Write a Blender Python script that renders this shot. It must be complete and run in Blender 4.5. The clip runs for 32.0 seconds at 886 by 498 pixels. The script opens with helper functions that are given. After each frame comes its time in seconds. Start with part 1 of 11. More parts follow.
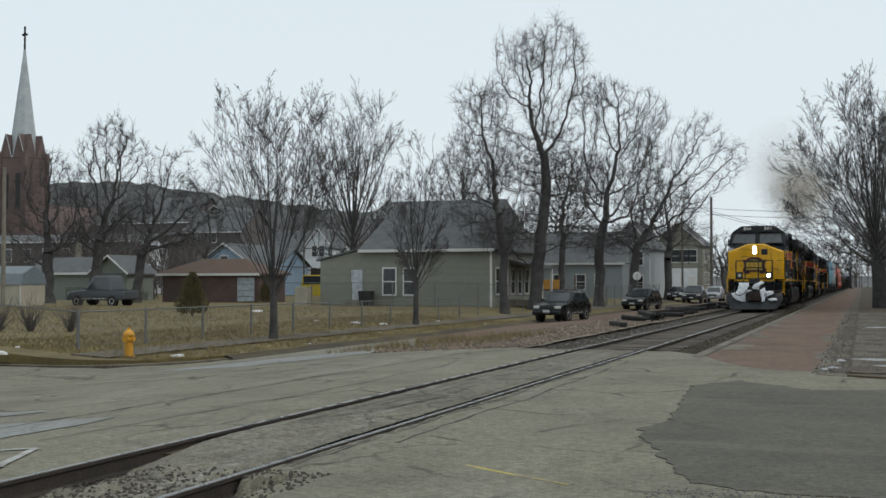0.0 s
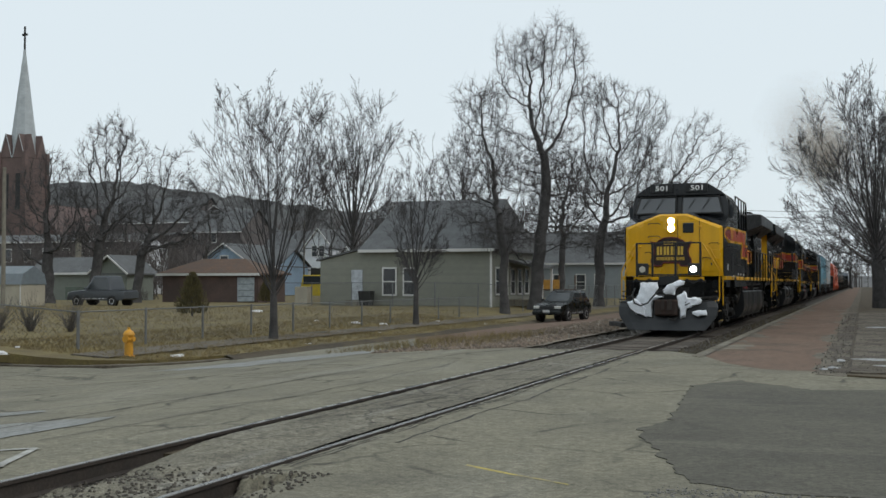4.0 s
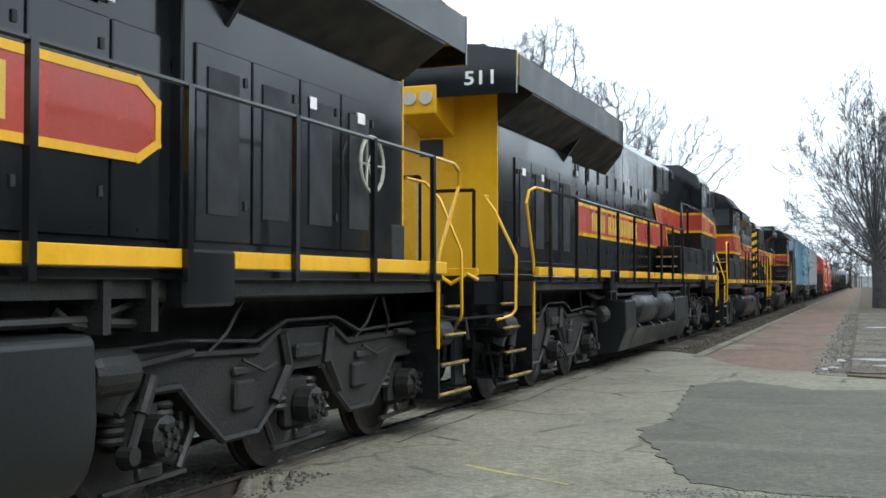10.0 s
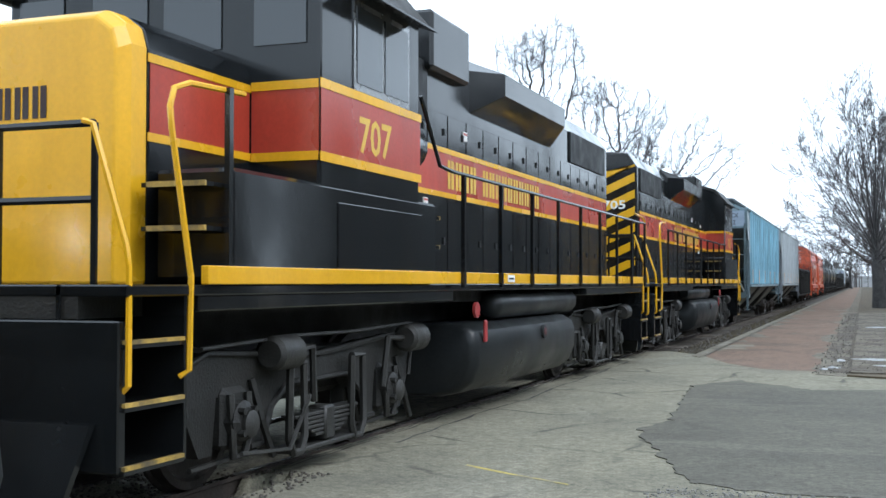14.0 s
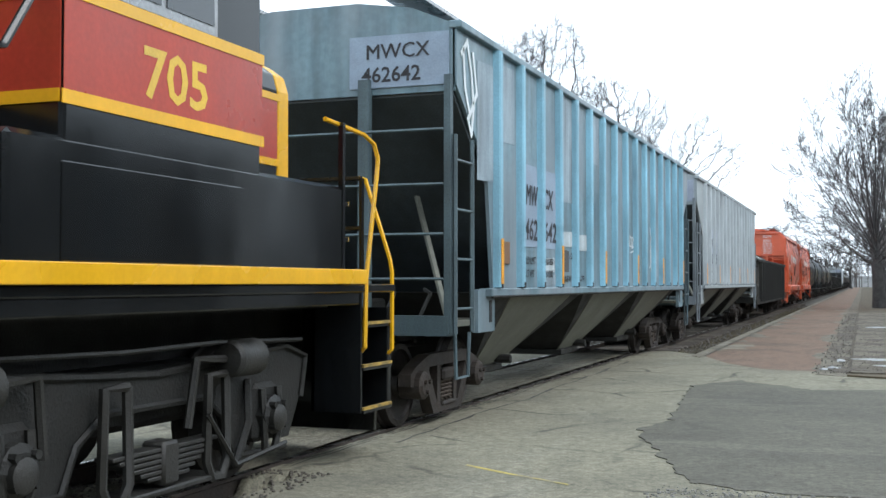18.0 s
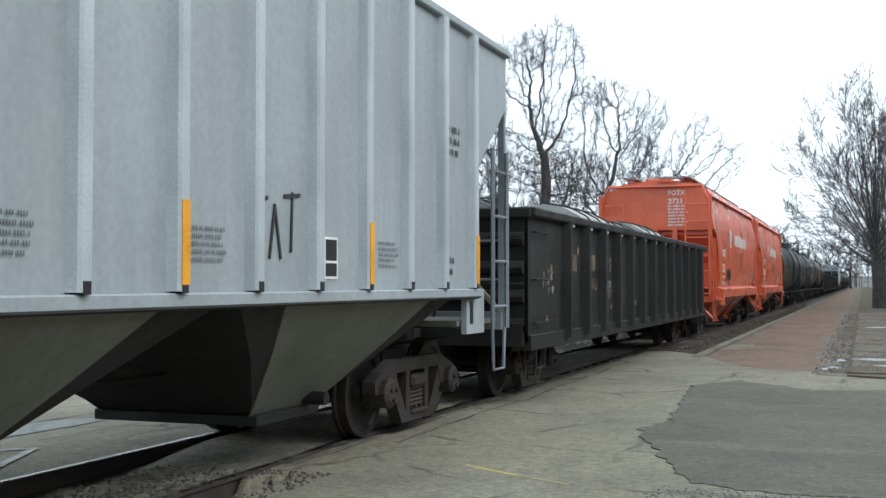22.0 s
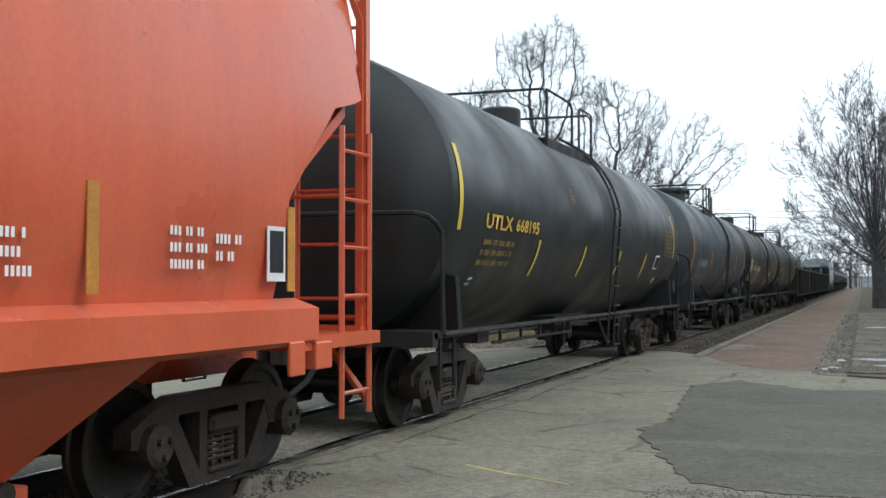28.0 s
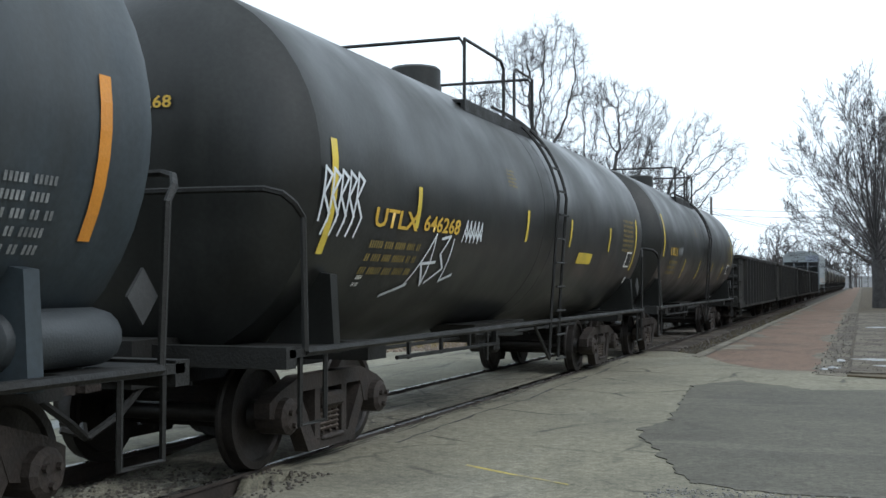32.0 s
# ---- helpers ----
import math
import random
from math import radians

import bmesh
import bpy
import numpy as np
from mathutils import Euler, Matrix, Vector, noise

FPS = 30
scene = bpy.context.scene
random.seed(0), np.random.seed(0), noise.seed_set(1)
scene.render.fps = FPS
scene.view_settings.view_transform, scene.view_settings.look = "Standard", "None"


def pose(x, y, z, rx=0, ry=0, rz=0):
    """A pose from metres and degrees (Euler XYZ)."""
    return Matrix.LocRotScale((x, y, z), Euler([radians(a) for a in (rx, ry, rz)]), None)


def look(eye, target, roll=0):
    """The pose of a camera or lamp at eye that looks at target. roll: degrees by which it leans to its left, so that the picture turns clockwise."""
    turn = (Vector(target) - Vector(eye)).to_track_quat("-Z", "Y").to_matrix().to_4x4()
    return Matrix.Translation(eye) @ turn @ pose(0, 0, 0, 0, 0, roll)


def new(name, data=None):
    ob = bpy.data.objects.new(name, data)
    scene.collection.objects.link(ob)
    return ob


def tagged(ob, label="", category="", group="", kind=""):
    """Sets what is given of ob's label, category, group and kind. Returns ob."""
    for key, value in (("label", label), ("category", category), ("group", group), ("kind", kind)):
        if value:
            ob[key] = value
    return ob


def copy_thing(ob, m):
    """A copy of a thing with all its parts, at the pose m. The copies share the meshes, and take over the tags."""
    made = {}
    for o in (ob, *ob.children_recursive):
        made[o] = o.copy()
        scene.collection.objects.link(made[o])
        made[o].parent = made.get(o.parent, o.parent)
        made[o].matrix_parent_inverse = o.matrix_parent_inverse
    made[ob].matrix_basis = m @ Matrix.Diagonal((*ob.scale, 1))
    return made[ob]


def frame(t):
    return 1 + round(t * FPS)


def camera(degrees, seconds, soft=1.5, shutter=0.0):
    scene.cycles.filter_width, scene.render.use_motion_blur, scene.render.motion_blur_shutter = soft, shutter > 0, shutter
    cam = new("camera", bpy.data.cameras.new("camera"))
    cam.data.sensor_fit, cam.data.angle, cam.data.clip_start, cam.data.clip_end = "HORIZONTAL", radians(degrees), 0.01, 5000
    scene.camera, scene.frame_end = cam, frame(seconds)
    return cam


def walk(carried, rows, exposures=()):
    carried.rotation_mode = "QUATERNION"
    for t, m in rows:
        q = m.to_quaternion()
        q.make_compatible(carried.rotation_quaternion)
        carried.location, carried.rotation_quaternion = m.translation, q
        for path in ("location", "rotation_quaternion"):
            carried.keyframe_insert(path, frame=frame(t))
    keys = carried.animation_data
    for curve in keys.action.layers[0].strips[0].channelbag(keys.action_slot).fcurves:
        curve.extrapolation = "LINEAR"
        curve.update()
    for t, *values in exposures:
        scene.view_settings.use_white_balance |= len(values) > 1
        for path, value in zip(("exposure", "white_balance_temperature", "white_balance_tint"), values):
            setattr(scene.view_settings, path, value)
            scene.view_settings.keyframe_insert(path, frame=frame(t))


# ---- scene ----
# ---------- camera ----------
cam = camera(43.0, 32.0)
EYE = (0.0, 0.0, 1.51)
HERE = pose(*EYE, 91.727, 0, 20.465)
walk(cam, [(0, HERE), (32.0, HERE)],
     exposures=[(0, -0.05, 6500, 10), (6.5, -0.05, 6450, 10), (7.5, 0.02, 6400, 10), (8.0, 0.26, 6350, 10), (9.0, 0.8, 6170, 10), (10.0, 1.05, 6100, 10), (11.5, 1.10, 5980, 10), (12.5, 1.14, 5870, 10), (14.5, 1.15, 5830, 10), (17.0, 1.18, 6020, 10), (18.5, 1.08, 6120, 10), (20.0, 0.9, 6150, 10), (23.0, 0.8, 6200, 10), (25.0, 0.65, 6250, 10), (28.0, 0.64, 6220, 10), (29.2, 0.62, 6080, 10), (32.0, 0.62, 6080, 10)])

# ---------- light: an overcast winter sky ----------
world = bpy.data.worlds.new("world")
scene.world = world
world.use_nodes = True
wn = world.node_tree
wn.nodes.clear()
w_out = wn.nodes.new("ShaderNodeOutputWorld")
w_bg = wn.nodes.new("ShaderNodeBackground")
w_sky = wn.nodes.new("ShaderNodeTexSky")
w_sky.sky_type = "NISHITA"
w_sky.sun_disc = False
w_sky.sun_elevation = radians(47)
w_sky.sun_rotation = radians(98)
w_sky.dust_density = 4.0
w_sky.air_density = 1.0
w_mix = wn.nodes.new("ShaderNodeMix")
w_mix.data_type = "RGBA"
w_mix.inputs[0].default_value = 0.86
w_mix.inputs[7].default_value = (8.05, 8.98, 9.42, 1)   # cloud deck
wn.links.new(w_sky.outputs[0], w_mix.inputs[6])
wn.links.new(w_mix.outputs[2], w_bg.inputs[0])
w_bg.inputs[1].default_value = 0.105
wn.links.new(w_bg.outputs[0], w_out.inputs[0])

sun = new("sun", bpy.data.lights.new("sun", "SUN"))
sun.data.energy = 0.72
sun.data.angle = radians(25)
sun.data.color = (1.0, 0.97, 0.93)
sun.matrix_world = look((60, -8, 66), (0, 0, 0))

TX = -5.41          # the track's centre line


# ---------- motion of the train: metres gone by at each time ----------
SPEED = [7.03, 7.06, 7.09, 7.15, 7.23, 7.33, 7.39, 7.44, 7.54, 7.71, 7.94, 8.17, 8.38, 8.56, 8.70, 8.80, 8.95]


def gone(t):
    k, s = 0, 0.0
    while k < 16 and t > 2 * k + 2:
        s += SPEED[k] + SPEED[k + 1]
        k += 1
    k = min(k, 15)
    d = t - 2 * k
    return s + SPEED[k] * d + (SPEED[k + 1] - SPEED[k]) * d * d / 4
# ---------- materials ----------
MATS = {}


def mat(name, color, rough=0.6, metal=0.0, var=0.25, scale=3.0, fine=60.0, bump=0.15, streak=0.0, dirt=None, dirt_amt=0.0, emit=0.0, coat=0.0, piece=0.0, rough_var=0.15, spec=0.5):
    """Base colour with stains, fine grain, optional runs of dirt, and a fine relief."""
    if name in MATS:
        return MATS[name]
    m = bpy.data.materials.new(name)
    m.use_nodes = True
    nt = m.node_tree
    L = nt.links.new
    b = nt.nodes["Principled BSDF"]
    b.inputs["Metallic"].default_value = metal
    b.inputs["Specular IOR Level"].default_value = spec
    if coat:
        b.inputs["Coat Weight"].default_value = coat
        b.inputs["Coat Roughness"].default_value = 0.12
    tc = nt.nodes.new("ShaderNodeTexCoord")

    def noise_at(sc, detail, stretch=(1, 1, 1)):
        mp = nt.nodes.new("ShaderNodeMapping")
        mp.inputs["Scale"].default_value = stretch
        L(tc.outputs["Object"], mp.inputs[0])
        n = nt.nodes.new("ShaderNodeTexNoise")
        n.inputs["Scale"].default_value = sc
        n.inputs["Detail"].default_value = detail
        L(mp.outputs[0], n.inputs["Vector"])
        return n.outputs["Fac"]

    def ramp(fac, lo, hi, a=0.35, z=0.68):
        r = nt.nodes.new("ShaderNodeMapRange")
        r.inputs[1].default_value, r.inputs[2].default_value = a, z
        r.inputs[3].default_value, r.inputs[4].default_value = lo, hi
        L(fac, r.inputs[0])
        return r.outputs[0]

    def mul(a, bb):
        n = nt.nodes.new("ShaderNodeMath")
        n.operation = "MULTIPLY"
        L(a, n.inputs[0])
        if isinstance(bb, float):
            n.inputs[1].default_value = bb
        else:
            L(bb, n.inputs[1])
        return n.outputs[0]

    big = noise_at(scale, 6)
    small = noise_at(fine, 4)
    shade = mul(ramp(big, 1 - var, 1 + var), ramp(small, 1 - var * 0.6, 1 + var * 0.6))
    if streak:
        shade = mul(shade, ramp(noise_at(1.0, 5, (5, 5, 0.5)), 1 - streak, 1 + streak * 0.6))
    if piece:
        oi = nt.nodes.new("ShaderNodeObjectInfo")
        shade = mul(shade, ramp(oi.outputs["Random"], 1 - piece, 1 + piece, 0, 1))
    vm = nt.nodes.new("ShaderNodeMix")
    vm.data_type, vm.blend_type = "RGBA", "MULTIPLY"
    vm.inputs[0].default_value = 1.0
    vm.inputs[6].default_value = (*color, 1)
    L(shade, vm.inputs[7])
    col = vm.outputs[2]
    if dirt:
        dm = nt.nodes.new("ShaderNodeMix")
        dm.data_type = "RGBA"
        dm.inputs[7].default_value = (*dirt, 1)
        L(ramp(noise_at(scale * 0.7 + 0.3, 8, (1.6, 1.6, 0.5)), 0.0, dirt_amt, 0.42, 0.68), dm.inputs[0])
        L(col, dm.inputs[6])
        col = dm.outputs[2]
    L(col, b.inputs["Base Color"])
    L(ramp(big, max(0.02, rough - rough_var), min(1, rough + rough_var)), b.inputs["Roughness"])
    if bump:
        bp = nt.nodes.new("ShaderNodeBump")
        bp.inputs["Strength"].default_value = bump
        bp.inputs["Distance"].default_value = 0.02
        L(small, bp.inputs["Height"])
        L(bp.outputs[0], b.inputs["Normal"])
    if emit:
        b.inputs["Emission Color"].default_value = (*color, 1)
        b.inputs["Emission Strength"].default_value = emit
    MATS[name] = m
    return m


def glass(name, color=(0.03, 0.035, 0.04), rough=0.08):
    if name in MATS:
        return MATS[name]
    m = bpy.data.materials.new(name)
    m.use_nodes = True
    b = m.node_tree.nodes["Principled BSDF"]
    b.inputs["Base Color"].default_value = (*color, 1)
    b.inputs["Roughness"].default_value = rough
    b.inputs["Specular IOR Level"].default_value = 0.7
    MATS[name] = m
    return m


# railway paint
BLACK = mat("engine_black", (0.0085, 0.0098, 0.0110), 0.16, var=0.18, scale=0.8, fine=25, bump=0.012, streak=0.25, dirt=(0.015, 0.015, 0.0145), dirt_amt=0.4, spec=0.42, rough_var=0.09)
YELLOW = mat("engine_yellow", (0.69, 0.37, 0.008), 0.32, var=0.06, scale=0.9, fine=30, bump=0.008, streak=0.07)
RED = mat("engine_red", (0.36, 0.042, 0.022), 0.33, var=0.12, scale=0.8, fine=30, bump=0.03, streak=0.1)
GRIME = mat("running_gear_grime", (0.0088, 0.0085, 0.0072), 0.66, var=0.4, scale=3, fine=45, bump=0.35)
TANKGREY = mat("fuel_tank_grey", (0.0145, 0.0165, 0.0175), 0.40, var=0.18, scale=0.9, fine=30, bump=0.06, streak=0.12, dirt=(0.016, 0.016, 0.015), dirt_amt=0.4, spec=0.28)
DARKGRILLE = mat("dark_grille", (0.010, 0.011, 0.012), 0.6, var=0.2)
STEEL = mat("bare_steel", (0.30, 0.30, 0.30), 0.32, 0.85, var=0.2, scale=5, fine=40, bump=0.05)
WHEEL = mat("wheel_iron", (0.024, 0.020, 0.0175), 0.55, 0.3, var=0.4, scale=6, fine=40, bump=0.2)
RUSTY = mat("rusty_truck_iron", (0.031, 0.0235, 0.0190), 0.75, var=0.45, scale=4, fine=40, bump=0.4)
SPRING = mat("spring_steel", (0.11, 0.09, 0.075), 0.6, 0.3, var=0.35)
WHITE = mat("white_paint", (0.74, 0.74, 0.72), 0.5, var=0.08)
SNOW = mat("packed_snow", (0.80, 0.83, 0.87), 0.75, var=0.12, scale=6, fine=30, bump=0.5)
LETTER = mat("yellow_lettering", (0.62, 0.40, 0.05), 0.45, var=0.1)
LAMP_ON = mat("lit_headlamp", (1.0, 0.93, 0.78), 0.3, emit=26.0, var=0.02, bump=0)
LAMP_DIM = mat("lamp_lens", (0.5, 0.48, 0.42), 0.12, var=0.05, bump=0)
GLASS = glass("dark_window_glass")
HOPBLUE = mat("faded_blue_paint", (0.150, 0.225, 0.262), 0.5, var=0.16, scale=0.9, fine=14, bump=0.05, streak=0.30, dirt=(0.235, 0.265, 0.29), dirt_amt=0.85)
HOPGREY = mat("pale_grey_paint", (0.305, 0.34, 0.352), 0.55, var=0.10, scale=0.7, fine=18, bump=0.06, streak=0.07, dirt=(0.26, 0.26, 0.25), dirt_amt=0.25)
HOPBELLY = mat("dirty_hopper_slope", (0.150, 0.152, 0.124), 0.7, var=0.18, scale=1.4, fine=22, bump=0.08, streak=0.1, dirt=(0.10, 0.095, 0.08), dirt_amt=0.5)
GONDOLA = mat("worn_black_gondola", (0.0185, 0.0182, 0.0172), 0.62, var=0.3, scale=1.6, fine=30, bump=0.2, streak=0.3, dirt=(0.028, 0.027, 0.021), dirt_amt=0.5, spec=0.25)
ORANGE = mat("orange_red_paint", (0.60, 0.118, 0.052), 0.34, var=0.08, scale=0.7, fine=22, bump=0.03, streak=0.06, coat=0.15)
TANKBLACK = mat("tank_car_black", (0.0150, 0.0185, 0.0190), 0.50, var=0.22, scale=0.8, fine=25, bump=0.05, streak=0.2, dirt=(0.027, 0.029, 0.026), dirt_amt=0.3, spec=0.45)
TANKDUSTY = mat("dusty_olive_tank", (0.021, 0.022, 0.0205), 0.45, var=0.25, scale=0.7, fine=25, bump=0.05, streak=0.25, dirt=(0.042, 0.040, 0.034), dirt_amt=0.35, spec=0.4)
TANKSLATE = mat("tank_car_slate", (0.034, 0.045, 0.053), 0.55, var=0.2, scale=0.8, fine=25, bump=0.05, streak=0.2, dirt=(0.06, 0.056, 0.046), dirt_amt=0.35, spec=0.4)
AMBER = mat("reflector_amber", (0.75, 0.33, 0.02), 0.4, var=0.08)
TARP = mat("grey_tarpaulin", (0.33, 0.33, 0.31), 0.7, var=0.2, scale=1.5, bump=0.3)

# ground
def paving(name, color, crack=0.5, crack_scale=0.55, speck=0.35, stain=(0.115, 0.108, 0.085), stain_amt=0.75, streak=(1.0, 0.25, 1.0), pale=(0.27, 0.26, 0.21), bump=0.5):
    """Old street surface: stones in the mix, stains, wheel-worn streaks and wandering cracks."""
    m = bpy.data.materials.new(name)
    m.use_nodes = True
    nt = m.node_tree
    L = nt.links.new
    b = nt.nodes["Principled BSDF"]
    b.inputs["Roughness"].default_value = 0.93
    b.inputs["Specular IOR Level"].default_value = 0.25
    tc = nt.nodes.new("ShaderNodeTexCoord")

    def at(stretch):
        mp = nt.nodes.new("ShaderNodeMapping")
        mp.inputs["Scale"].default_value = stretch
        L(tc.outputs["Object"], mp.inputs[0])
        return mp.outputs[0]

    def nz(sc, det, stretch=(1, 1, 1), rough=0.6):
        n = nt.nodes.new("ShaderNodeTexNoise")
        n.inputs["Scale"].default_value, n.inputs["Detail"].default_value, n.inputs["Roughness"].default_value = sc, det, rough
        L(at(stretch), n.inputs["Vector"])
        return n

    def rg(fac, a, z, lo, hi):
        r = nt.nodes.new("ShaderNodeMapRange")
        for k, v in zip((1, 2, 3, 4), (a, z, lo, hi)):
            r.inputs[k].default_value = v
        L(fac, r.inputs[0])
        return r.outputs[0]

    def mul(a, bb):
        n = nt.nodes.new("ShaderNodeMath")
        n.operation = "MULTIPLY"
        L(a, n.inputs[0])
        L(bb, n.inputs[1])
        return n.outputs[0]

    def blend(fac, a, c):
        n = nt.nodes.new("ShaderNodeMix")
        n.data_type = "RGBA"
        L(fac, n.inputs[0])
        if isinstance(a, tuple):
            n.inputs[6].default_value = (*a, 1)
        else:
            L(a, n.inputs[6])
        n.inputs[7].default_value = (*c, 1)
        return n.outputs[2]
    col = blend(rg(nz(0.45, 6).outputs["Fac"], 0.45, 0.70, 0, stain_amt), color, stain)
    col = blend(rg(nz(0.9, 7, streak).outputs["Fac"], 0.52, 0.72, 0, 0.55), col, pale)
    col = blend(rg(nz(5.5, 6, (1, 0.6, 1)).outputs["Fac"], 0.55, 0.75, 0, 0.6), col, stain)
    col = blend(rg(nz(2.2, 7, (1, 0.5, 1)).outputs["Fac"], 0.56, 0.74, 0, 0.7), col, stain)
    grit = nz(14, 5, rough=0.75)
    fine = nz(55, 3, rough=0.7)
    mixn = nt.nodes.new("ShaderNodeMix")
    mixn.data_type, mixn.blend_type = "RGBA", "MULTIPLY"
    mixn.inputs[0].default_value = 1.0
    L(col, mixn.inputs[6])
    L(mul(rg(grit.outputs["Fac"], 0.3, 0.7, 1 - speck, 1 + speck), rg(fine.outputs["Fac"], 0.3, 0.7, 1 - speck, 1 + speck)), mixn.inputs[7])
    col = mixn.outputs[2]
    # cracks wander: the cells are looked up at a shaken place
    sh = nz(1.6, 5)
    off = nt.nodes.new("ShaderNodeMix")
    off.data_type, off.blend_type = "RGBA", "ADD"
    off.inputs[0].default_value = 0.5
    L(at((1, 1, 0)), off.inputs[6])
    L(sh.outputs["Color"], off.inputs[7])
    vo = nt.nodes.new("ShaderNodeTexVoronoi")
    vo.feature = "DISTANCE_TO_EDGE"
    vo.inputs["Scale"].default_value = crack_scale
    L(off.outputs[2], vo.inputs["Vector"])
    line = rg(vo.outputs["Distance"], 0.004, 0.03, 1.0, 0.0)
    keep = rg(nz(0.5, 3).outputs["Fac"], 0.42, 0.6, 0.0, crack)
    crk = mul(line, keep)
    col = blend(crk, col, (0.03, 0.028, 0.024))
    L(col, b.inputs["Base Color"])
    ht = nt.nodes.new("ShaderNodeMath")
    ht.operation = "SUBTRACT"
    L(mul(grit.outputs["Fac"], fine.outputs["Fac"]), ht.inputs[0])
    L(crk, ht.inputs[1])
    bp = nt.nodes.new("ShaderNodeBump")
    bp.inputs["Strength"].default_value, bp.inputs["Distance"].default_value = bump, 0.012
    L(ht.outputs[0], bp.inputs["Height"])
    L(bp.outputs[0], b.inputs["Normal"])
    MATS[name] = m
    return m


ASPHALT = paving("old_grey_asphalt", (0.192, 0.179, 0.132), 0.8, speck=0.34, bump=0.3)
CRACKED = paving("broken_asphalt_between_rails", (0.178, 0.165, 0.126), 0.95, 1.3, 0.55, (0.092, 0.084, 0.068), 0.85, (3.0, 0.35, 1), (0.30, 0.29, 0.25), 0.8)
PATCH = paving("dark_asphalt_patch", (0.104, 0.098, 0.078), 0.3, 0.4, 0.32, (0.070, 0.067, 0.056), 0.8, (0.25, 1.6, 1), (0.165, 0.153, 0.122), 0.35)
BRICKS = paving("street_brick", (0.158, 0.106, 0.078), 0.25, 0.3, 0.35, (0.100, 0.076, 0.056), 1.0, (1.1, 0.30, 1.0), (0.205, 0.145, 0.112), 0.8)
DIRT = mat("dirt_and_rubble", (0.165, 0.135, 0.098), 0.95, var=0.4, scale=1.0, fine=22, bump=0.8, dirt=(0.235, 0.205, 0.16), dirt_amt=0.6, rough_var=0.05)
BALLAST = mat("dirty_ballast", (0.074, 0.066, 0.056), 0.95, var=0.5, scale=2.0, fine=26, bump=1.0, rough_var=0.05)
GRASS = mat("winter_grass", (0.150, 0.118, 0.042), 0.95, var=0.3, scale=0.4, fine=16, bump=0.8, dirt=(0.09, 0.065, 0.03), dirt_amt=0.7, rough_var=0.04)
EARTH = mat("bare_earth", (0.075, 0.058, 0.035), 0.95, var=0.35, scale=0.8, fine=20, bump=0.8, rough_var=0.05)
SLAB = paving("dirty_old_slabs", (0.135, 0.118, 0.092), 0.9, 0.7, 0.4, (0.062, 0.050, 0.036), 1.0, (0.5, 1.0, 1), (0.205, 0.19, 0.16))
CONCRETE = paving("old_concrete", (0.25, 0.235, 0.195), 0.7, 0.9, 0.3, (0.13, 0.115, 0.085), 0.9, (1, 0.4, 1), (0.34, 0.33, 0.30))
PALE = paving("pale_cement_patch", (0.238, 0.243, 0.233), 0.4, 0.8, 0.3, (0.17, 0.165, 0.135), 0.9, (1, 0.4, 1), (0.33, 0.34, 0.34))
RAILSIDE = mat("rail_rust", (0.050, 0.040, 0.033), 0.75, 0.2, var=0.3, scale=4, fine=40, bump=0.2)
RAILHEAD = mat("polished_railhead", (0.20, 0.19, 0.175), 0.30, 0.9, var=0.15, scale=3)
TIE = mat("weathered_tie", (0.090, 0.076, 0.062), 0.9, var=0.35, scale=2, fine=35, bump=0.6, piece=0.25)
BARK = mat("tree_bark", (0.060, 0.057, 0.056), 0.95, var=0.35, scale=2.5, fine=30, bump=0.7, rough_var=0.05)
BARKGREY = mat("grey_bark", (0.115, 0.105, 0.098), 0.95, var=0.3, scale=2.5, fine=30, bump=0.7, rough_var=0.05)
TWIG = mat("twigs", (0.066, 0.062, 0.062), 0.95, var=0.2, bump=0.1, rough_var=0.05)
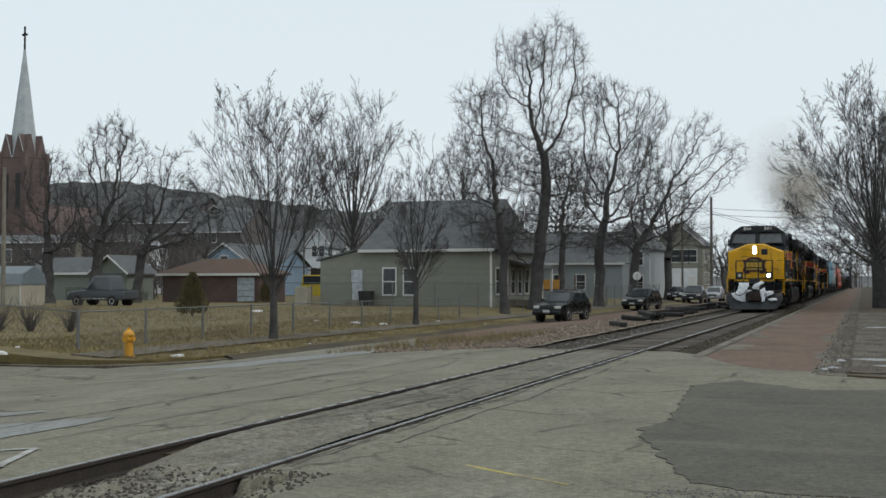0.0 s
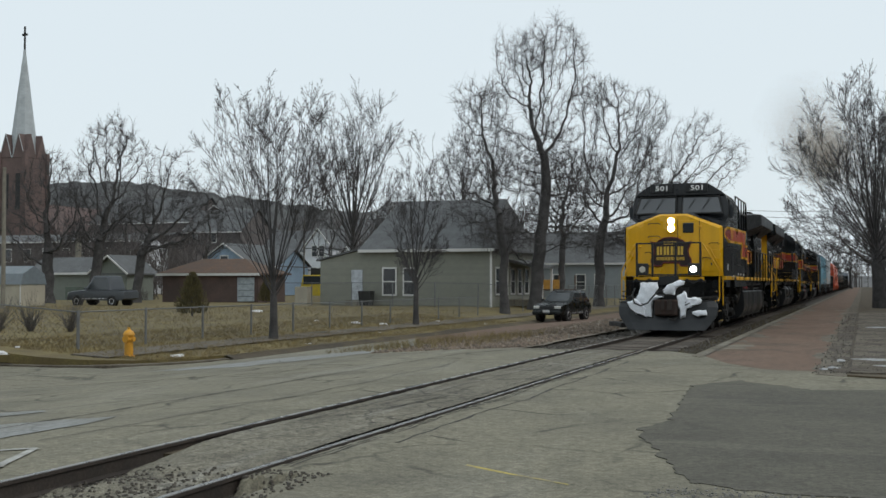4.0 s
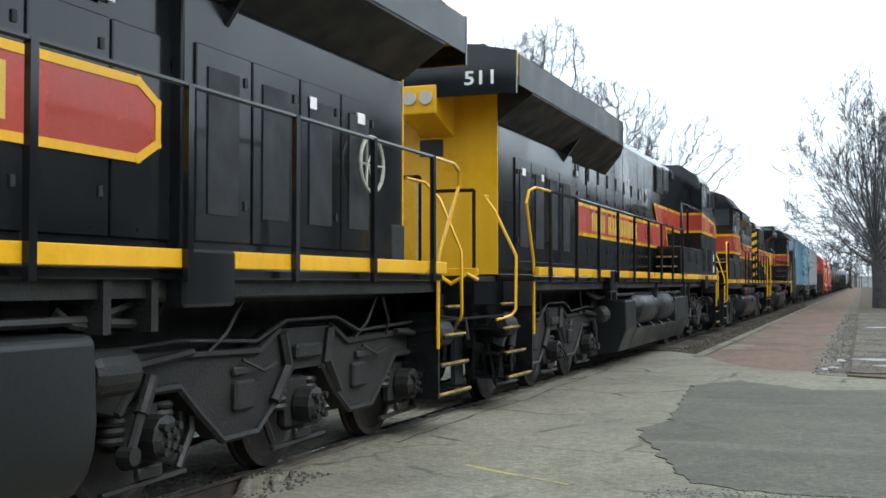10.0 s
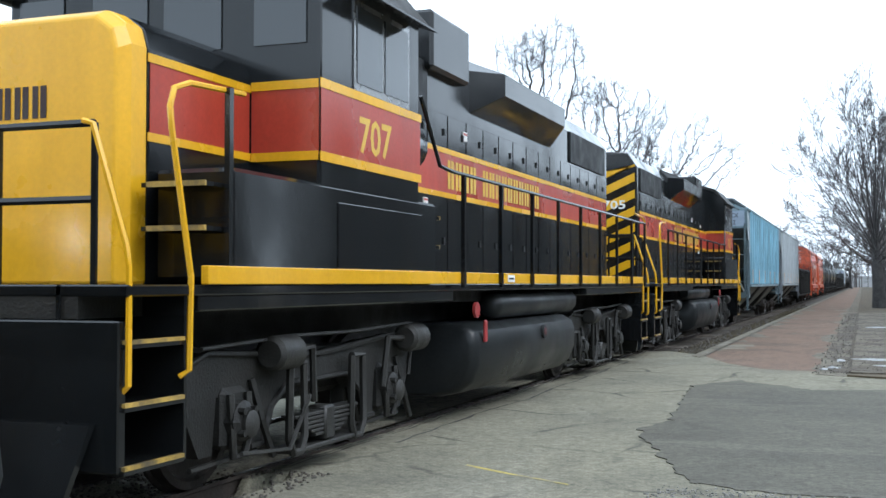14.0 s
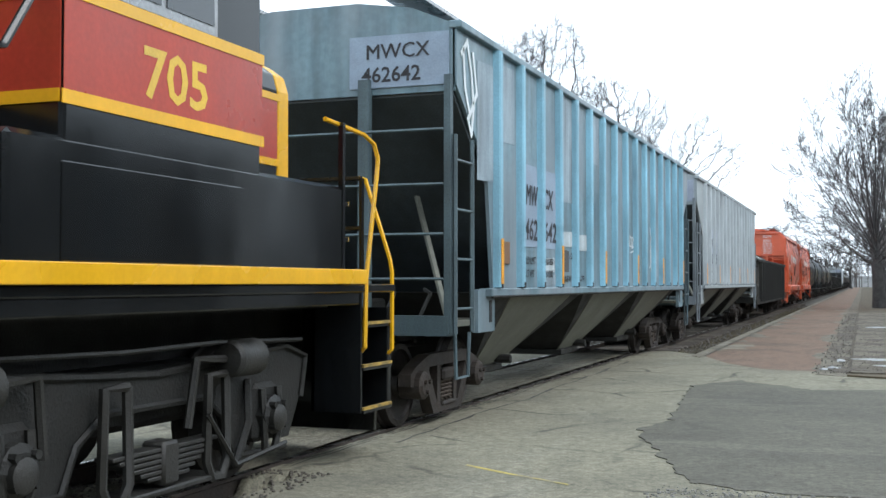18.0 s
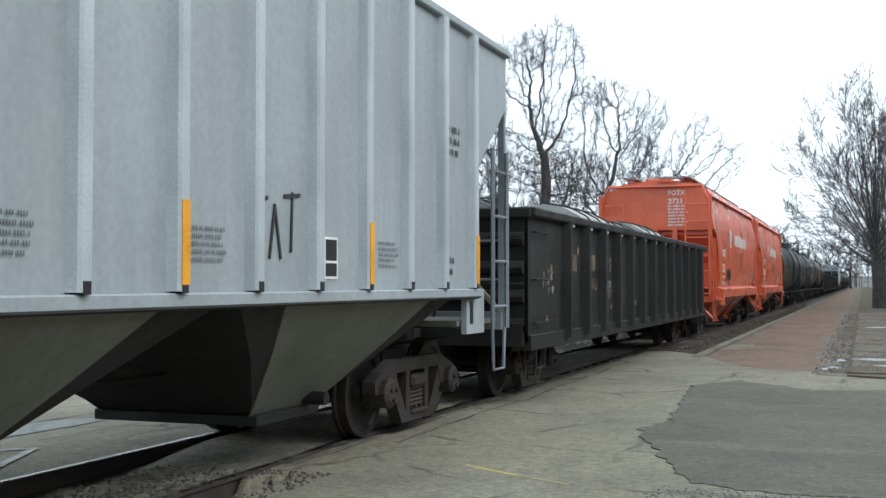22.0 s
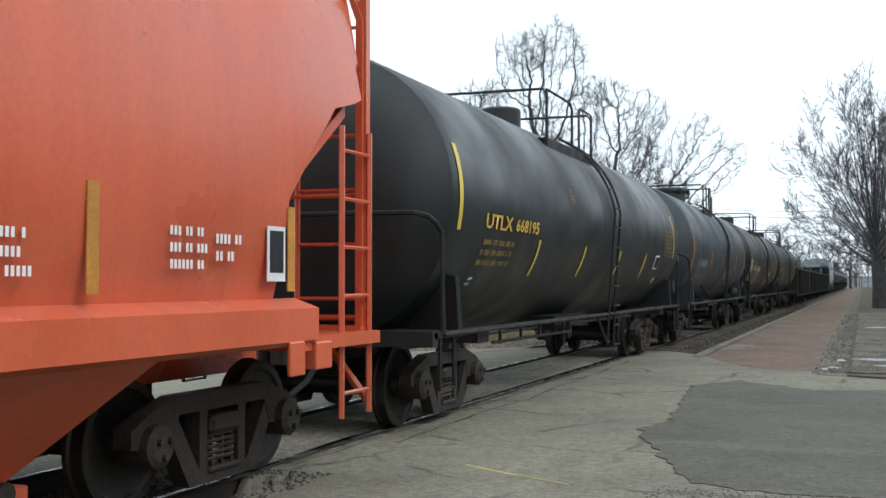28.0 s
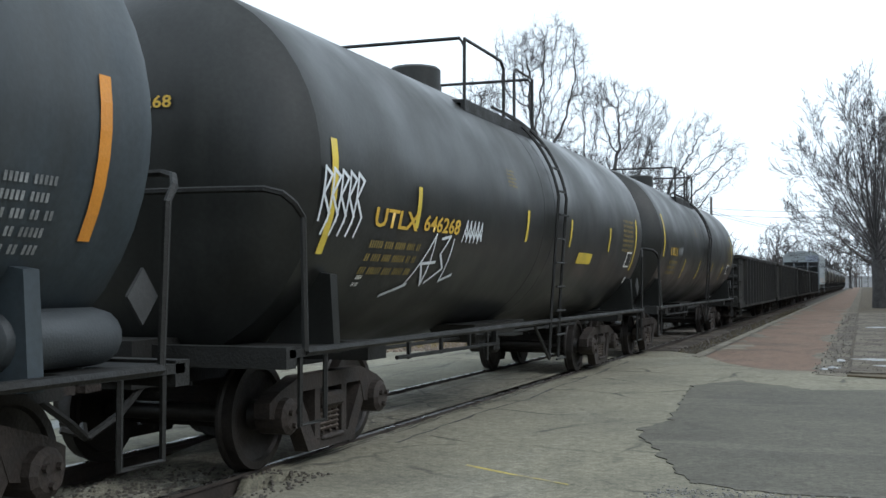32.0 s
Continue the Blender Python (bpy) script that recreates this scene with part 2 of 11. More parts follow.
# ---------- mesh tools ----------
class Geo:
    """Collects vertices and faces for one mesh."""

    def __init__(self):
        self.v, self.f = [], []

    def add(self, vs, fs):
        k = len(self.v)
        self.v += [tuple(p) for p in vs]
        self.f += [tuple(i + k for i in q) for q in fs]
        return self

    def box(self, x0, x1, y0, y1, z0, z1, c=0.0):
        x0, x1 = min(x0, x1), max(x0, x1)
        y0, y1 = min(y0, y1), max(y0, y1)
        if not c:
            return self.add([(x0, y0, z0), (x1, y0, z0), (x1, y1, z0), (x0, y1, z0), (x0, y0, z1), (x1, y0, z1), (x1, y1, z1), (x0, y1, z1)],
                            [(0, 3, 2, 1), (4, 5, 6, 7), (0, 1, 5, 4), (1, 2, 6, 5), (2, 3, 7, 6), (3, 0, 4, 7)])
        c = min(c, (x1 - x0) * 0.45, (y1 - y0) * 0.45, (z1 - z0) * 0.45)
        rings = []
        for z, i in ((z0, c), (z0 + c, 0), (z1 - c, 0), (z1, c)):
            e = c if i == 0 else 0
            a, b, d, g = x0 + i, x1 - i, y0 + i, y1 - i
            rings.append([(a + e, d, z), (b - e, d, z), (b, d + e, z), (b, g - e, z), (b - e, g, z), (a + e, g, z), (a, g - e, z), (a, d + e, z)] if i == 0 else
                         [(a, d, z), (b, d, z), (b, d, z), (b, g, z), (b, g, z), (a, g, z), (a, g, z), (a, d, z)])
        vs = [p for r in rings for p in r]
        fs = [tuple(range(7, -1, -1)), tuple(range(24, 32))]
        for k in range(3):
            for j in range(8):
                fs.append((8 * k + j, 8 * k + (j + 1) % 8, 8 * k + 8 + (j + 1) % 8, 8 * k + 8 + j))
        return self.add(vs, fs)

    def prism(self, poly, axis, a, b):
        """poly in the two other axes (x: y,z; y: x,z; z: x,y), pushed along axis from a to b."""
        n = len(poly)

        def put(p, t):
            return (t, p[0], p[1]) if axis == "x" else (p[0], t, p[1]) if axis == "y" else (p[0], p[1], t)
        vs = [put(p, a) for p in poly] + [put(p, b) for p in poly]
        fs = [tuple(range(n - 1, -1, -1)), tuple(range(n, 2 * n))] + [(i, (i + 1) % n, n + (i + 1) % n, n + i) for i in range(n)]
        return self.add(vs, fs)

    def loft(self, rings, cap=True):
        n = len(rings[0])
        vs = [p for r in rings for p in r]
        fs = [(n * k + i, n * k + (i + 1) % n, n * k + n + (i + 1) % n, n * k + n + i) for k in range(len(rings) - 1) for i in range(n)]
        if cap:
            fs += [tuple(range(n - 1, -1, -1)), tuple(range(n * len(rings) - n, n * len(rings)))]
        return self.add(vs, fs)

    def tube(self, pts, r, n=6, cap=True):
        pts = [Vector(p) for p in pts]
        rings = []
        rr = r if isinstance(r, (list, tuple)) else [r] * len(pts)
        up = None
        for i, p in enumerate(pts):
            d = (pts[min(i + 1, len(pts) - 1)] - pts[max(i - 1, 0)]).normalized()
            if up is None:
                up = d.orthogonal().normalized()
            up = (up - d * up.dot(d)).normalized()
            s = d.cross(up)
            rings.append([tuple(p + rr[i] * (math.cos(2 * math.pi * j / n) * up + math.sin(2 * math.pi * j / n) * s)) for j in range(n)])
        return self.loft(rings, cap)

    def lathe(self, prof, axis="x", centre=(0, 0, 0), n=20):
        """prof: (along, radius) pairs, turned about an axis through centre."""
        rings = []
        for a, r in prof:
            ring = []
            for j in range(n):
                c, s = r * math.cos(2 * math.pi * j / n), r * math.sin(2 * math.pi * j / n)
                q = (a, c, s) if axis == "x" else (s, a, c) if axis == "y" else (c, s, a)
                ring.append(tuple(centre[k] + q[k] for k in range(3)))
            rings.append(ring)
        return self.loft(rings)

    def mesh(self, name, m, smooth=False):
        me = bpy.data.meshes.new(name)
        me.from_pydata(self.v, [], self.f)
        me.materials.append(m)
        bm = bmesh.new()
        bm.from_mesh(me)
        bmesh.ops.recalc_face_normals(bm, faces=bm.faces)
        bm.to_mesh(me)
        bm.free()
        if smooth:
            me.polygons.foreach_set("use_smooth", [True] * len(me.polygons))
            me.set_sharp_from_angle(angle=radians(38))
        return me


def part(name, g, m, parent, label="", smooth=False, bevel=0.0, kind=""):
    """Links a Geo (or a mesh that is shared) as one mesh object under its thing."""
    me = g.mesh(name, m, smooth) if isinstance(g, Geo) else g
    ob = new(name, me)
    if parent:
        ob.parent = parent
    if label or kind:
        tagged(ob, label, kind=kind)
    if bevel:
        b = ob.modifiers.new("soft_edges", "BEVEL")
        b.width, b.segments, b.limit_method, b.angle_limit = bevel, 2, "ANGLE", radians(35)
    return ob


def thing(name, label, category, group="", kind="", at=(0, 0, 0), rz=0.0):
    ob = new(name)
    ob.matrix_world = pose(*at, 0, 0, rz)
    ob.empty_display_size = 0.2
    return tagged(ob, label, category, group, kind)


def lettering(parent, text, size, at, face, m, width=None, label="", name="lettering", slant=0.0, bold=0.018, twin=False):
    """Flat letters in the built-in font. face: '+x', '-x' or '-y', the side on which they are read; at is their lower left corner."""
    if ("M" in text or "W" in text) and not twin:
        d, k = 0.0015, size * 0.03
        lettering(parent, text, size, (at[0] + d, at[1] + k, at[2]) if face == "+x" else (at[0] - d, at[1] - k, at[2]) if face == "-x" else (at[0] + k, at[1] - d, at[2]), face, m, width, label, name, slant, bold, True)
    cu = bpy.data.curves.new(name, "FONT")
    cu.body, cu.size, cu.resolution_u, cu.shear = text, size, 2, slant
    cu.offset = 0.0 if "M" in text or "W" in text else size * bold
    ob = bpy.data.objects.new(name, cu)
    scene.collection.objects.link(ob)
    me = bpy.data.meshes.new_from_object(ob)
    bpy.data.objects.remove(ob)
    bpy.data.curves.remove(cu)
    k = 1.0
    if width and len(me.vertices):
        xs = [v.co.x for v in me.vertices]
        k = width / (max(xs) - min(xs))
    for v in me.vertices:
        a, b = v.co.x * k, v.co.y
        v.co = (at[0], at[1] + a, at[2] + b) if face == "+x" else (at[0], at[1] - a, at[2] + b) if face == "-x" else (at[0] + a, at[1], at[2] + b)
    me.materials.clear()
    me.materials.append(m)
    me.name = name
    return part(name, me, m, parent, label)


def bars(parent, words, at, face, h, m, width, label="", name="stencil"):
    """Plain upright blocks in place of a name: words gives the letters in each word."""
    total = sum(words) + 0.8 * (len(words) - 1)
    step = width / total
    g = Geo()
    p = 0.0
    for n in words:
        for i in range(n):
            for a, b in ((0.06, 0.38), (0.50, 0.84)):
                lo, hi = (p + i + a) * step, (p + i + b) * step
                if face == "-y":
                    g.add([(at[0] + lo, at[1], at[2]), (at[0] + hi, at[1], at[2]), (at[0] + hi, at[1], at[2] + h), (at[0] + lo, at[1], at[2] + h)], [(0, 1, 2, 3)])
                else:
                    s = 1 if face == "+x" else -1
                    g.add([(at[0], at[1] + s * lo, at[2]), (at[0], at[1] + s * hi, at[2]), (at[0], at[1] + s * hi, at[2] + h), (at[0], at[1] + s * lo, at[2] + h)], [(0, 1, 2, 3)])
        p += n + 0.8
    return part(name, g, m, parent, label, kind="stuff")


def lines_of_text(parent, at, face, w, h, rows, m, seed, name="stencil"):
    """Small print that cannot be read: rows of short strokes in word-long runs."""
    rng = random.Random(seed)
    g = Geo()
    s = -1 if face == "-x" else 1
    pitch = h / rows * 0.42
    for r in range(rows):
        z1 = at[2] + h - r * h / rows
        z0 = z1 - h / rows * 0.55
        p, word = 0.0, rng.randint(2, 6)
        while p < w * rng.uniform(0.8, 1.0):
            q = p + pitch * 0.62
            if face == "-y":
                g.add([(at[0] + p, at[1], z0), (at[0] + q, at[1], z0), (at[0] + q, at[1], z1), (at[0] + p, at[1], z1)], [(0, 1, 2, 3)])
            else:
                g.add([(at[0], at[1] + s * p, z0), (at[0], at[1] + s * q, z0), (at[0], at[1] + s * q, z1), (at[0], at[1] + s * p, z1)], [(0, 1, 2, 3)])
            p += pitch
            word -= 1
            if word == 0:
                p, word = p + pitch * 0.9, rng.randint(2, 6)
    return part(name, g, m, parent, kind="stuff")


def flat(parent, name, face, x, pts, m, label=""):
    """A painted area: a polygon (y, z) a hair proud of a side at x."""
    g = Geo()
    e = 0.004 if face == "+x" else -0.004
    g.prism(pts, "x", x, x + e)
    return part(name, g, m, parent, label)
# ---------- ground ----------
def smooth01(t):
    t = max(0.0, min(1.0, t))
    return t * t * (3 - 2 * t)


def road_z(x):
    """The street falls away from the raised track towards its far side."""
    w = TX - x
    return -0.03 - 0.59 * max(0.0, min(1.0, (w - 2) / 9)) if w > 0 else -0.03


def lawn_z(x, y=0.0):
    w = TX - x
    return -0.50 + 0.42 * smooth01((w - 11) / 9) + 0.025 * noise.noise((x * 0.3, y * 0.3, 0))


def sheet(name, xs, y0, y1, n, zf, m, label, skirt=0.0, rise=0.0, jag=0.0):
    """A sheet of ground between two edges y0(x) and y1(x)."""
    g = Geo()
    rows = []
    for i, x in enumerate(xs):
        a, b = y0(x), y1(x)
        j = jag * noise.noise((x * 1.7, 3.1, 0)) + jag * 0.5 * noise.noise((x * 5.3, 9.1, 0))
        b += j
        rows.append([(x, a + (b - a) * (k / n) ** 1.6, 0) for k in range(n + 1)])
    vs = [(x, y, zf(x, y) + rise) for r in rows for (x, y, _) in r]
    fs = [(i * (n + 1) + k, (i + 1) * (n + 1) + k, (i + 1) * (n + 1) + k + 1, i * (n + 1) + k + 1) for i in range(len(xs) - 1) for k in range(n)]
    g.add(vs, fs)
    if skirt:
        k0 = len(g.v)
        for i in range(len(xs)):
            for k in (0, n):
                p = vs[i * (n + 1) + k]
                g.v.append((p[0], p[1], p[2] - skirt))
        for i in range(len(xs) - 1):
            for e, k in enumerate((0, n)):
                g.f.append((i * (n + 1) + k, (i + 1) * (n + 1) + k, k0 + 2 * (i + 1) + e, k0 + 2 * i + e))
    ob = part(name, g, m, None, smooth=True)
    return tagged(ob, label, name.replace("_", " "), kind="structure")


def span(a, b, step):
    n = max(1, round((b - a) / step))
    return [a + (b - a) * i / n for i in range(n + 1)]


far_x = [-2500, -900, -300, -120, -60] + span(-40, -16.5, 2.5) + span(-16.4, -7.4, 1.0) + [-6, -3, 0, 10, 40, 120, 400, 1500]
sheet("ground", far_x, lambda x: -200, lambda x: 2500, 40, lambda x, y: road_z(x) - 0.18, EARTH, "bare brown winter earth reaching to the horizon")


def cross_far(x):
    """Far edge of the crossing's asphalt."""
    pts = [(-60, 23.2), (-17.5, 23.4), (-16.9, 25.5), (-16.6, 31), (-15.8, 39.5), (-13.2, 33.5), (-9.6, 27.2), (-7.6, 25.6), (-4.1, 25.5), (-3.2, 24.3), (-2.0, 21.0), (0.34, 19.9), (1.2, 19.6), (40, 18.5)]
    for (a, ya), (b, yb) in zip(pts, pts[1:]):
        if x <= b:
            return ya + (yb - ya) * max(0, (x - a) / (b - a))
    return pts[-1][1]


RAIL_L, RAIL_R = TX - 0.7525, TX + 0.7525
sheet("road", span(-60, -10.2, 0.5) + span(-10, RAIL_L - 0.045, 0.12), lambda x: -25, cross_far, 70, lambda x, y: road_z(x) + 0.002 * noise.noise((x * 0.5, y * 0.5, 5)) + 0.003 * noise.noise((x * 2.1, y * 1.3, 5)) + (0.006 if x > -6.6 else 0), ASPHALT, "cracked grey asphalt of a wide street crossing", 0.15, 0, 0.35)


def fill_z(x, y):
    """Between the rails: level broken asphalt, sinking to rubble by the left rail where the crossing ends."""
    f = smooth01((9.6 + 1.2 * noise.noise((x * 1.2, 0, 4)) - y) / 2.2)
    left = smooth01(1 - (x - RAIL_L) / 0.75)
    low = 0.05 + 0.10 * left + 0.06 * smooth01((7.2 - y) / 1.5)
    return -0.026 - f * low + (0.010 + 0.03 * f) * noise.noise((x * 3.5, y * 2.5, 5)) + (0.005 + 0.014 * f) * noise.noise((x * 11, y * 9, 2))


sheet("road", span(RAIL_L + 0.11, RAIL_R - 0.17, 0.055), lambda x: 4.0, lambda x: cross_far(x), 220, fill_z, CRACKED, "worn broken asphalt and rubble between the rails", 0.15, 0, 0.25)


def strip_z(x, y):
    """Ragged end of the asphalt beside the near rail, broken down to mud."""
    edge = 7.85 + 0.9 * (x + 4.6) + 0.3 * noise.noise((x * 4, 0, 1)) + 0.15 * noise.noise((x * 13, y * 3, 1))
    side = smooth01((-4.2 + 0.1 * noise.noise((y * 2, 0, 3)) - x) / 0.1)
    return -0.024 - 0.15 * smooth01((edge - y) / 0.22) * side + 0.012 * side * noise.noise((x * 9, y * 7, 2))


sheet("road", span(RAIL_R + 0.05, -4.1, 0.035), lambda x: 3.0, cross_far, 300, strip_z, ASPHALT, "crumbling edge of asphalt beside the rail", 0.15, 0, 0.3)
sheet("road", span(-4.1, 40, 0.4), lambda x: -25, cross_far, 70, lambda x, y: -0.024 + smooth01((x + 4.1) / 1.5) * (0.004 * noise.noise((x * 0.6, y * 0.6, 5)) + 0.003 * noise.noise((x * 2.6, y * 1.6, 5))), ASPHALT, "cracked grey asphalt beside the track", 0.15, 0, 0.3)
sheet("track_bed", span(-7.5, -3.6, 0.13), lambda x: -40, lambda x: 9.2, 60, lambda x, y: -0.17 + 0.04 * noise.noise((x * 2, y * 2, 0)) + 0.02 * noise.noise((x * 7, y * 7, 0)), BALLAST, "dirty stone and mud round the bare rails")
sheet("track_bed", span(-7.9, -3.30, 0.24), lambda x: 24.9, lambda x: 700, 120, lambda x, y: -0.15 + 0.05 * noise.noise((x * 2, y * 1.2, 0)), BALLAST, "dirty ballast between and beside the rails", 0.1)
sheet("dirt_strip", span(-12.3, -7.7, 0.3), lambda x: cross_far(x) - 1.2, lambda x: 700, 130, lambda x, y: road_z(x) - 0.02 + 0.05 * noise.noise((x * 1.4, y * 1.0, 0)), DIRT, "bare dirt and brick rubble beside the track")
sheet("brick_street", span(-16.45, -12.2, 0.5), lambda x: cross_far(x) - 1.5, lambda x: 700, 90, lambda x, y: road_z(x) - 0.012, BRICKS, "worn brown brick street beside the verge")
STRIP = paving("stained_kerb_strip", (0.185, 0.168, 0.13), 0.8, 0.7, 0.4, (0.085, 0.075, 0.055), 1.0, (1.2, 0.5, 1), (0.26, 0.245, 0.21))
sheet("kerb_strip", span(-3.36, -3.14, 0.11), lambda x: cross_far(x) - 0.6, lambda x: 700, 60, lambda x, y: -0.012 + 0.01 * noise.noise((x * 5, y * 1.5, 3)), STRIP, "stained concrete strip between track and brick lane", 0.1)
sheet("brick_lane", span(-3.14, -0.76, 0.3), lambda x: cross_far(x) - 0.8, lambda x: 700, 80, lambda x, y: -0.035 - 0.02 * math.sin((x + 3.14) / 2.38 * math.pi), BRICKS, "old red-brown brick lane beside the track")
sheet("gutter", span(-0.76, -0.28, 0.12), lambda x: cross_far(x) - 0.6, lambda x: 700, 60, lambda x, y: -0.02 + 0.012 * noise.noise((x * 6, y * 2, 0)), SLAB, "broken concrete gutter along the brick lane", 0.1)
sheet("verge", span(-0.26, 40, 1.2), lambda x: cross_far(x) - 0.6, lambda x: 700, 60, lambda x, y: 0.0 + 0.03 * noise.noise((x * 0.8, y * 0.8, 0)), EARTH, "muddy brown verge beside the brick lane", 0.15)
sheet("pavement", span(-0.2, 1.5, 0.12), lambda x: 19.9, lambda x: 60, 90, lambda x, y: 0.03 + 0.02 * noise.noise((x * 2, y * 1.1, 3)), SLAB, "stained old concrete slabs beside the lane", 0.06)

WASH = mat("washed_dirt", (0.128, 0.112, 0.084), 0.95, var=0.4, scale=1.2, fine=24, bump=0.7, rough_var=0.04)
DARKWASH = mat("damp_leaf_mould", (0.072, 0.058, 0.042), 0.95, var=0.4, scale=2, fine=24, bump=0.8, rough_var=0.04)


def lane_z(x, y):
    return -0.035 - 0.02 * math.sin((x + 3.14) / 2.38 * math.pi)


def drift(x, y, seed, fx, fy):
    """Thin ragged drifts that rise out of the paving here and there."""
    return 0.020 * noise.noise((x * fx, y * fy, seed)) + 0.009 * noise.noise((x * fx * 4, y * fy * 4, seed + 5))


sheet("dirt_film", span(-3.13, -0.77, 0.08), lambda x: cross_far(x) - 0.5, lambda x: 75, 330, lambda x, y: lane_z(x, y) - 0.012 + drift(x, y, 3, 1.3, 0.45) + 0.013 * max(0.0, 1 - (x + 3.13) / 0.8) + 0.016 * max(0.0, 1 - (-0.77 - x) / 0.4), WASH, "thin dirt washed over the bricks of the lane", 0.15)
sheet("dirt_film", span(-0.75, 1.5, 0.08), lambda x: 20.3, lambda x: 60, 260, lambda x, y: (-0.02 if x < -0.2 else 0.03) - 0.006 + drift(x, y, 9, 1.6, 0.9) + 0.012 * max(0.0, 1 - abs(x + 0.45) / 0.4), DARKWASH, "damp leaf mould and mud on the old slabs", 0.1)


def lawn_near(x):
    w = TX - x
    return 27.5 - 4.2 * math.sqrt(max(0.0, 1 - (1 - min(1, (w - 11.05) / 3.2)) ** 2))


lawn_x = [-400, -200, -100, -70] + span(-55, -16.46, 1.1)
sheet("lawn", lawn_x, lawn_near, lambda x: 600, 90, lawn_z, GRASS, "tired yellow-brown winter grass with bare patches", 0.25)


def on_grid(z):
    return lambda x, y: lawn_z(x, y) + z


sheet("pavement", [-19.5, -19.1, -18.7, -18.3], lambda x: 24.3, lambda x: 140, 70, on_grid(0.045), SLAB, "narrow worn concrete footpath across the grass", 0.1)
sheet("verge_edge", [-16.56, -16.42, -16.28, -16.15], lambda x: 27.1, lambda x: 300, 160, lambda x, y: lawn_z(-16.5, y) + 0.012 + (road_z(-16.15) - 0.02 - lawn_z(-16.5, y)) * smooth01((x + 16.56) / 0.41) + 0.012 * noise.noise((x * 5, y * 2, 1)), EARTH, "worn earth edge of the verge")
# kerb round the corner of the lawn
kerb = Geo()
pts = [(-60, 23.15), (-24, 23.15), (-20, 23.2)] + [(x, lawn_near(x) - 0.12) for x in (-19.6, -19, -18.4, -17.8, -17.3, -16.9, -16.6, -16.45)]
kerb.loft([[(x - 0.06, y, road_z(x) - 0.1), (x + 0.07, y - 0.08, road_z(x) - 0.1), (x + 0.07, y - 0.08, road_z(x) + 0.04), (x - 0.06, y, road_z(x) + 0.06)] for x, y in pts])
tagged(part("kerb", kerb, SLAB, None), "low crumbling concrete kerb round the corner", "kerb", kind="structure")

# dark tarmac patch with a ragged edge
pg = Geo()
outline = [(-2.4, 17.1), (-1.81, 18.15), (-1.2, 17.5), (-0.67, 16.9), (0.29, 17.2), (1.6, 17.4), (7.0, 17.6), (7.0, 8.2), (1.2, 8.45), (0.14, 8.53), (-0.91, 8.62), (-1.28, 8.8), (-1.71, 10.15), (-2.24, 11.75), (-2.02, 12.6), (-2.27, 15.3)]
ragged = []
for (a, b), (c, d) in zip(outline, outline[1:] + outline[:1]):
    n = max(2, int(math.hypot(c - a, d - b) / 0.06))
    for i in range(n):
        x, y = a + (c - a) * i / n, b + (d - b) * i / n
        ragged.append((x + 0.07 * noise.noise((x * 4, y * 4, 1)) + 0.045 * noise.noise((x * 13, y * 7, 2)), y + 0.12 * noise.noise((x * 4, y * 3, 7)) + 0.05 * noise.noise((x * 14, y * 6, 4))))
pg.prism(ragged, "z", -0.08, -0.014)
tagged(part("road_patch", pg, PATCH, None), "dark fresh asphalt patch with a ragged edge", "road patch", kind="structure")


def ground_area(name, pts, m, label, z=0.0, jag=0.06):
    g = Geo()
    out = []
    for (a, b), (c, d) in zip(pts, pts[1:] + pts[:1]):
        n = max(2, int(math.hypot(c - a, d - b) / 0.25))
        for i in range(n):
            x, y = a + (c - a) * i / n, b + (d - b) * i / n
            out.append((x + jag * noise.noise((x * 3, y * 3, 1)), y + 2.5 * jag * noise.noise((x * 2, y * 2, 7))))
    k = len(out)
    cx, cy = sum(p[0] for p in out) / k, sum(p[1] for p in out) / k
    g.add([(x, y, road_z(x) + 0.008 + z) for x, y in out] + [(cx, cy, road_z(cx) + 0.008 + z)], [(i, (i + 1) % k, k) for i in range(k)])
    return tagged(part(name, g, m, None), label, name.replace("_", " "), kind="structure")


ground_area("cement_patch", [(-13.3, 22.6), (-12.1, 27.4), (-12.4, 29.0), (-13.8, 28.0), (-14.9, 25.4), (-15.6, 22.2)], PALE, "pale cement repair in the asphalt", 0, 0.22)
ground_area("cement_patch", [(-9.9, 10.2), (-9.2, 11.0), (-8.4, 11.2), (-8.25, 10.6), (-8.3, 9.2), (-9.9, 9.4)], PALE, "pale worn cement patch near the rails", 0, 0.12)
ground_area("cement_patch", [(-11.4, 12.2), (-10.5, 12.5), (-10.2, 12.3), (-10.6, 11.6), (-11.4, 11.2)], PALE, "small pale cement patch in the asphalt", 0, 0.1)
PAINTYELLOW = mat("worn_yellow_road_paint", (0.42, 0.34, 0.09), 0.85, var=0.3, scale=4, dirt=(0.17, 0.16, 0.13), dirt_amt=0.9)
PAINTWHITE = mat("worn_white_road_paint", (0.40, 0.40, 0.37), 0.85, var=0.3, scale=4, dirt=(0.17, 0.16, 0.13), dirt_amt=0.8)
ground_area("road_marking", [(-3.15, 9.02), (-2.13, 8.42), (-2.10, 8.36), (-3.15, 8.95)], PAINTYELLOW, "short faded yellow painted dash on the asphalt", 0.0, 0.01)
ground_area("road_marking", [(-7.55, 8.28), (-7.22, 8.54), (-7.17, 8.48), (-7.5, 8.2)], PAINTWHITE, "faded white painted stroke on the asphalt", 0.0, 0.005)
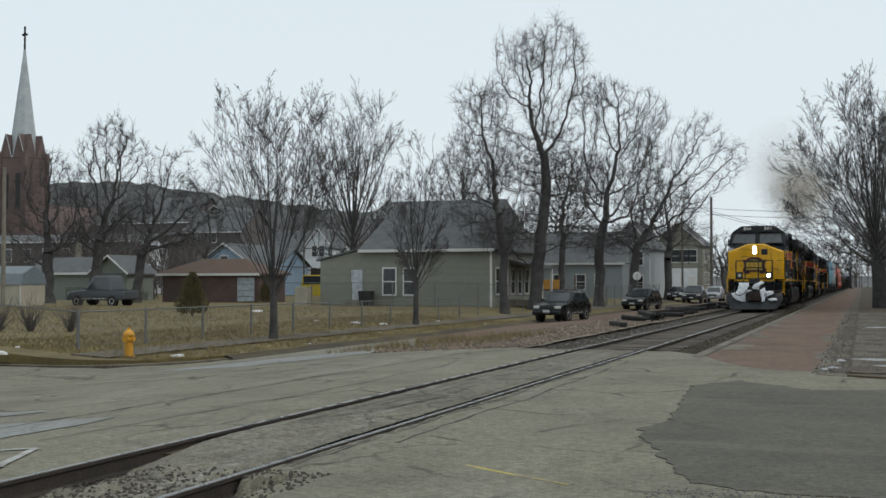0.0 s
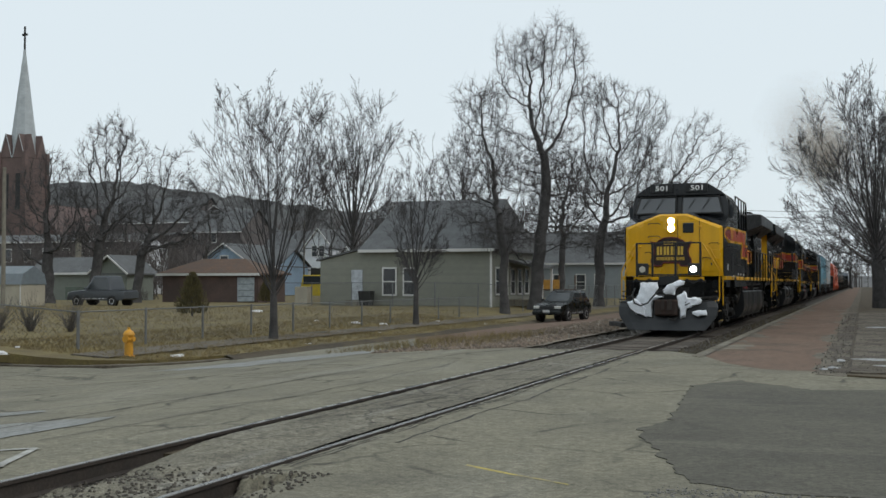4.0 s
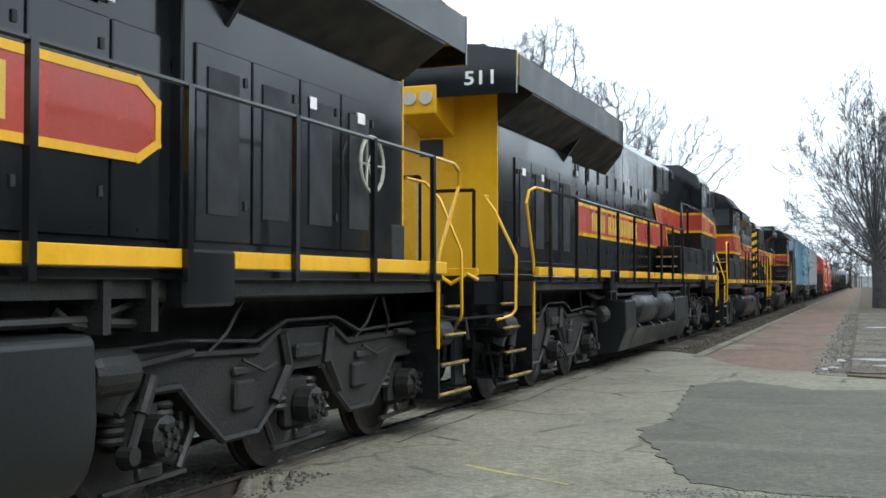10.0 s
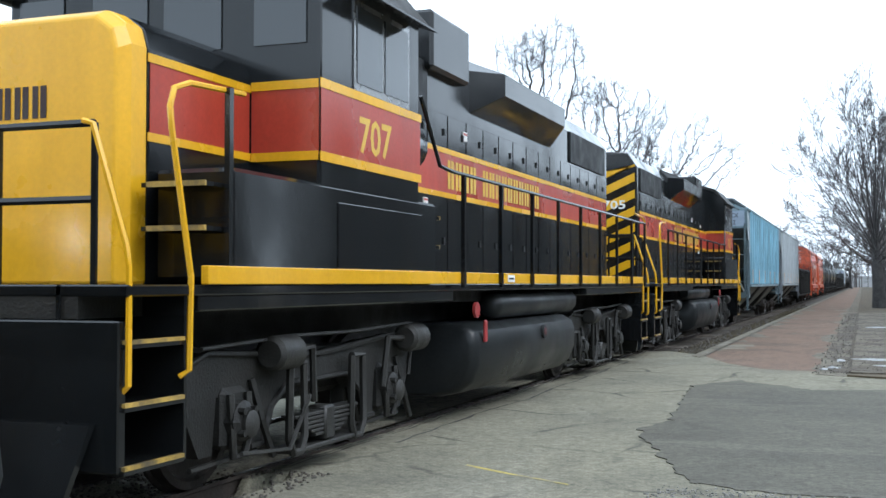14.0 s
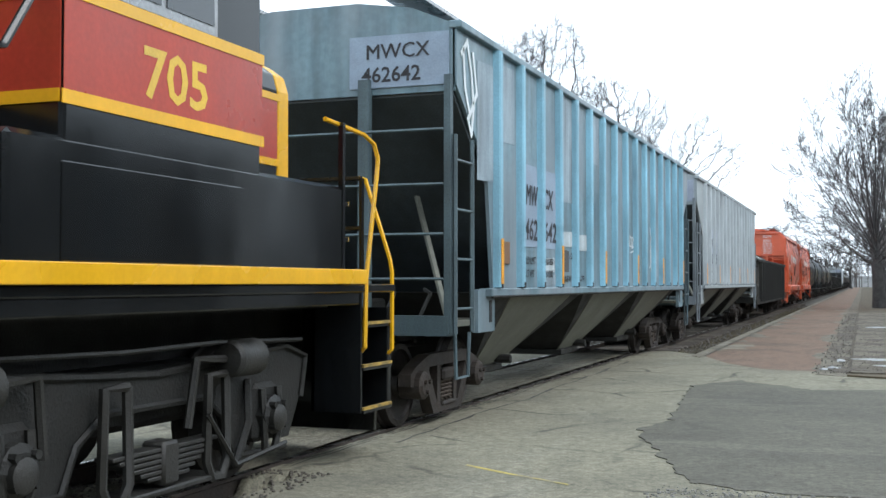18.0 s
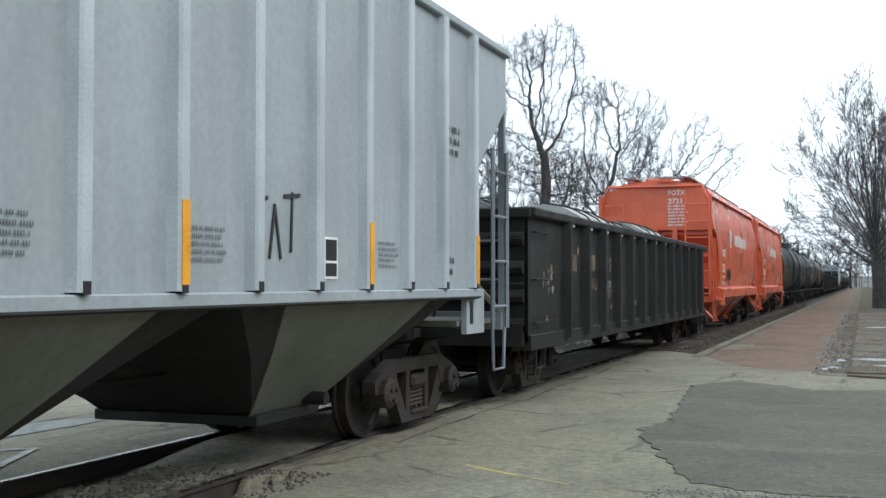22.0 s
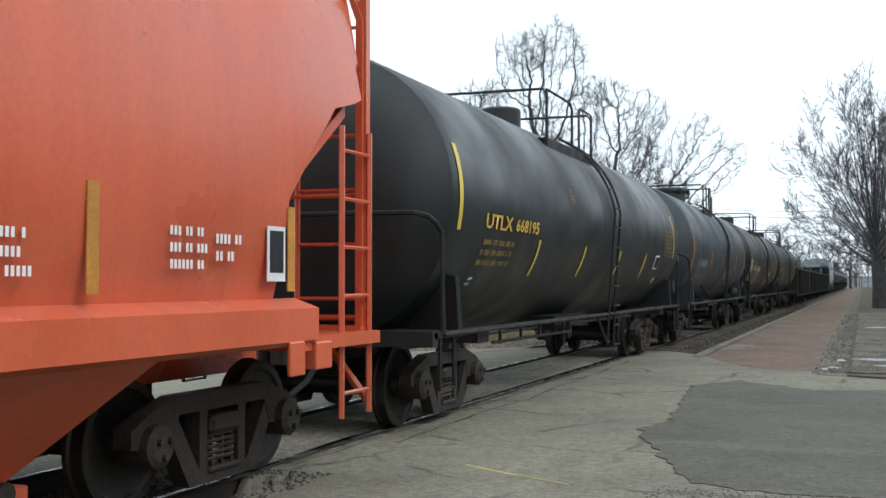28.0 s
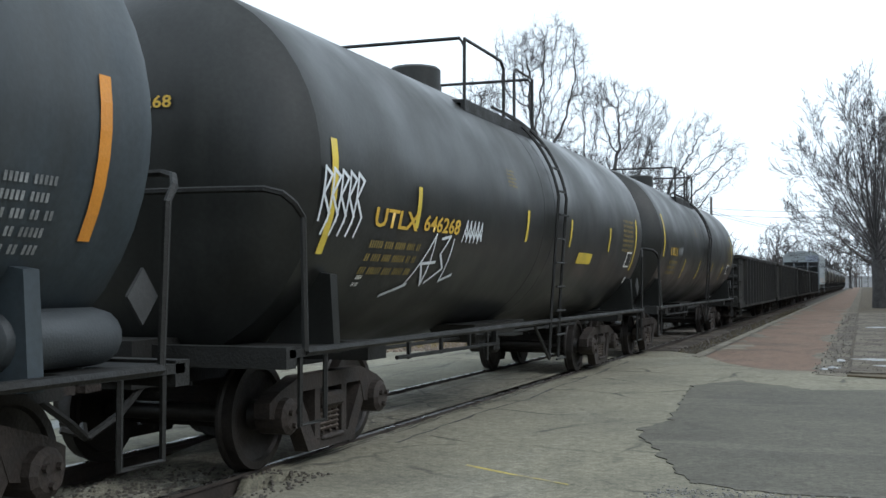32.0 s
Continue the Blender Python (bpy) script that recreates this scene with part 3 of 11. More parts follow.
ground_area("road_marking", [(-7.24, 8.5), (-7.16, 8.5), (-6.72, 7.5), (-6.80, 7.46)], PAINTWHITE, "faded white painted stroke on the asphalt", 0.004, 0.005)
ground_area("road_marking", [(-7.05, 7.7), (-6.7, 7.55), (-6.72, 7.46), (-7.07, 7.6)], PAINTWHITE, "faded white painted stroke on the asphalt", 0.008, 0.005)

# tar seams where strips of paving meet
SEAM = mat("dark_paving_seam", (0.045, 0.042, 0.034), 0.95, var=0.3, rough_var=0.03)


def seam(pts, w):
    g = Geo()
    vs = []
    for (a, b), (c, d) in zip(pts, pts[1:]):
        n = max(3, int(math.hypot(c - a, d - b) / 0.15))
        for i in range(n):
            x, y = a + (c - a) * i / n, b + (d - b) * i / n
            x += 0.10 * noise.noise((x, y * 0.6, 11)) + 0.04 * noise.noise((x * 3, y * 2.5, 4))
            k = w * (0.25 + 1.1 * abs(noise.noise((x * 2, y * 1.5, 8))))
            z = (road_z(x) if x < TX else -0.03) + 0.0085
            vs += [(x - k, y, z), (x + k, y + k, z)]
    g.add(vs, [(2 * i, 2 * i + 1, 2 * i + 3, 2 * i + 2) for i in range(len(vs) // 2 - 1)])
    return tagged(part("paving_seam", g, SEAM, None), "dark open seam in the old paving", "road seam", kind="structure")


seam([(-9.3, 7.5), (-9.0, 14.0), (-8.9, 19.0), (-8.6, 25.0)], 0.035)
seam([(-7.6, 9.0), (-7.2, 14.0), (-7.3, 20.0)], 0.022)
seam([(-16.0, 17.5), (-13.2, 18.6), (-11.0, 19.5), (-9.4, 21.5)], 0.04)
seam([(-14.0, 15.0), (-12.0, 17.0), (-10.0, 16.6)], 0.03)
seam([(-16.5, 20.3), (-13.0, 20.9), (-11.0, 23.0)], 0.03)
seam([(-4.25, 10.0), (-4.2, 14.0), (-4.3, 22.0)], 0.03)
seam([(-4.1, 10.6), (-3.6, 10.3), (-3.3, 10.4)], 0.035)
seam([(-2.9, 18.2), (-1.5, 19.0), (0.2, 18.3), (1.5, 18.6)], 0.035)
seam([(-5.9, 11.2), (-5.4, 12.6), (-5.3, 15.0)], 0.03)
seam([(-5.7, 13.0), (-5.6, 17.0), (-5.65, 21.0)], 0.022)

for x in (-4.60, -4.545, -6.235):
    seam([(x, 8.4), (x, 12.0), (x + 0.01, 16.0), (x, 20.0), (x, 25.2)], 0.030)
for k in range(26):
    y = 10.2 + 0.56 * k + random.uniform(-0.2, 0.2)
    x = random.uniform(-5.9, -5.3)
    seam([(x, y), (x + random.uniform(0.25, 0.6), y + random.uniform(-0.12, 0.12))], random.uniform(0.010, 0.022))
for k, x in enumerate((-5.86, -5.42, -4.98)):
    seam([(x, 11.5 + 1.3 * k), (x + 0.03, 15.0), (x - 0.02, 20.0), (x, 25.2)], 0.016)
# ---------- the track ----------
track = thing("railway_track", "railway track with worn rails on dark wooden ties", "track", kind="structure", at=(TX, 0, 0))
for side in (-1, 1):
    c = side * 0.7525
    g = Geo()
    prof = [(c - 0.07, -0.175), (c + 0.07, -0.175), (c + 0.07, -0.16), (c + 0.012, -0.145), (c + 0.012, -0.045), (c + 0.036, -0.032), (c + 0.036, -0.004), (c - 0.036, -0.004), (c - 0.036, -0.032), (c - 0.012, -0.045), (c - 0.012, -0.145), (c - 0.07, -0.16)]
    g.prism(prof, "y", -60, 700)
    rail = part("rail", g, RAILSIDE, track)
    h = Geo()
    h.prism([(c - 0.030, -0.003), (c + 0.030, -0.003), (c + 0.024, 0.001), (c - 0.024, 0.001)], "y", -60, 700)
    part("rail_head", h, RAILHEAD, rail, "polished running surface of a rail")
    f = Geo()
    q = c - side * 0.09
    f.box(q - 0.08, q + 0.07, 9.0, 25.4, -0.14, -0.085)
    part("flangeway", f, EARTH, track, "dark flange groove beside the rail")
tie = Geo().box(-1.3, 1.3, -0.11, 0.11, -0.3, -0.085, 0.012).mesh("tie", TIE)
for i in range(120):
    ob = part("tie", tie, TIE, track)
    ob.location = (random.uniform(-0.05, 0.05), 25.9 + 0.53 * i, random.uniform(-0.01, 0.01))
    ob.rotation_euler.z = radians(random.uniform(-1.2, 1.2))
# ---------- rolling stock: x to the near side, y to the train's rear, z up from the rail ----------
TRAIN = []          # (thing, place along the train, turned)
WHEELS = []         # (wheelset, its pose in its truck, radius, turned)
SHARED = {}


def shared(key, build):
    if key not in SHARED:
        SHARED[key] = build()
    return SHARED[key]


def wheelset_mesh(r):
    g = Geo()
    for s in (-1, 1):
        prof = [(0.66, 0.10), (0.66, r - 0.075), (0.685, r - 0.06), (0.685, r + 0.022), (0.715, r + 0.022), (0.73, r), (0.82, r - 0.006), (0.822, r - 0.065), (0.795, r - 0.085), (0.765, r - 0.20), (0.77, 0.13), (0.83, 0.11), (0.83, 0.085)]
        g.lathe([(s * a, b) for a, b in prof], "x", n=28)
    g.lathe([(-0.98, 0.075), (0.98, 0.075)], "x", n=10)
    return g.mesh("wheelset", WHEEL, True)


def add_wheels(truck, ys, r, turned, big=False, spin=True):
    for y in ys:
        ob = part("wheelset", shared(("wheel", r), lambda: wheelset_mesh(r)), WHEEL, truck, "iron wheels on an axle with worn treads")
        ob.location = (0, y, r)
        if spin:
            WHEELS.append((ob, y, r, turned))


def freight_frame():
    """Cast side frames with open windows beside the bolster, journal boxes and their caps."""
    g = Geo()
    for s in (-1, 1):
        x0, x1 = s * 0.90, s * 1.04
        g.prism([(-1.12, 0.44), (-1.12, 0.56), (-0.95, 0.64), (-0.6, 0.74), (0.6, 0.74), (0.95, 0.64), (1.12, 0.56), (1.12, 0.44), (0.80, 0.40), (0.66, 0.42), (0.58, 0.61), (-0.58, 0.61), (-0.66, 0.42), (-0.80, 0.40)], "x", x0, x1)
        g.prism([(-0.72, 0.52), (-0.60, 0.60), (-0.32, 0.19), (0.32, 0.19), (0.60, 0.60), (0.72, 0.52), (0.44, 0.09), (-0.44, 0.09)], "x", s * 0.905, s * 1.034)
        for y in (-0.26, 0.26):
            g.box(s * 0.912, s * 1.026, y - 0.05, y + 0.05, 0.185, 0.62)
        g.box(s * 0.93, s * 1.07, -0.205, 0.205, 0.43, 0.56, 0.03)
        g.box(s * 0.92, s * 1.06, -0.21, 0.21, 0.155, 0.20, 0.015)
        for y in (-0.89, 0.89):
            g.lathe([(s * 0.86, 0.15), (s * 1.10, 0.15), (s * 1.13, 0.11), (s * 1.13, 0.0)], "x", (0, y, 0.44), 12)
            for k in range(3):
                a = 2 * math.pi * k / 3 + 0.5
                g.lathe([(s * 1.13, 0.025), (s * 1.16, 0.025)], "x", (0, y + 0.07 * math.cos(a), 0.44 + 0.07 * math.sin(a)), 6)
    g.box(-0.92, 0.92, -0.19, 0.19, 0.42, 0.61, 0.03)
    g.box(-0.25, 0.25, -0.25, 0.25, 0.59, 0.80, 0.02)
    for y in (-0.5, 0.5):
        g.box(-0.75, 0.75, y - 0.05, y + 0.05, 0.28, 0.36)
    return g.mesh("side_frame", RUSTY, False)


def spring_mesh():
    pts = [(0.055 * math.cos(a * 1.2566), 0.055 * math.sin(a * 1.2566), 0.21 + 0.0085 * a) for a in range(26)]
    return Geo().tube(pts, 0.014, 4).mesh("spring", SPRING, True)


def freight_truck(car, y, turned, spin=True):
    t = part("truck", shared("freight_frame", freight_frame), RUSTY, car, "rusty cast side frames of a four-wheel truck", bevel=0.0)
    t.location = (0, y, 0)
    for s in (-1, 1):
        for q in (-0.13, 0.0, 0.13):
            part("spring", shared("spring", spring_mesh), SPRING, t).location = (s * 0.97, q, 0)
    add_wheels(t, (-0.89, 0.89), 0.44, turned, spin=spin)
    return t


GEAR = mat("worn_brake_gear", (0.017, 0.0165, 0.0145), 0.6, var=0.4, scale=5, bump=0.25, dirt=(0.025, 0.023, 0.02), dirt_amt=0.6)


def brake_gear(kind, ax, s):
    """Small running gear on one face of an engine truck."""
    g = Geo()
    half = ax[-1]
    if s:
        for k, a in enumerate(ax):
            d = 1 if k % 2 == 0 else -1
            # brake head, hanger and rods
            g.box(s * 0.86, s * 1.02, a + d * 0.50, a + d * 0.60, 0.36, 0.72, 0.02)
            g.tube([(s * 1.0, a + d * 0.62, 0.95), (s * 1.06, a + d * 0.56, 0.5), (s * 1.06, a + d * 0.40, 0.26)], 0.03, 6)
            g.tube([(s * 1.08, a - 0.45, 0.22), (s * 1.08, a + 0.45, 0.24)], 0.022, 5)
            if kind == 3:
                # coil springs either side of the axle box, behind the frame
                for q in (-0.26, 0.26):
                    for j in range(4):
                        g.lathe([(0.50 + 0.06 * j, 0.085), (0.525 + 0.06 * j, 0.10), (0.55 + 0.06 * j, 0.085)], "z", (s * 1.0, a + q, 0), 10)
                g.box(s * 1.08, s * 1.13, a - 0.13, a + 0.13, 0.26, 0.34, 0.01)
            for j in range(5):
                c = 2 * math.pi * j / 5
                g.lathe([(s * 1.27, 0.022), (s * 1.295, 0.022)], "x", (0, a + 0.055 * math.cos(c), 0.52 + 0.055 * math.sin(c)), 6)
        if kind == 3:
            for y in (-1.05, 1.05):
                g.box(s * 1.13, s * 1.17, y - 0.10, y + 0.10, 0.84, 0.90, 0.01)
                g.tube([(s * 1.17, y, 0.95), (s * 1.2, y + 0.25, 0.86), (s * 1.18, y + 0.5, 0.90)], 0.014, 5)
            # chains and conduits up to the frame of the car
            for y, q in ((-1.5, 0.3), (0.9, 0.25), (1.6, -0.3)):
                g.tube([(s * 1.16, y, 1.02), (s * 1.24, y + q * 0.4, 1.16), (s * 1.26, y + q, 1.38)], 0.014, 5)
        else:
            # tall swing hangers, leaf spring and plank between the wheels
            for y in (-0.56, 0.56):
                g.tube([(s * 1.24, y - 0.11, 0.88), (s * 1.24, y - 0.13, 0.30), (s * 1.24, y - 0.06, 0.18), (s * 1.24, y + 0.06, 0.18), (s * 1.24, y + 0.13, 0.30), (s * 1.24, y + 0.11, 0.88), (s * 1.24, y - 0.11, 0.88)], 0.034, 6)
            for j in range(6):
                w = 0.58 - 0.07 * j
                g.box(s * 1.10, s * 1.24, -w, w, 0.44 - 0.035 * j, 0.466 - 0.035 * j, 0.005)
            g.box(s * 1.0, s * 1.26, -0.62, 0.62, 0.17, 0.21, 0.01)
            g.box(s * 1.08, s * 1.26, -0.09, 0.09, 0.22, 0.50, 0.02)
            # brake cylinders, levers and pipes
            for y, e in ((-half + 0.52, 1), (half + 0.42, -1)):
                g.lathe([(y - 0.19, 0.10), (y - 0.16, 0.135), (y + 0.16, 0.135), (y + 0.19, 0.11), (y + 0.20, 0.0)], "y", (s * 1.26, 0, 0.98), 14)
                g.tube([(s * 1.24, y + e * 0.2, 0.98), (s * 1.24, y + e * 0.55, 1.0), (s * 1.22, y + e * 0.62, 0.55)], 0.03, 6)
            for y in (-half, half):
                for q in (-0.12, 0.12):
                    g.tube([(s * 1.2, y + q, 0.72), (s * 1.22, y + q, 0.44), (s * 1.2, y + q * 0.6, 0.26)], 0.03, 6)
                g.lathe([(s * 1.20, 0.10), (s * 1.30, 0.10), (s * 1.32, 0.07), (s * 1.32, 0.0)], "x", (0, y + 0.02, 0.50), 12)
            g.tube([(s * 1.2, -half - 0.5, 1.06), (s * 1.24, -0.6, 1.10), (s * 1.24, 0.5, 1.09), (s * 1.2, half + 0.5, 1.12)], 0.016, 5)
            g.tube([(s * 1.28, -half - 0.1, 0.30), (s * 1.28, -0.75, 0.24), (s * 1.27, -0.4, 0.62)], 0.018, 5)
    return g.mesh("brake_gear", GEAR, True)


def engine_truck(car, y, axles, turned, kind):
    """kind 3: long six-wheel frame; kind 2: four-wheel frame with hung springs."""
    key = ("engine_frame", kind)

    def build():
        g = Geo()
        half = (axles[-1] - axles[0]) / 2
        for s in (-1, 1):
            x0, x1 = s * 0.98, s * 1.13
            if kind == 3:
                under = [(0.28, 0.82), (0.50, 0.60), (0.80, 0.40), (1.28, 0.40), (1.58, 0.62), (half - 0.27, 0.82), (half + 0.25, 0.82), (half + 0.38, 0.70)]
                over = [(half + 0.72, 0.78), (half + 0.72, 0.98), (half + 0.2, 1.04), (0.78, 1.0), (0.46, 1.15)]
                side = under + over
                outline = side + [(-y, z) for y, z in reversed(side)]
                g.prism(outline, "x", x0, x1)
                for e in (-1, 1):
                    # flanges round the cast frame
                    g.tube([(s * 1.14, e * y, z) for y, z in under], 0.032, 6)
                    g.tube([(s * 1.14, e * y, z) for y, z in over], 0.032, 6)
                    g.tube([(s * 1.15, e * 0.42, 1.12), (s * 1.16, e * 0.34, 0.86), (s * 1.16, e * 0.56, 0.60)], 0.05, 6)
                    # brake cylinders lie along the frame's ends
                    g.lathe([(e * (half + 0.42), 0.11), (e * (half + 0.46), 0.145), (e * (half + 0.80), 0.145), (e * (half + 0.84), 0.12), (e * (half + 0.86), 0.0)], "y", (s * 1.24, 0, 0.98), 16)
                    g.tube([(s * 1.2, e * (half + 0.45), 0.98), (s * 1.2, e * (half - 0.35), 1.05)], 0.03, 6)
                    # damper with its collar
                    g.tube([(s * 1.22, e * (half + 0.14), 0.92), (s * 1.23, e * (half + 0.26), 0.70)], 0.052, 10)
                    g.tube([(s * 1.23, e * (half + 0.26), 0.70), (s * 1.24, e * (half + 0.38), 0.48)], 0.034, 8)
                    g.lathe([(s * 1.18, 0.06), (s * 1.28, 0.06)], "x", (0, e * (half + 0.38), 0.46), 10)
                    g.box(x1 - 0.02 * s, x1 + s * 0.05, e * 0.86, e * 1.14, 0.58, 0.80, 0.02)
                g.box(x1 - 0.02 * s, x1 + s * 0.06, -0.22, 0.22, 0.90, 1.02, 0.02)
                g.tube([(s * 1.18, -half - 0.5, 1.10), (s * 1.2, -half + 0.2, 1.13), (s * 1.2, -0.9, 1.08), (s * 1.2, -0.45, 1.22), (s * 1.2, 0.45, 1.22), (s * 1.2, 0.9, 1.09), (s * 1.18, half + 0.4, 1.13)], 0.016, 5)
            else:
                side = [(0.0, 0.72), (0.55, 0.72), (0.80, 0.56), (half - 0.44, 0.30), (half - 0.25, 0.30), (half - 0.20, 0.70), (half + 0.20, 0.70), (half + 0.25, 0.30), (half + 0.42, 0.30), (half + 0.60, 0.60), (half + 0.68, 0.92), (half + 0.34, 1.02), (0.6, 0.95), (0.0, 0.92)]
                g.prism(side + [(-y, z) for y, z in reversed(side[1:-1])], "x", x0, x1)
                for e in (-1, 1):
                    g.tube([(s * 1.14, e * y, z) for y, z in side[9:]], 0.026, 6)
                    g.tube([(s * 1.14, e * y, z) for y, z in side[:5]], 0.026, 6)
            for a in axles:
                yy = a - (axles[0] + axles[-1]) / 2
                g.box(s * 0.95, s * (1.08 if kind == 3 else 1.18), yy - 0.17, yy + 0.17, 0.32, 0.76, 0.04)
                g.lathe([(s * 1.1, 0.15), (s * 1.24, 0.15), (s * 1.27, 0.10), (s * 1.27, 0.0)], "x", (0, yy, 0.52), 12)
                for k in range(4):
                    q = 2 * math.pi * (k + 0.5) / 4
                    g.lathe([(s * 1.24, 0.028), (s * 1.30, 0.028)], "x", (0, yy + 0.11 * math.cos(q), 0.52 + 0.11 * math.sin(q)), 6)
                if kind == 2:
                    g.tube([(s * 1.15, yy + 0.25, 0.8), (s * 1.2, yy + 0.32, 0.5), (s * 1.2, yy + 0.5, 0.2)], 0.03, 5)
        g.box(-0.95, 0.95, -half, half, 0.55, 0.95, 0.05)
        return g.mesh("side_frame", GRIME, False)
    mid = (axles[0] + axles[-1]) / 2
    t = part("truck", shared(key, build), GRIME, car, "grimy cast frame of a locomotive truck")
    t.location = (0, mid, 0)
    for s in (-1, 1):
        part("brake_gear", shared(("gear", kind, s), lambda: brake_gear(kind, [a - mid for a in axles], s)), GEAR, t, "brake cylinders, rods, springs and pipes")
    add_wheels(t, [a - mid for a in axles], 0.52, turned)
    return t


def coupler(car, y, s):
    g = Geo()
    g.box(-0.1, 0.1, min(y, y - s * 0.9), max(y, y - s * 0.9), 0.78, 0.98, 0.02)
    g.prism([(-0.14, y - s * 0.1), (0.16, y - s * 0.1), (0.19, y + s * 0.12), (0.06, y + s * 0.16), (0.02, y + s * 0.05), (-0.12, y + s * 0.18)], "z", 0.72, 1.02)
    part("coupler", g, RUSTY, car)
    h = Geo()
    h.tube([(0.3, y - s * 0.5, 0.8), (0.32, y - s * 0.1, 0.55), (0.25, y + s * 0.15, 0.42), (0.12, y + s * 0.3, 0.48)], 0.03, 6)
    part("air_hose", h, GRIME, car)


def handrail(car, pts, m, r=0.022, name="handrail", label=""):
    return part(name, Geo().tube(pts, r, 6), m, car, label, smooth=True)


def stripe(car, face, x, pts, w=0.075, m=None):
    """A thin line of paint along a run of (y, z) points on a side."""
    g = Geo()
    e = 0.007 if face == "+x" else -0.007
    e0 = e
    for i, ((a, b), (c, d)) in enumerate(zip(pts, pts[1:])):
        e = e0 * (1 + 0.12 * (i % 4))
        n = math.hypot(c - a, d - b)
        ny, nz = -(d - b) / n * w / 2, (c - a) / n * w / 2
        ty, tz = (c - a) / n * w / 2, (d - b) / n * w / 2
        g.prism([(a - ty + ny, b - tz + nz), (a - ty - ny, b - tz - nz), (c + ty - ny, d + tz - nz), (c + ty + ny, d + tz + nz)], "x", x, x + e)
    return part("stripe", g, m or YELLOW, car)


def placed(car, u, turned=False, keyed=True):
    TRAIN.append((car, u, turned))
    return car


STEPEDGE = mat("worn_step_yellow", (0.40, 0.26, 0.05), 0.6, var=0.4, scale=6, dirt=(0.05, 0.045, 0.035), dirt_amt=0.9)
# reflected sky is put into the windshield's lighter base grey
WINDSHIELD = glass("sky_grey_windshield", (0.075, 0.080, 0.085), 0.12)
PLOWIRON = mat("worn_plow_iron", (0.009, 0.011, 0.013), 0.45, var=0.35, scale=3, bump=0.15, dirt=(0.030, 0.031, 0.032), dirt_amt=0.35)
WINGGREY = mat("dusty_radiator_mesh", (0.085, 0.092, 0.098), 0.6, var=0.2, scale=2)
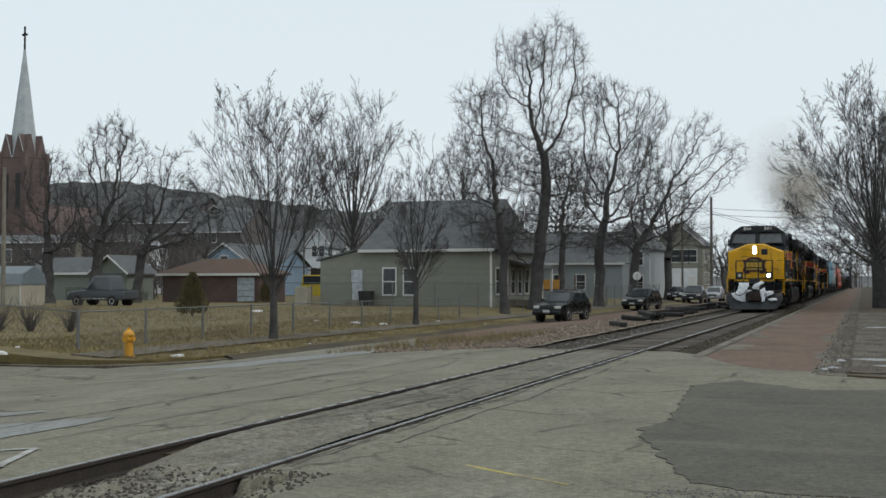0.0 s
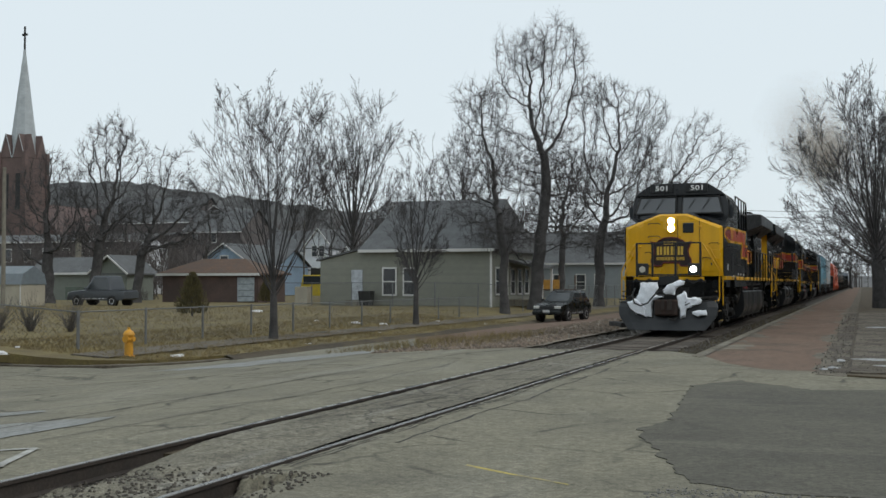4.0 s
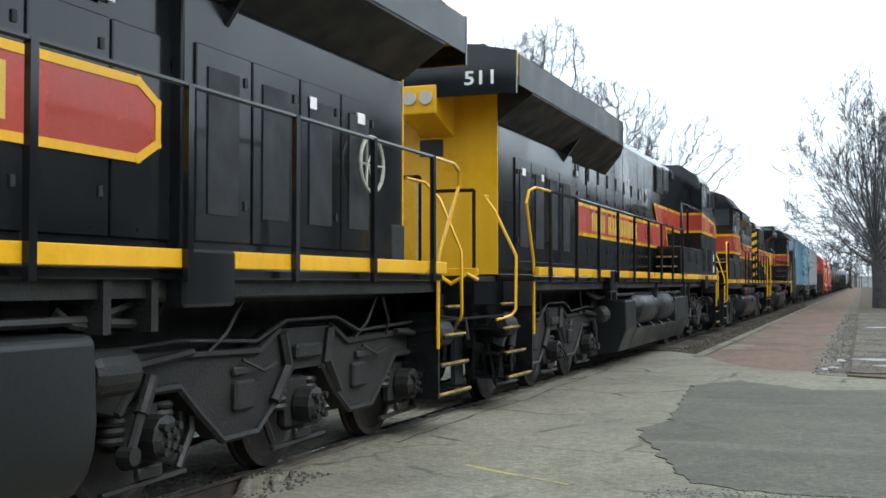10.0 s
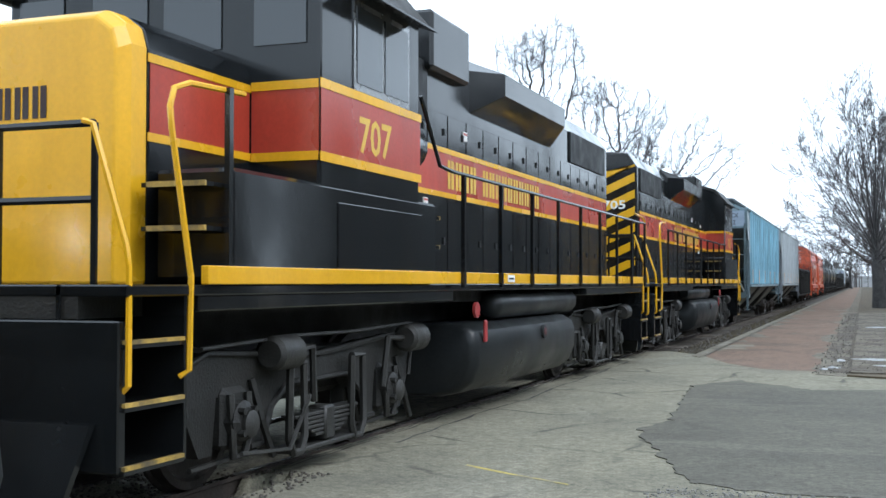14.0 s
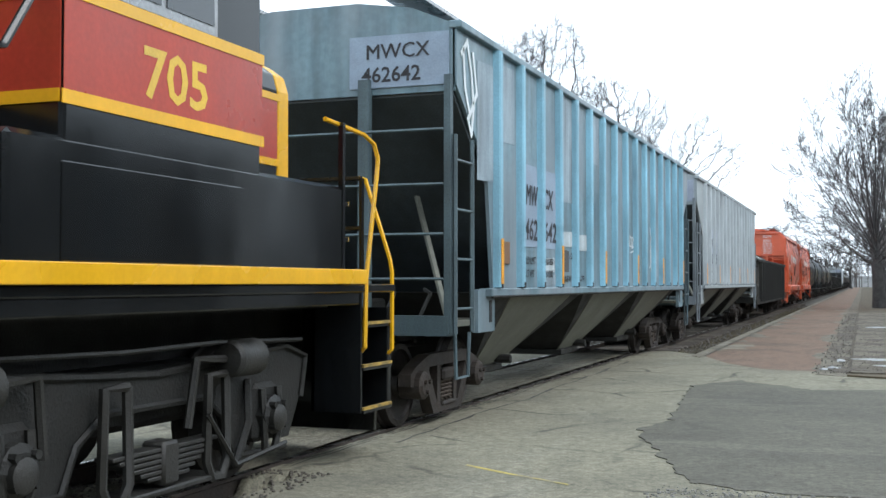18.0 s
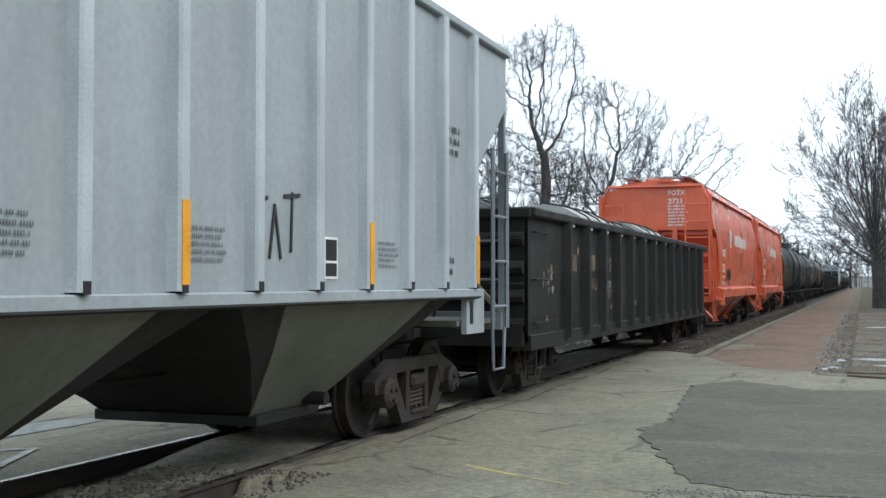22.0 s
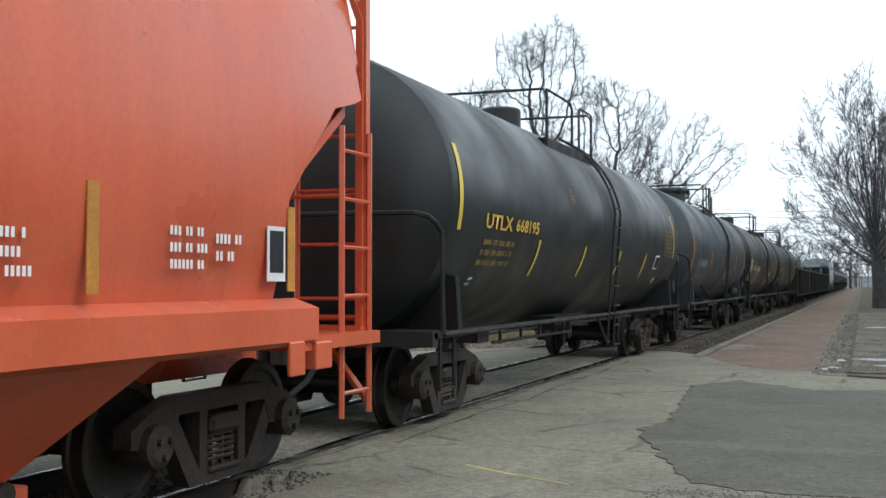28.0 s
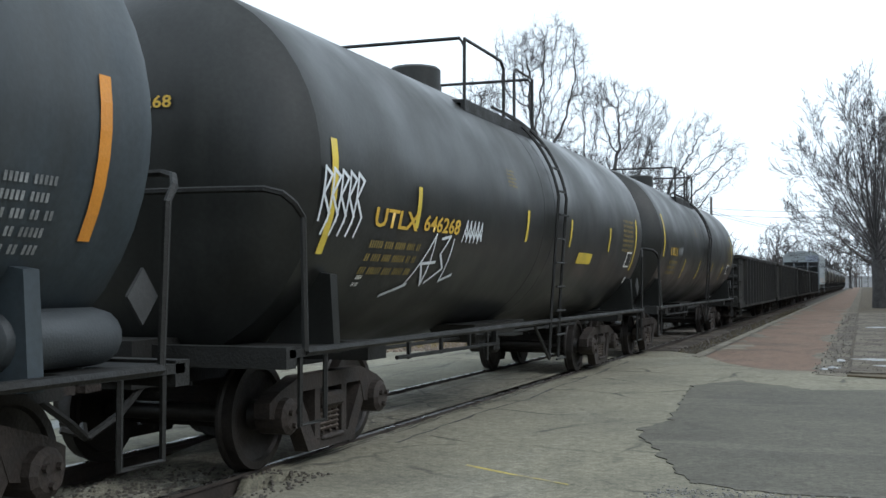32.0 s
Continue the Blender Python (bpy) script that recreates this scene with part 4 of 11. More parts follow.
# ---------- six-axle locomotive ----------
def big_engine(number, u, turned):
    car = placed(thing("locomotive", "black six-axle diesel locomotive with red band and yellow nose", "locomotive", "locomotives of the train"), u, turned)
    # platform and its yellow edge
    part("platform", Geo().box(-1.5, 1.5, 0.17, 19.23, 1.53, 1.6, 0.01), BLACK, car)
    part("underframe", Geo().box(-0.98, 0.98, -0.69, 20.09, 1.36, 1.6), GRIME, car)
    for s in (-1, 1):
        for a, b in ((0.22, 2.62), (3.10, 14.6), (15.2, 19.2)) if s > 0 else ((0.22, 2.55), (3.1, 14.4), (14.9, 19.2)):
            part("walkway_edge", Geo().box(s * 1.5, s * 1.56, a, b, 1.60, 1.715, 0.006), YELLOW, car, "yellow walkway edge")
        for a, b in ((2.62, 3.10), (14.6, 15.2)) if s > 0 else ((2.55, 3.1), (14.4, 14.9)):
            part("jacking_pad", Geo().box(s * 1.42, s * 1.565, a, b, 1.36, 1.72, 0.02), BLACK, car, "black jacking pad")
        part("side_sill", Geo().box(s * 1.22, s * 1.43, 0.2, 19.2, 1.42, 1.532), GRIME, car)
    part("centre_sill", Geo().box(-0.6, 0.6, -0.8, 20.2, 0.95, 1.37), GRIME, car)
    # nose
    nose = [(-1.47, 1.72), (1.47, 1.72), (1.47, 3.22), (0.42, 3.62), (-0.42, 3.62), (-1.47, 3.22)]
    g = Geo()
    rings = []
    for y, k, dz in ((0.14, 0.93, -0.06), (0.20, 0.985, -0.015), (0.29, 1.0, 0.0)):
        rings.append([(x * k, y, z + (dz if z > 1.8 else 0)) for x, z in nose])
    g.loft(rings)
    part("nose", g, YELLOW, car, "bright yellow flat nose with a peaked top", smooth=False)
    g = Geo()
    nose = [(x * 1.0225, z) for x, z in nose]
    g.loft([[(x, 0.292, z) for x, z in nose], [(x, 1.55, z + (0.40 if 3 < z < 3.4 else 0.12 if z > 3.4 else 0)) for x, z in nose]])
    part("nose_hood", g, BLACK, car)
    # cab
    back = 3.38 if turned else 4.0
    prof = [(-1.5, 1.72), (1.5, 1.72), (1.5, 3.98), (1.40, 4.30), (0.95, 4.60), (-0.95, 4.60), (-1.40, 4.30), (-1.5, 3.98)]
    g = Geo()
    g.loft([[(x, 1.30 if z < 3.6 else 1.50 + (z - 3.9) * 0.25, z) for x, z in prof], [(x, back, z) for x, z in prof]])
    cab = part("cab", g, BLACK, car, bevel=0.03)
    part("roof_front", Geo().prism([(-1.40, 4.26), (1.40, 4.26), (1.30, 4.38), (0.92, 4.62), (0.3, 4.67), (-0.3, 4.67), (-0.92, 4.62), (-1.30, 4.38)], "y", 1.49, 1.95), BLACK, cab, bevel=0.03)
    for a, b in ((-1.32, -0.12), (0.12, 1.32)):
        g = Geo()
        z0, z1 = 3.72, 4.20
        g.add([(a, 1.36, z0), (b, 1.36, z0), (b - (0.12 if b > 1 else 0), 1.525, z1), (a + (0.12 if a < -1 else 0), 1.525, z1)], [(0, 1, 2, 3)])
        for v in range(len(g.v)):
            x, y, z = g.v[v]
            g.v[v] = (x, y - 0.03, z)
        part("windshield", g, WINDSHIELD, cab, "windshield pane with sky reflection painted grey")
        f = Geo()
        ring = [(a - 0.03, 1.32, z0 - 0.03), (b + 0.03, 1.32, z0 - 0.03), (b + 0.03 - (0.12 if b > 1 else 0), 1.49, z1 + 0.03), (a - 0.03 + (0.12 if a < -1 else 0), 1.49, z1 + 0.03)]
        f.tube(ring + ring[:1], 0.025, 5)
        part("window_frame", f, GRIME, cab)
        wp = Geo().tube([((a + b) / 2 + 0.25, 1.42, 4.22), ((a + b) / 2 + 0.02, 1.34, 3.84)], 0.012, 4)
        part("wiper", wp, GRIME, cab)
        part("wiper", Geo().tube([((a + b) / 2 - 0.2, 1.42, 4.20), ((a + b) / 2 - 0.42, 1.34, 3.86)], 0.012, 4), GRIME, cab)
    for x in (-0.90, 0.20):
        b = part("number_board", Geo().box(x, x + 0.68, 1.40, 1.52, 4.37, 4.645, 0.01), DARKGRILLE, cab, "black number board with white numerals")
        lettering(b, number, 0.22, (x + 0.15, 1.393, 4.43), "-y", WHITE, 0.38)
    handrail(cab, [(-0.25, 1.5, 4.62), (-0.25, 1.5, 4.70), (0.02, 1.5, 4.70), (0.02, 1.5, 4.62)], GRIME, 0.014, "grab_iron")
    for s in (-1, 1):
        g = Geo().box(s * 1.47, s * 1.512, 1.78, min(3.5, back - 0.04), 3.45, 4.12)
        part("side_window_frame", g, GRIME, cab)
        for a, b in ((1.84, 2.38), (2.44, 2.98), (3.04, min(3.44, back - 0.08))):
            part("side_window", Geo().box(s * 1.5, s * 1.518, a, b, 3.50, 4.07), GLASS, cab, "dark sliding side window")
        part("mirror", Geo().box(s * 1.52, s * 1.62, 1.66, 1.72, 3.55, 3.95, 0.01), GLASS, cab)
    # nose fittings
    h = part("headlight_bracket", Geo().box(-0.20, 0.12, 0.10, 0.2, 3.02, 3.52, 0.03), YELLOW, car)
    for z in (3.17, 3.39):
        part("headlight", Geo().lathe([(0.085, 0.10), (0.11, 0.10), (0.11, 0.0)], "y", (-0.05, 0, z), 20), LAMP_ON, h, "lit white headlamp")
    part("nose_window", Geo().box(0.29, 0.63, 0.105, 0.16, 3.02, 3.34, 0.07), GLASS, car, "small dark rounded nose window")
    part("nose_door", Geo().box(0.16, 0.78, 0.125, 0.17, 1.78, 3.42, 0.02), YELLOW, car)
    # ditch lights in square housings before the railing
    for s in (-1, 1):
        d = part("ditch_light", Geo().box(s * 0.59, s * 0.93, -0.90, -0.70, 1.73, 2.09, 0.02), DARKGRILLE, car, "black ditch light housing")
        part("lamp", Geo().lathe([(-0.925, 0.085), (-0.90, 0.095), (-0.90, 0.0)], "y", (s * 0.75, 0, 1.91), 18), LAMP_ON if s > 0 else LAMP_DIM, d, "lit lamp" if s > 0 else "clear lamp lens")
    # railing across the platform's end
    for x in (-0.95, -0.48, 0.20, 0.93):
        part("railing_post", Geo().box(x - 0.03, x + 0.03, -0.73, -0.68, 1.69, 2.71), DARKGRILLE, car)
    for a, b, z in ((-0.95, -0.48, 2.69), (-0.40, 0.95, 2.70), (-0.95, 0.93, 1.75)):
        part("railing_bar", Geo().tube([(a, -0.70, z), (b, -0.70, z)], 0.024, 6), DARKGRILLE, car)
    # emblem painted on the nose: a shield with notched sides
    half_shield = [(0.0, 2.90), (0.20, 2.88), (0.36, 2.80), (0.44, 2.73), (0.62, 2.77), (0.56, 2.62), (0.51, 2.50), (0.53, 2.36), (0.60, 2.22), (0.60, 2.12), (0.47, 2.02), (0.30, 2.03), (0.24, 2.12), (0.0, 2.13)]
    shield = [(x - 0.06, z) for x, z in half_shield] + [(-x - 0.06, z) for x, z in half_shield[-2:0:-1]]
    shield_ob = part("shield", Geo().prism(shield, "y", 0.118, 0.16), mat("shield_maroon", (0.020, 0.007, 0.007), 0.5), car, "dark maroon shield emblem on the nose")
    rim = Geo().tube([(x, 0.114, z) for x, z in shield + shield[:1]], 0.022, 4)
    part("shield_rim", rim, mat("shield_red", (0.13, 0.014, 0.012), 0.5), shield_ob)
    bars(shield_ob, [4], (-0.50, 0.110, 2.36), "-y", 0.26, LETTER, 0.84, "yellow blocks of the emblem", "emblem_bar")
    bars(shield_ob, [10], (-0.50, 0.110, 2.20), "-y", 0.10, LETTER, 0.86, "", "emblem_bar")
    bars(shield_ob, [4], (-0.28, 0.110, 2.68), "-y", 0.09, LETTER, 0.40, "", "emblem_bar")
    # grab irons and handrails up the nose
    for z, x0, x1 in ((3.33, -0.74, -0.38), (2.94, -0.74, -0.38), (2.71, 1.08, 1.38), (2.27, 0.87, 1.13), (2.45, -0.84, -0.66), (2.05, -0.84, -0.70)):
        handrail(car, [(x0, 0.16, z - 0.03), (x0, 0.05, z - 0.03), (x0 + 0.04, 0.04, z), (x1 - 0.04, 0.04, z), (x1, 0.05, z - 0.03), (x1, 0.16, z - 0.03)], GRIME if x0 < 0 else BLACK, 0.013, "grab_iron")
    for s in (-1, 1):
        handrail(car, [(s * 0.93, -0.70, 2.70), (s * 1.0, -0.69, 2.68), (s * 1.42, -0.52, 1.92), (s * 1.45, -0.50, 1.84), (s * 1.45, -0.50, 1.06), (s * 1.42, -0.56, 1.0), (s * 1.30, -0.80, 0.95)], YELLOW, 0.019, "handrail", "yellow step handrail")
        handrail(car, [(s * 0.96, 0.14, 2.63), (s * 0.99, 0.05, 2.62), (s * 1.10, 0.04, 2.57), (s * 1.44, 0.10, 1.90), (s * 1.475, 0.16, 1.80), (s * 1.475, 0.17, 0.84)], YELLOW, 0.019, "handrail", "yellow step handrail")
    # pilot and steps at both ends
    for e, y0 in ((-1, -0.70), (1, 20.10)):
        part("end_plate", Geo().box(-1.02, 1.02, y0 + e * 0.012, y0 - e * 0.08, 0.72, 1.532, 0.01), BLACK, car)
        for s in (-1, 1):
            part("end_edge", Geo().box(s * 0.30, s * 1.04, y0 + e * 0.03, y0 - e * 0.02, 1.595, 1.69, 0.006), YELLOW, car, "yellow edge across the platform end")
        part("coupler_well", Geo().box(-0.28, 0.28, y0 + e * 0.04, y0 - e * 0.05, 1.45, 1.72, 0.01), DARKGRILLE, car)
        coupler(car, y0 + e * 0.50, e)
        for s in (-1, 1):
            a, b = (y0 - 0.12, 0.20) if e < 0 else (19.20, y0 + 0.12)
            well = Geo()
            in_y = b - 0.03 if e < 0 else a
            well.prism([(s * 1.03, 0.50), (s * 1.16, 0.36), (s * 1.47, 0.36), (s * 1.47, 1.53), (s * 1.03, 1.53)], "y", in_y, in_y + 0.03)
            well.box(s * 1.0, s * 1.03, a, b, 0.36, 1.53)
            part("step_well", well, BLACK, car)
            for k in range(4):
                z = 0.40 + 0.29 * k
                c, d = (a + 0.02, b - 0.05 - 0.16 * k) if e < 0 else (a + 0.05 + 0.16 * k, b - 0.02)
                tread = part("step", Geo().box(s * 1.03, s * (1.46 - 0.03 * k), c, d, z - 0.035, z - 0.012), BLACK, car)
                part("step_edge", Geo().box(s * (1.44 - 0.03 * k), s * (1.47 - 0.03 * k), c, d, z - 0.014, z + 0.006), STEPEDGE, tread, "worn yellow step edge")
            if e > 0:
                handrail(car, [(s * 0.98, 19.55, 2.60), (s * 1.05, 19.9, 2.58), (s * 1.2, 19.95, 2.40), (s * 1.46, 19.90, 1.84), (s * 1.46, 19.92, 1.19), (s * 1.42, 19.97, 1.12), (s * 1.30, 20.2, 1.07)], YELLOW, 0.019, "handrail", "yellow step handrail")
                handrail(car, [(s * 1.585, 18.75, 2.71), (s * 1.56, 19.40, 2.71), (s * 1.54, 19.60, 2.66), (s * 1.52, 19.66, 2.50), (s * 1.48, 19.22, 1.84), (s * 1.475, 19.17, 1.70), (s * 1.475, 19.17, 0.86)], YELLOW, 0.019, "handrail", "yellow step handrail")
    # snow plow: a tall apron with flared ends and a hollowed face
    rows = [(0.98, 1.40, -0.92), (0.80, 1.46, -1.02), (0.56, 1.44, -1.08), (0.34, 1.30, -1.16), (0.12, 1.12, -1.28)]
    plow = Geo().loft([[(-w, y + 0.10, z), (-w * 0.8, y, z), (w * 0.8, y, z), (w, y + 0.10, z), (w, y + 0.15, z), (w * 0.8, y + 0.05, z), (-w * 0.8, y + 0.05, z), (-w, y + 0.15, z)] for z, w, y in rows])
    part("snow_plow", plow, PLOWIRON, car, "dark steel snow plow under the nose", bevel=0.012)
    if not turned:
        rng = random.Random(5)
        # thin slabs of snow caked on the plow, hoses and coupler
        caked = (((-0.78, 1.53), (-0.25, 1.52), (-0.24, 1.36), (-0.36, 1.20), (-0.10, 1.08), (-0.40, 0.98), (-0.42, 0.52), (-0.62, 0.48), (-0.72, 0.82), (-0.92, 1.02), (-0.82, 1.22)),
                 ((-1.16, 0.92), (-0.92, 1.05), (-0.70, 0.92), (-0.56, 0.72), (-0.60, 0.50), (-0.80, 0.62), (-0.92, 0.60), (-1.10, 0.80)),
                 ((-0.12, 1.34), (0.08, 1.48), (0.40, 1.58), (0.52, 1.56), (0.50, 1.46), (0.30, 1.36), (0.20, 1.16), (-0.08, 1.20)),
                 ((0.30, 1.12), (0.42, 1.22), (0.52, 1.26), (0.62, 1.10), (0.98, 1.08), (1.04, 0.98), (0.80, 0.84), (0.60, 0.76), (0.52, 0.50), (0.40, 0.42), (0.38, 0.72), (0.30, 0.90)),
                 ((0.72, 0.70), (1.14, 0.72), (1.16, 0.58), (0.92, 0.54), (0.74, 0.56)))
        for k, poly in enumerate(caked):
            out = []
            for (a, b), (c, d) in zip(poly, poly[1:] + poly[:1]):
                for j in range(5):
                    y, z = a + (c - a) * j / 5, b + (d - b) * j / 5
                    out.append((y + 0.05 * noise.noise((y * 7, z * 7, k)), z + 0.06 * noise.noise((y * 6, z * 6, k + 9))))
            cy, cz = sum(p[0] for p in out) / len(out), sum(p[1] for p in out) / len(out)
            rings = [[(cy + (y - cy) * f, -1.12 - dd - 0.03 * (k % 3), cz + (z - cz) * f) for y, z in out] for f, dd in ((1.0, -0.05), (0.97, 0.05), (0.8, 0.085 + 0.02 * (k % 2)), (0.35, 0.10))]
            part("packed_snow", Geo().loft(rings), SNOW, car, "slab of packed white snow", smooth=True)
        handrail(car, [(-0.95, -1.0, 1.35), (-1.0, -1.22, 1.15), (-0.92, -1.3, 0.92), (-0.72, -1.34, 0.84), (-0.52, -1.34, 0.92), (-0.36, -1.32, 1.12), (-0.22, -1.28, 1.25), (-0.05, -1.2, 1.28)], DARKGRILLE, 0.024, "air_hose", "black rubber air hose")
        part("coupler_face", Geo().prism([(-0.34, -1.30), (0.34, -1.30), (0.34, -0.8), (-0.34, -0.8)], "z", 0.55, 1.02), mat("rusted_coupler", (0.035, 0.018, 0.012), 0.8, var=0.4), car, "rust-brown knuckle coupler", bevel=0.05)
        for zz, yy in ((1.02, -1.02), (0.94, -1.06)):
            handrail(car, [(-1.42, yy, zz), (-0.95, yy - 0.12, zz - 0.03), (-0.6, yy - 0.14, zz - 0.05)], GRIME, 0.016, "cut_lever")
            handrail(car, [(0.55, yy - 0.2, zz - 0.08), (0.72, yy - 0.14, zz), (1.2, yy - 0.06, zz + 0.05), (1.30, yy, zz + 0.06)], GRIME, 0.016, "cut_lever")
    # body behind the cab on the near (left) side, full width; hood behind
    hood = [(-0.92, 1.6), (0.92, 1.6), (0.92, 4.26), (0.86, 4.38), (0.72, 4.45), (-0.72, 4.45), (-0.86, 4.38), (-0.92, 4.26)]
    g = Geo().prism(hood, "y", back - 0.06, 19.3)
    hood_ob = part("hood", g, BLACK, car, bevel=0.02)
    part("radiator_hood", Geo().prism([(-1.04, 1.61), (1.04, 1.61), (1.04, 3.55), (0.93, 3.70), (-0.93, 3.70), (-1.04, 3.55)], "y", 15.36, 19.3), BLACK, hood_ob, bevel=0.02)
    part("hood_end", Geo().prism([(-1.04, 1.62), (1.04, 1.62), (1.04, 3.98), (-1.04, 3.98)], "y", 19.301, 19.33), YELLOW, hood_ob, "yellow end of the hood")
    end = part("rear_light_box", Geo().prism([(19.32, 3.40), (19.90, 3.58), (20.02, 3.62), (20.02, 3.98), (19.32, 4.02)], "x", -0.46, 0.02), YELLOW, hood_ob, bevel=0.02)
    part("lamp_recess", Geo().box(-0.30, 0.02, 19.322, 19.345, 3.16, 3.38), DARKGRILLE, end)
    for xx in (-0.33, -0.11):
        part("headlight", Geo().lathe([(20.02, 0.085), (20.045, 0.085), (20.045, 0.0)], "y", (xx, 0, 3.82), 16), LAMP_DIM, end)
    box_end = 7.45
    part("equipment_cabinet", Geo().box(0.9, 1.498, back + 0.002, box_end, 1.72, 3.32, 0.0), BLACK, car, bevel=0)
    if not turned:
        part("skirt", Geo().box(0.9, 1.49, 0.9, 2.65, 1.38, 1.532), BLACK, car)
        part("skirt", Geo().box(0.9, 1.49, 3.15, 7.4, 1.38, 1.532), BLACK, car)
    part("lower_cabinet", Geo().box(-1.508, -0.9, 0.34, 7.0, 1.724, 2.36, 0.02), BLACK, car)
    for k in range(2):
        z = 1.9 + 0.22 * k
        tread = part("step", Geo().box(-1.47, -1.0, 7.02, 7.28, z - 0.03, z), BLACK, car)
        part("step_edge", Geo().box(-1.47, -1.0, 7.28, 7.30, z - 0.03, z + 0.004), STEPEDGE, tread, "worn yellow step edge")
    # hood doors: thin panels with latches
    y = 7.7
    k = 0
    while y < 18.6:
        w = 0.78
        o = 0.12 if y > 15.4 else 0.0
        for s in (-1, 1):
            d = part("hood_door", Geo().box(s * (0.915 + o), s * (0.94 + o), y, y + w - 0.03, 1.80, 4.05 if y < 13.4 else 3.2, 0.008), BLACK, hood_ob)
            for z in (2.05, 2.98):
                part("latch", Geo().box(s * (0.94 + o), s * (0.952 + o), y + w - 0.14, y + w - 0.10, z, z + 0.07), DARKGRILLE, d)
            if y > 15.0:
                part("grille", Geo().box(s * (0.94 + o), s * (0.95 + o), y + 0.14, y + w - 0.22, 2.0, 3.05), DARKGRILLE, d, "dark louvred grille")
        y += w
    # radiator wings
    for s in (-1, 1):
        g = Geo()
        sec = lambda yy, z0, z1, x1: [(s * 0.85, yy, 3.45), (s * x1, yy, z0), (s * x1, yy, z1), (s * 0.85, yy, z1 + 0.06)]
        g.loft([sec(12.3, 3.62, 4.24, 0.98), sec(13.1, 3.78, 4.30, 1.36), sec(13.5, 3.9, 4.33, 1.5), sec(19.32, 3.9, 4.33, 1.5)])
        w = part("radiator_wing", g, DARKGRILLE, hood_ob, "overhanging radiator wing")
        for yy in (15.9,):
            part("brace", Geo().prism([(s * 0.9, 3.2), (s * 1.42, 3.92), (s * 0.9, 3.92)] if s > 0 else [(s * 0.9, 3.2), (s * 0.9, 3.92), (s * 1.42, 3.92)], "y", yy, yy + 0.05), BLACK, w)
        part("grille", Geo().box(s * 1.495, s * 1.508, 13.9, 19.9, 3.93, 4.31), WINGGREY, w)
    part("roof_overhang", Geo().box(-1.49, 1.49, 19.33, 19.95, 4.03, 4.33), YELLOW, hood_ob, "yellow underside of the roof overhang")
    part("radiator_top", Geo().box(-1.1, 1.1, 13.8, 19.95, 4.2, 4.47, 0.04), BLACK, hood_ob)
    part("exhaust_stack", Geo().box(-0.35, 0.35, 10.2, 11.1, 4.4, 4.58, 0.04), GRIME, hood_ob)
    # upper body behind cab, with air intakes
    if turned:
        for a, b, z0, z1 in ((4.50, 4.84, 4.12, 4.26), (5.34, 6.06, 3.74, 4.22), (6.22, 6.95, 3.68, 4.18)):
            fr = part("intake_frame", Geo().box(-0.965, -0.915, a - 0.05, b + 0.05, z0 - 0.05, z1 + 0.05, 0.01), BLACK, hood_ob)
            part("intake_grille", Geo().box(-0.972, -0.96, a, b, z0, z1), DARKGRILLE, fr, "dark intake grille")
    for s in ((1,) if turned else (-1, 1)):
        u1 = part("intake_cabinet", Geo().box(s * 0.85, s * 1.22, 4.0, 7.2, 3.3, 4.30, 0.03), BLACK, hood_ob)
        for a in (4.15, 5.0, 6.1):
            part("intake_grille", Geo().box(s * 1.21, s * 1.235, a, a + 0.62, 3.55, 4.05), DARKGRILLE, u1, "dark intake grille")
    for yy in (3.95, 5.0, 5.9, 6.8, 7.5):
        handrail(car, [(1.46, yy, 3.32), (1.46, yy, 4.36)], BLACK, 0.026, "rail_post")
    handrail(car, [(1.46, 3.95, 4.38), (1.46, 7.5, 4.38), (1.46, 7.6, 4.2), (1.46, 7.75, 3.2), (1.46, 8.2, 2.72)], BLACK, 0.026)
    handrail(car, [(1.46, 3.95, 3.92), (1.46, 7.5, 3.92)], BLACK, 0.022)
    # walkway railings
    for s in (-1, 1):
        y0 = 7.7 if s > 0 else 7.2
        n = 8
        for k in range(n + 1):
            yy = y0 + (18.75 - y0) * k / n
            part("rail_post", Geo().box(s * 1.565, s * 1.605, yy - 0.03, yy + 0.03, 1.52, 2.72), BLACK, car)
        handrail(car, [(s * 1.585, y0, 2.71), (s * 1.585, 18.75, 2.71)], BLACK, 0.02)
    # fuel tank
    tank = [(1.05, 1.24), (1.46, 1.23), (1.50, 1.19), (1.52, 0.75), (1.505, 0.60), (1.46, 0.47), (1.38, 0.36), (1.26, 0.285), (0.9, 0.24)]
    g = Geo().prism(tank + [(-0.9, 0.24), (-1.0, 0.24), (-1.0, 1.24)], "y", 6.08, 13.85)
    tk = part("fuel_tank", g, TANKGREY, car, "grey slab-sided fuel tank", smooth=True, bevel=0.02)
    for yy, r in ((7.79, 0.05), (8.71, 0.08)):
        part("fuel_valve", Geo().lathe([(1.30, r), (1.36, r), (1.38, r * 0.6), (1.38, 0.0)], "x", (0, yy, 1.32), 12), mat("valve_red", (0.30, 0.03, 0.03), 0.5), tk, "red emergency fuel valve")
    part("sight_glass", Geo().box(1.515, 1.53, 9.6, 9.66, 0.75, 1.12), DARKGRILLE, tk)
    # far side: two air reservoirs in a cut-out of the tank
    g = Geo()
    for a, b in ((5.88, 7.90), (12.45, 13.4)):
        g.prism([(-1.0, 0.24), (-1.36, 0.3), (-1.52, 0.7), (-1.5, 1.2), (-1.0, 1.24)], "y", a, b)
    g.prism([(-1.0, 0.24), (-1.36, 0.3), (-1.52, 0.67), (-1.0, 0.68)], "y", 7.5, 12.5)
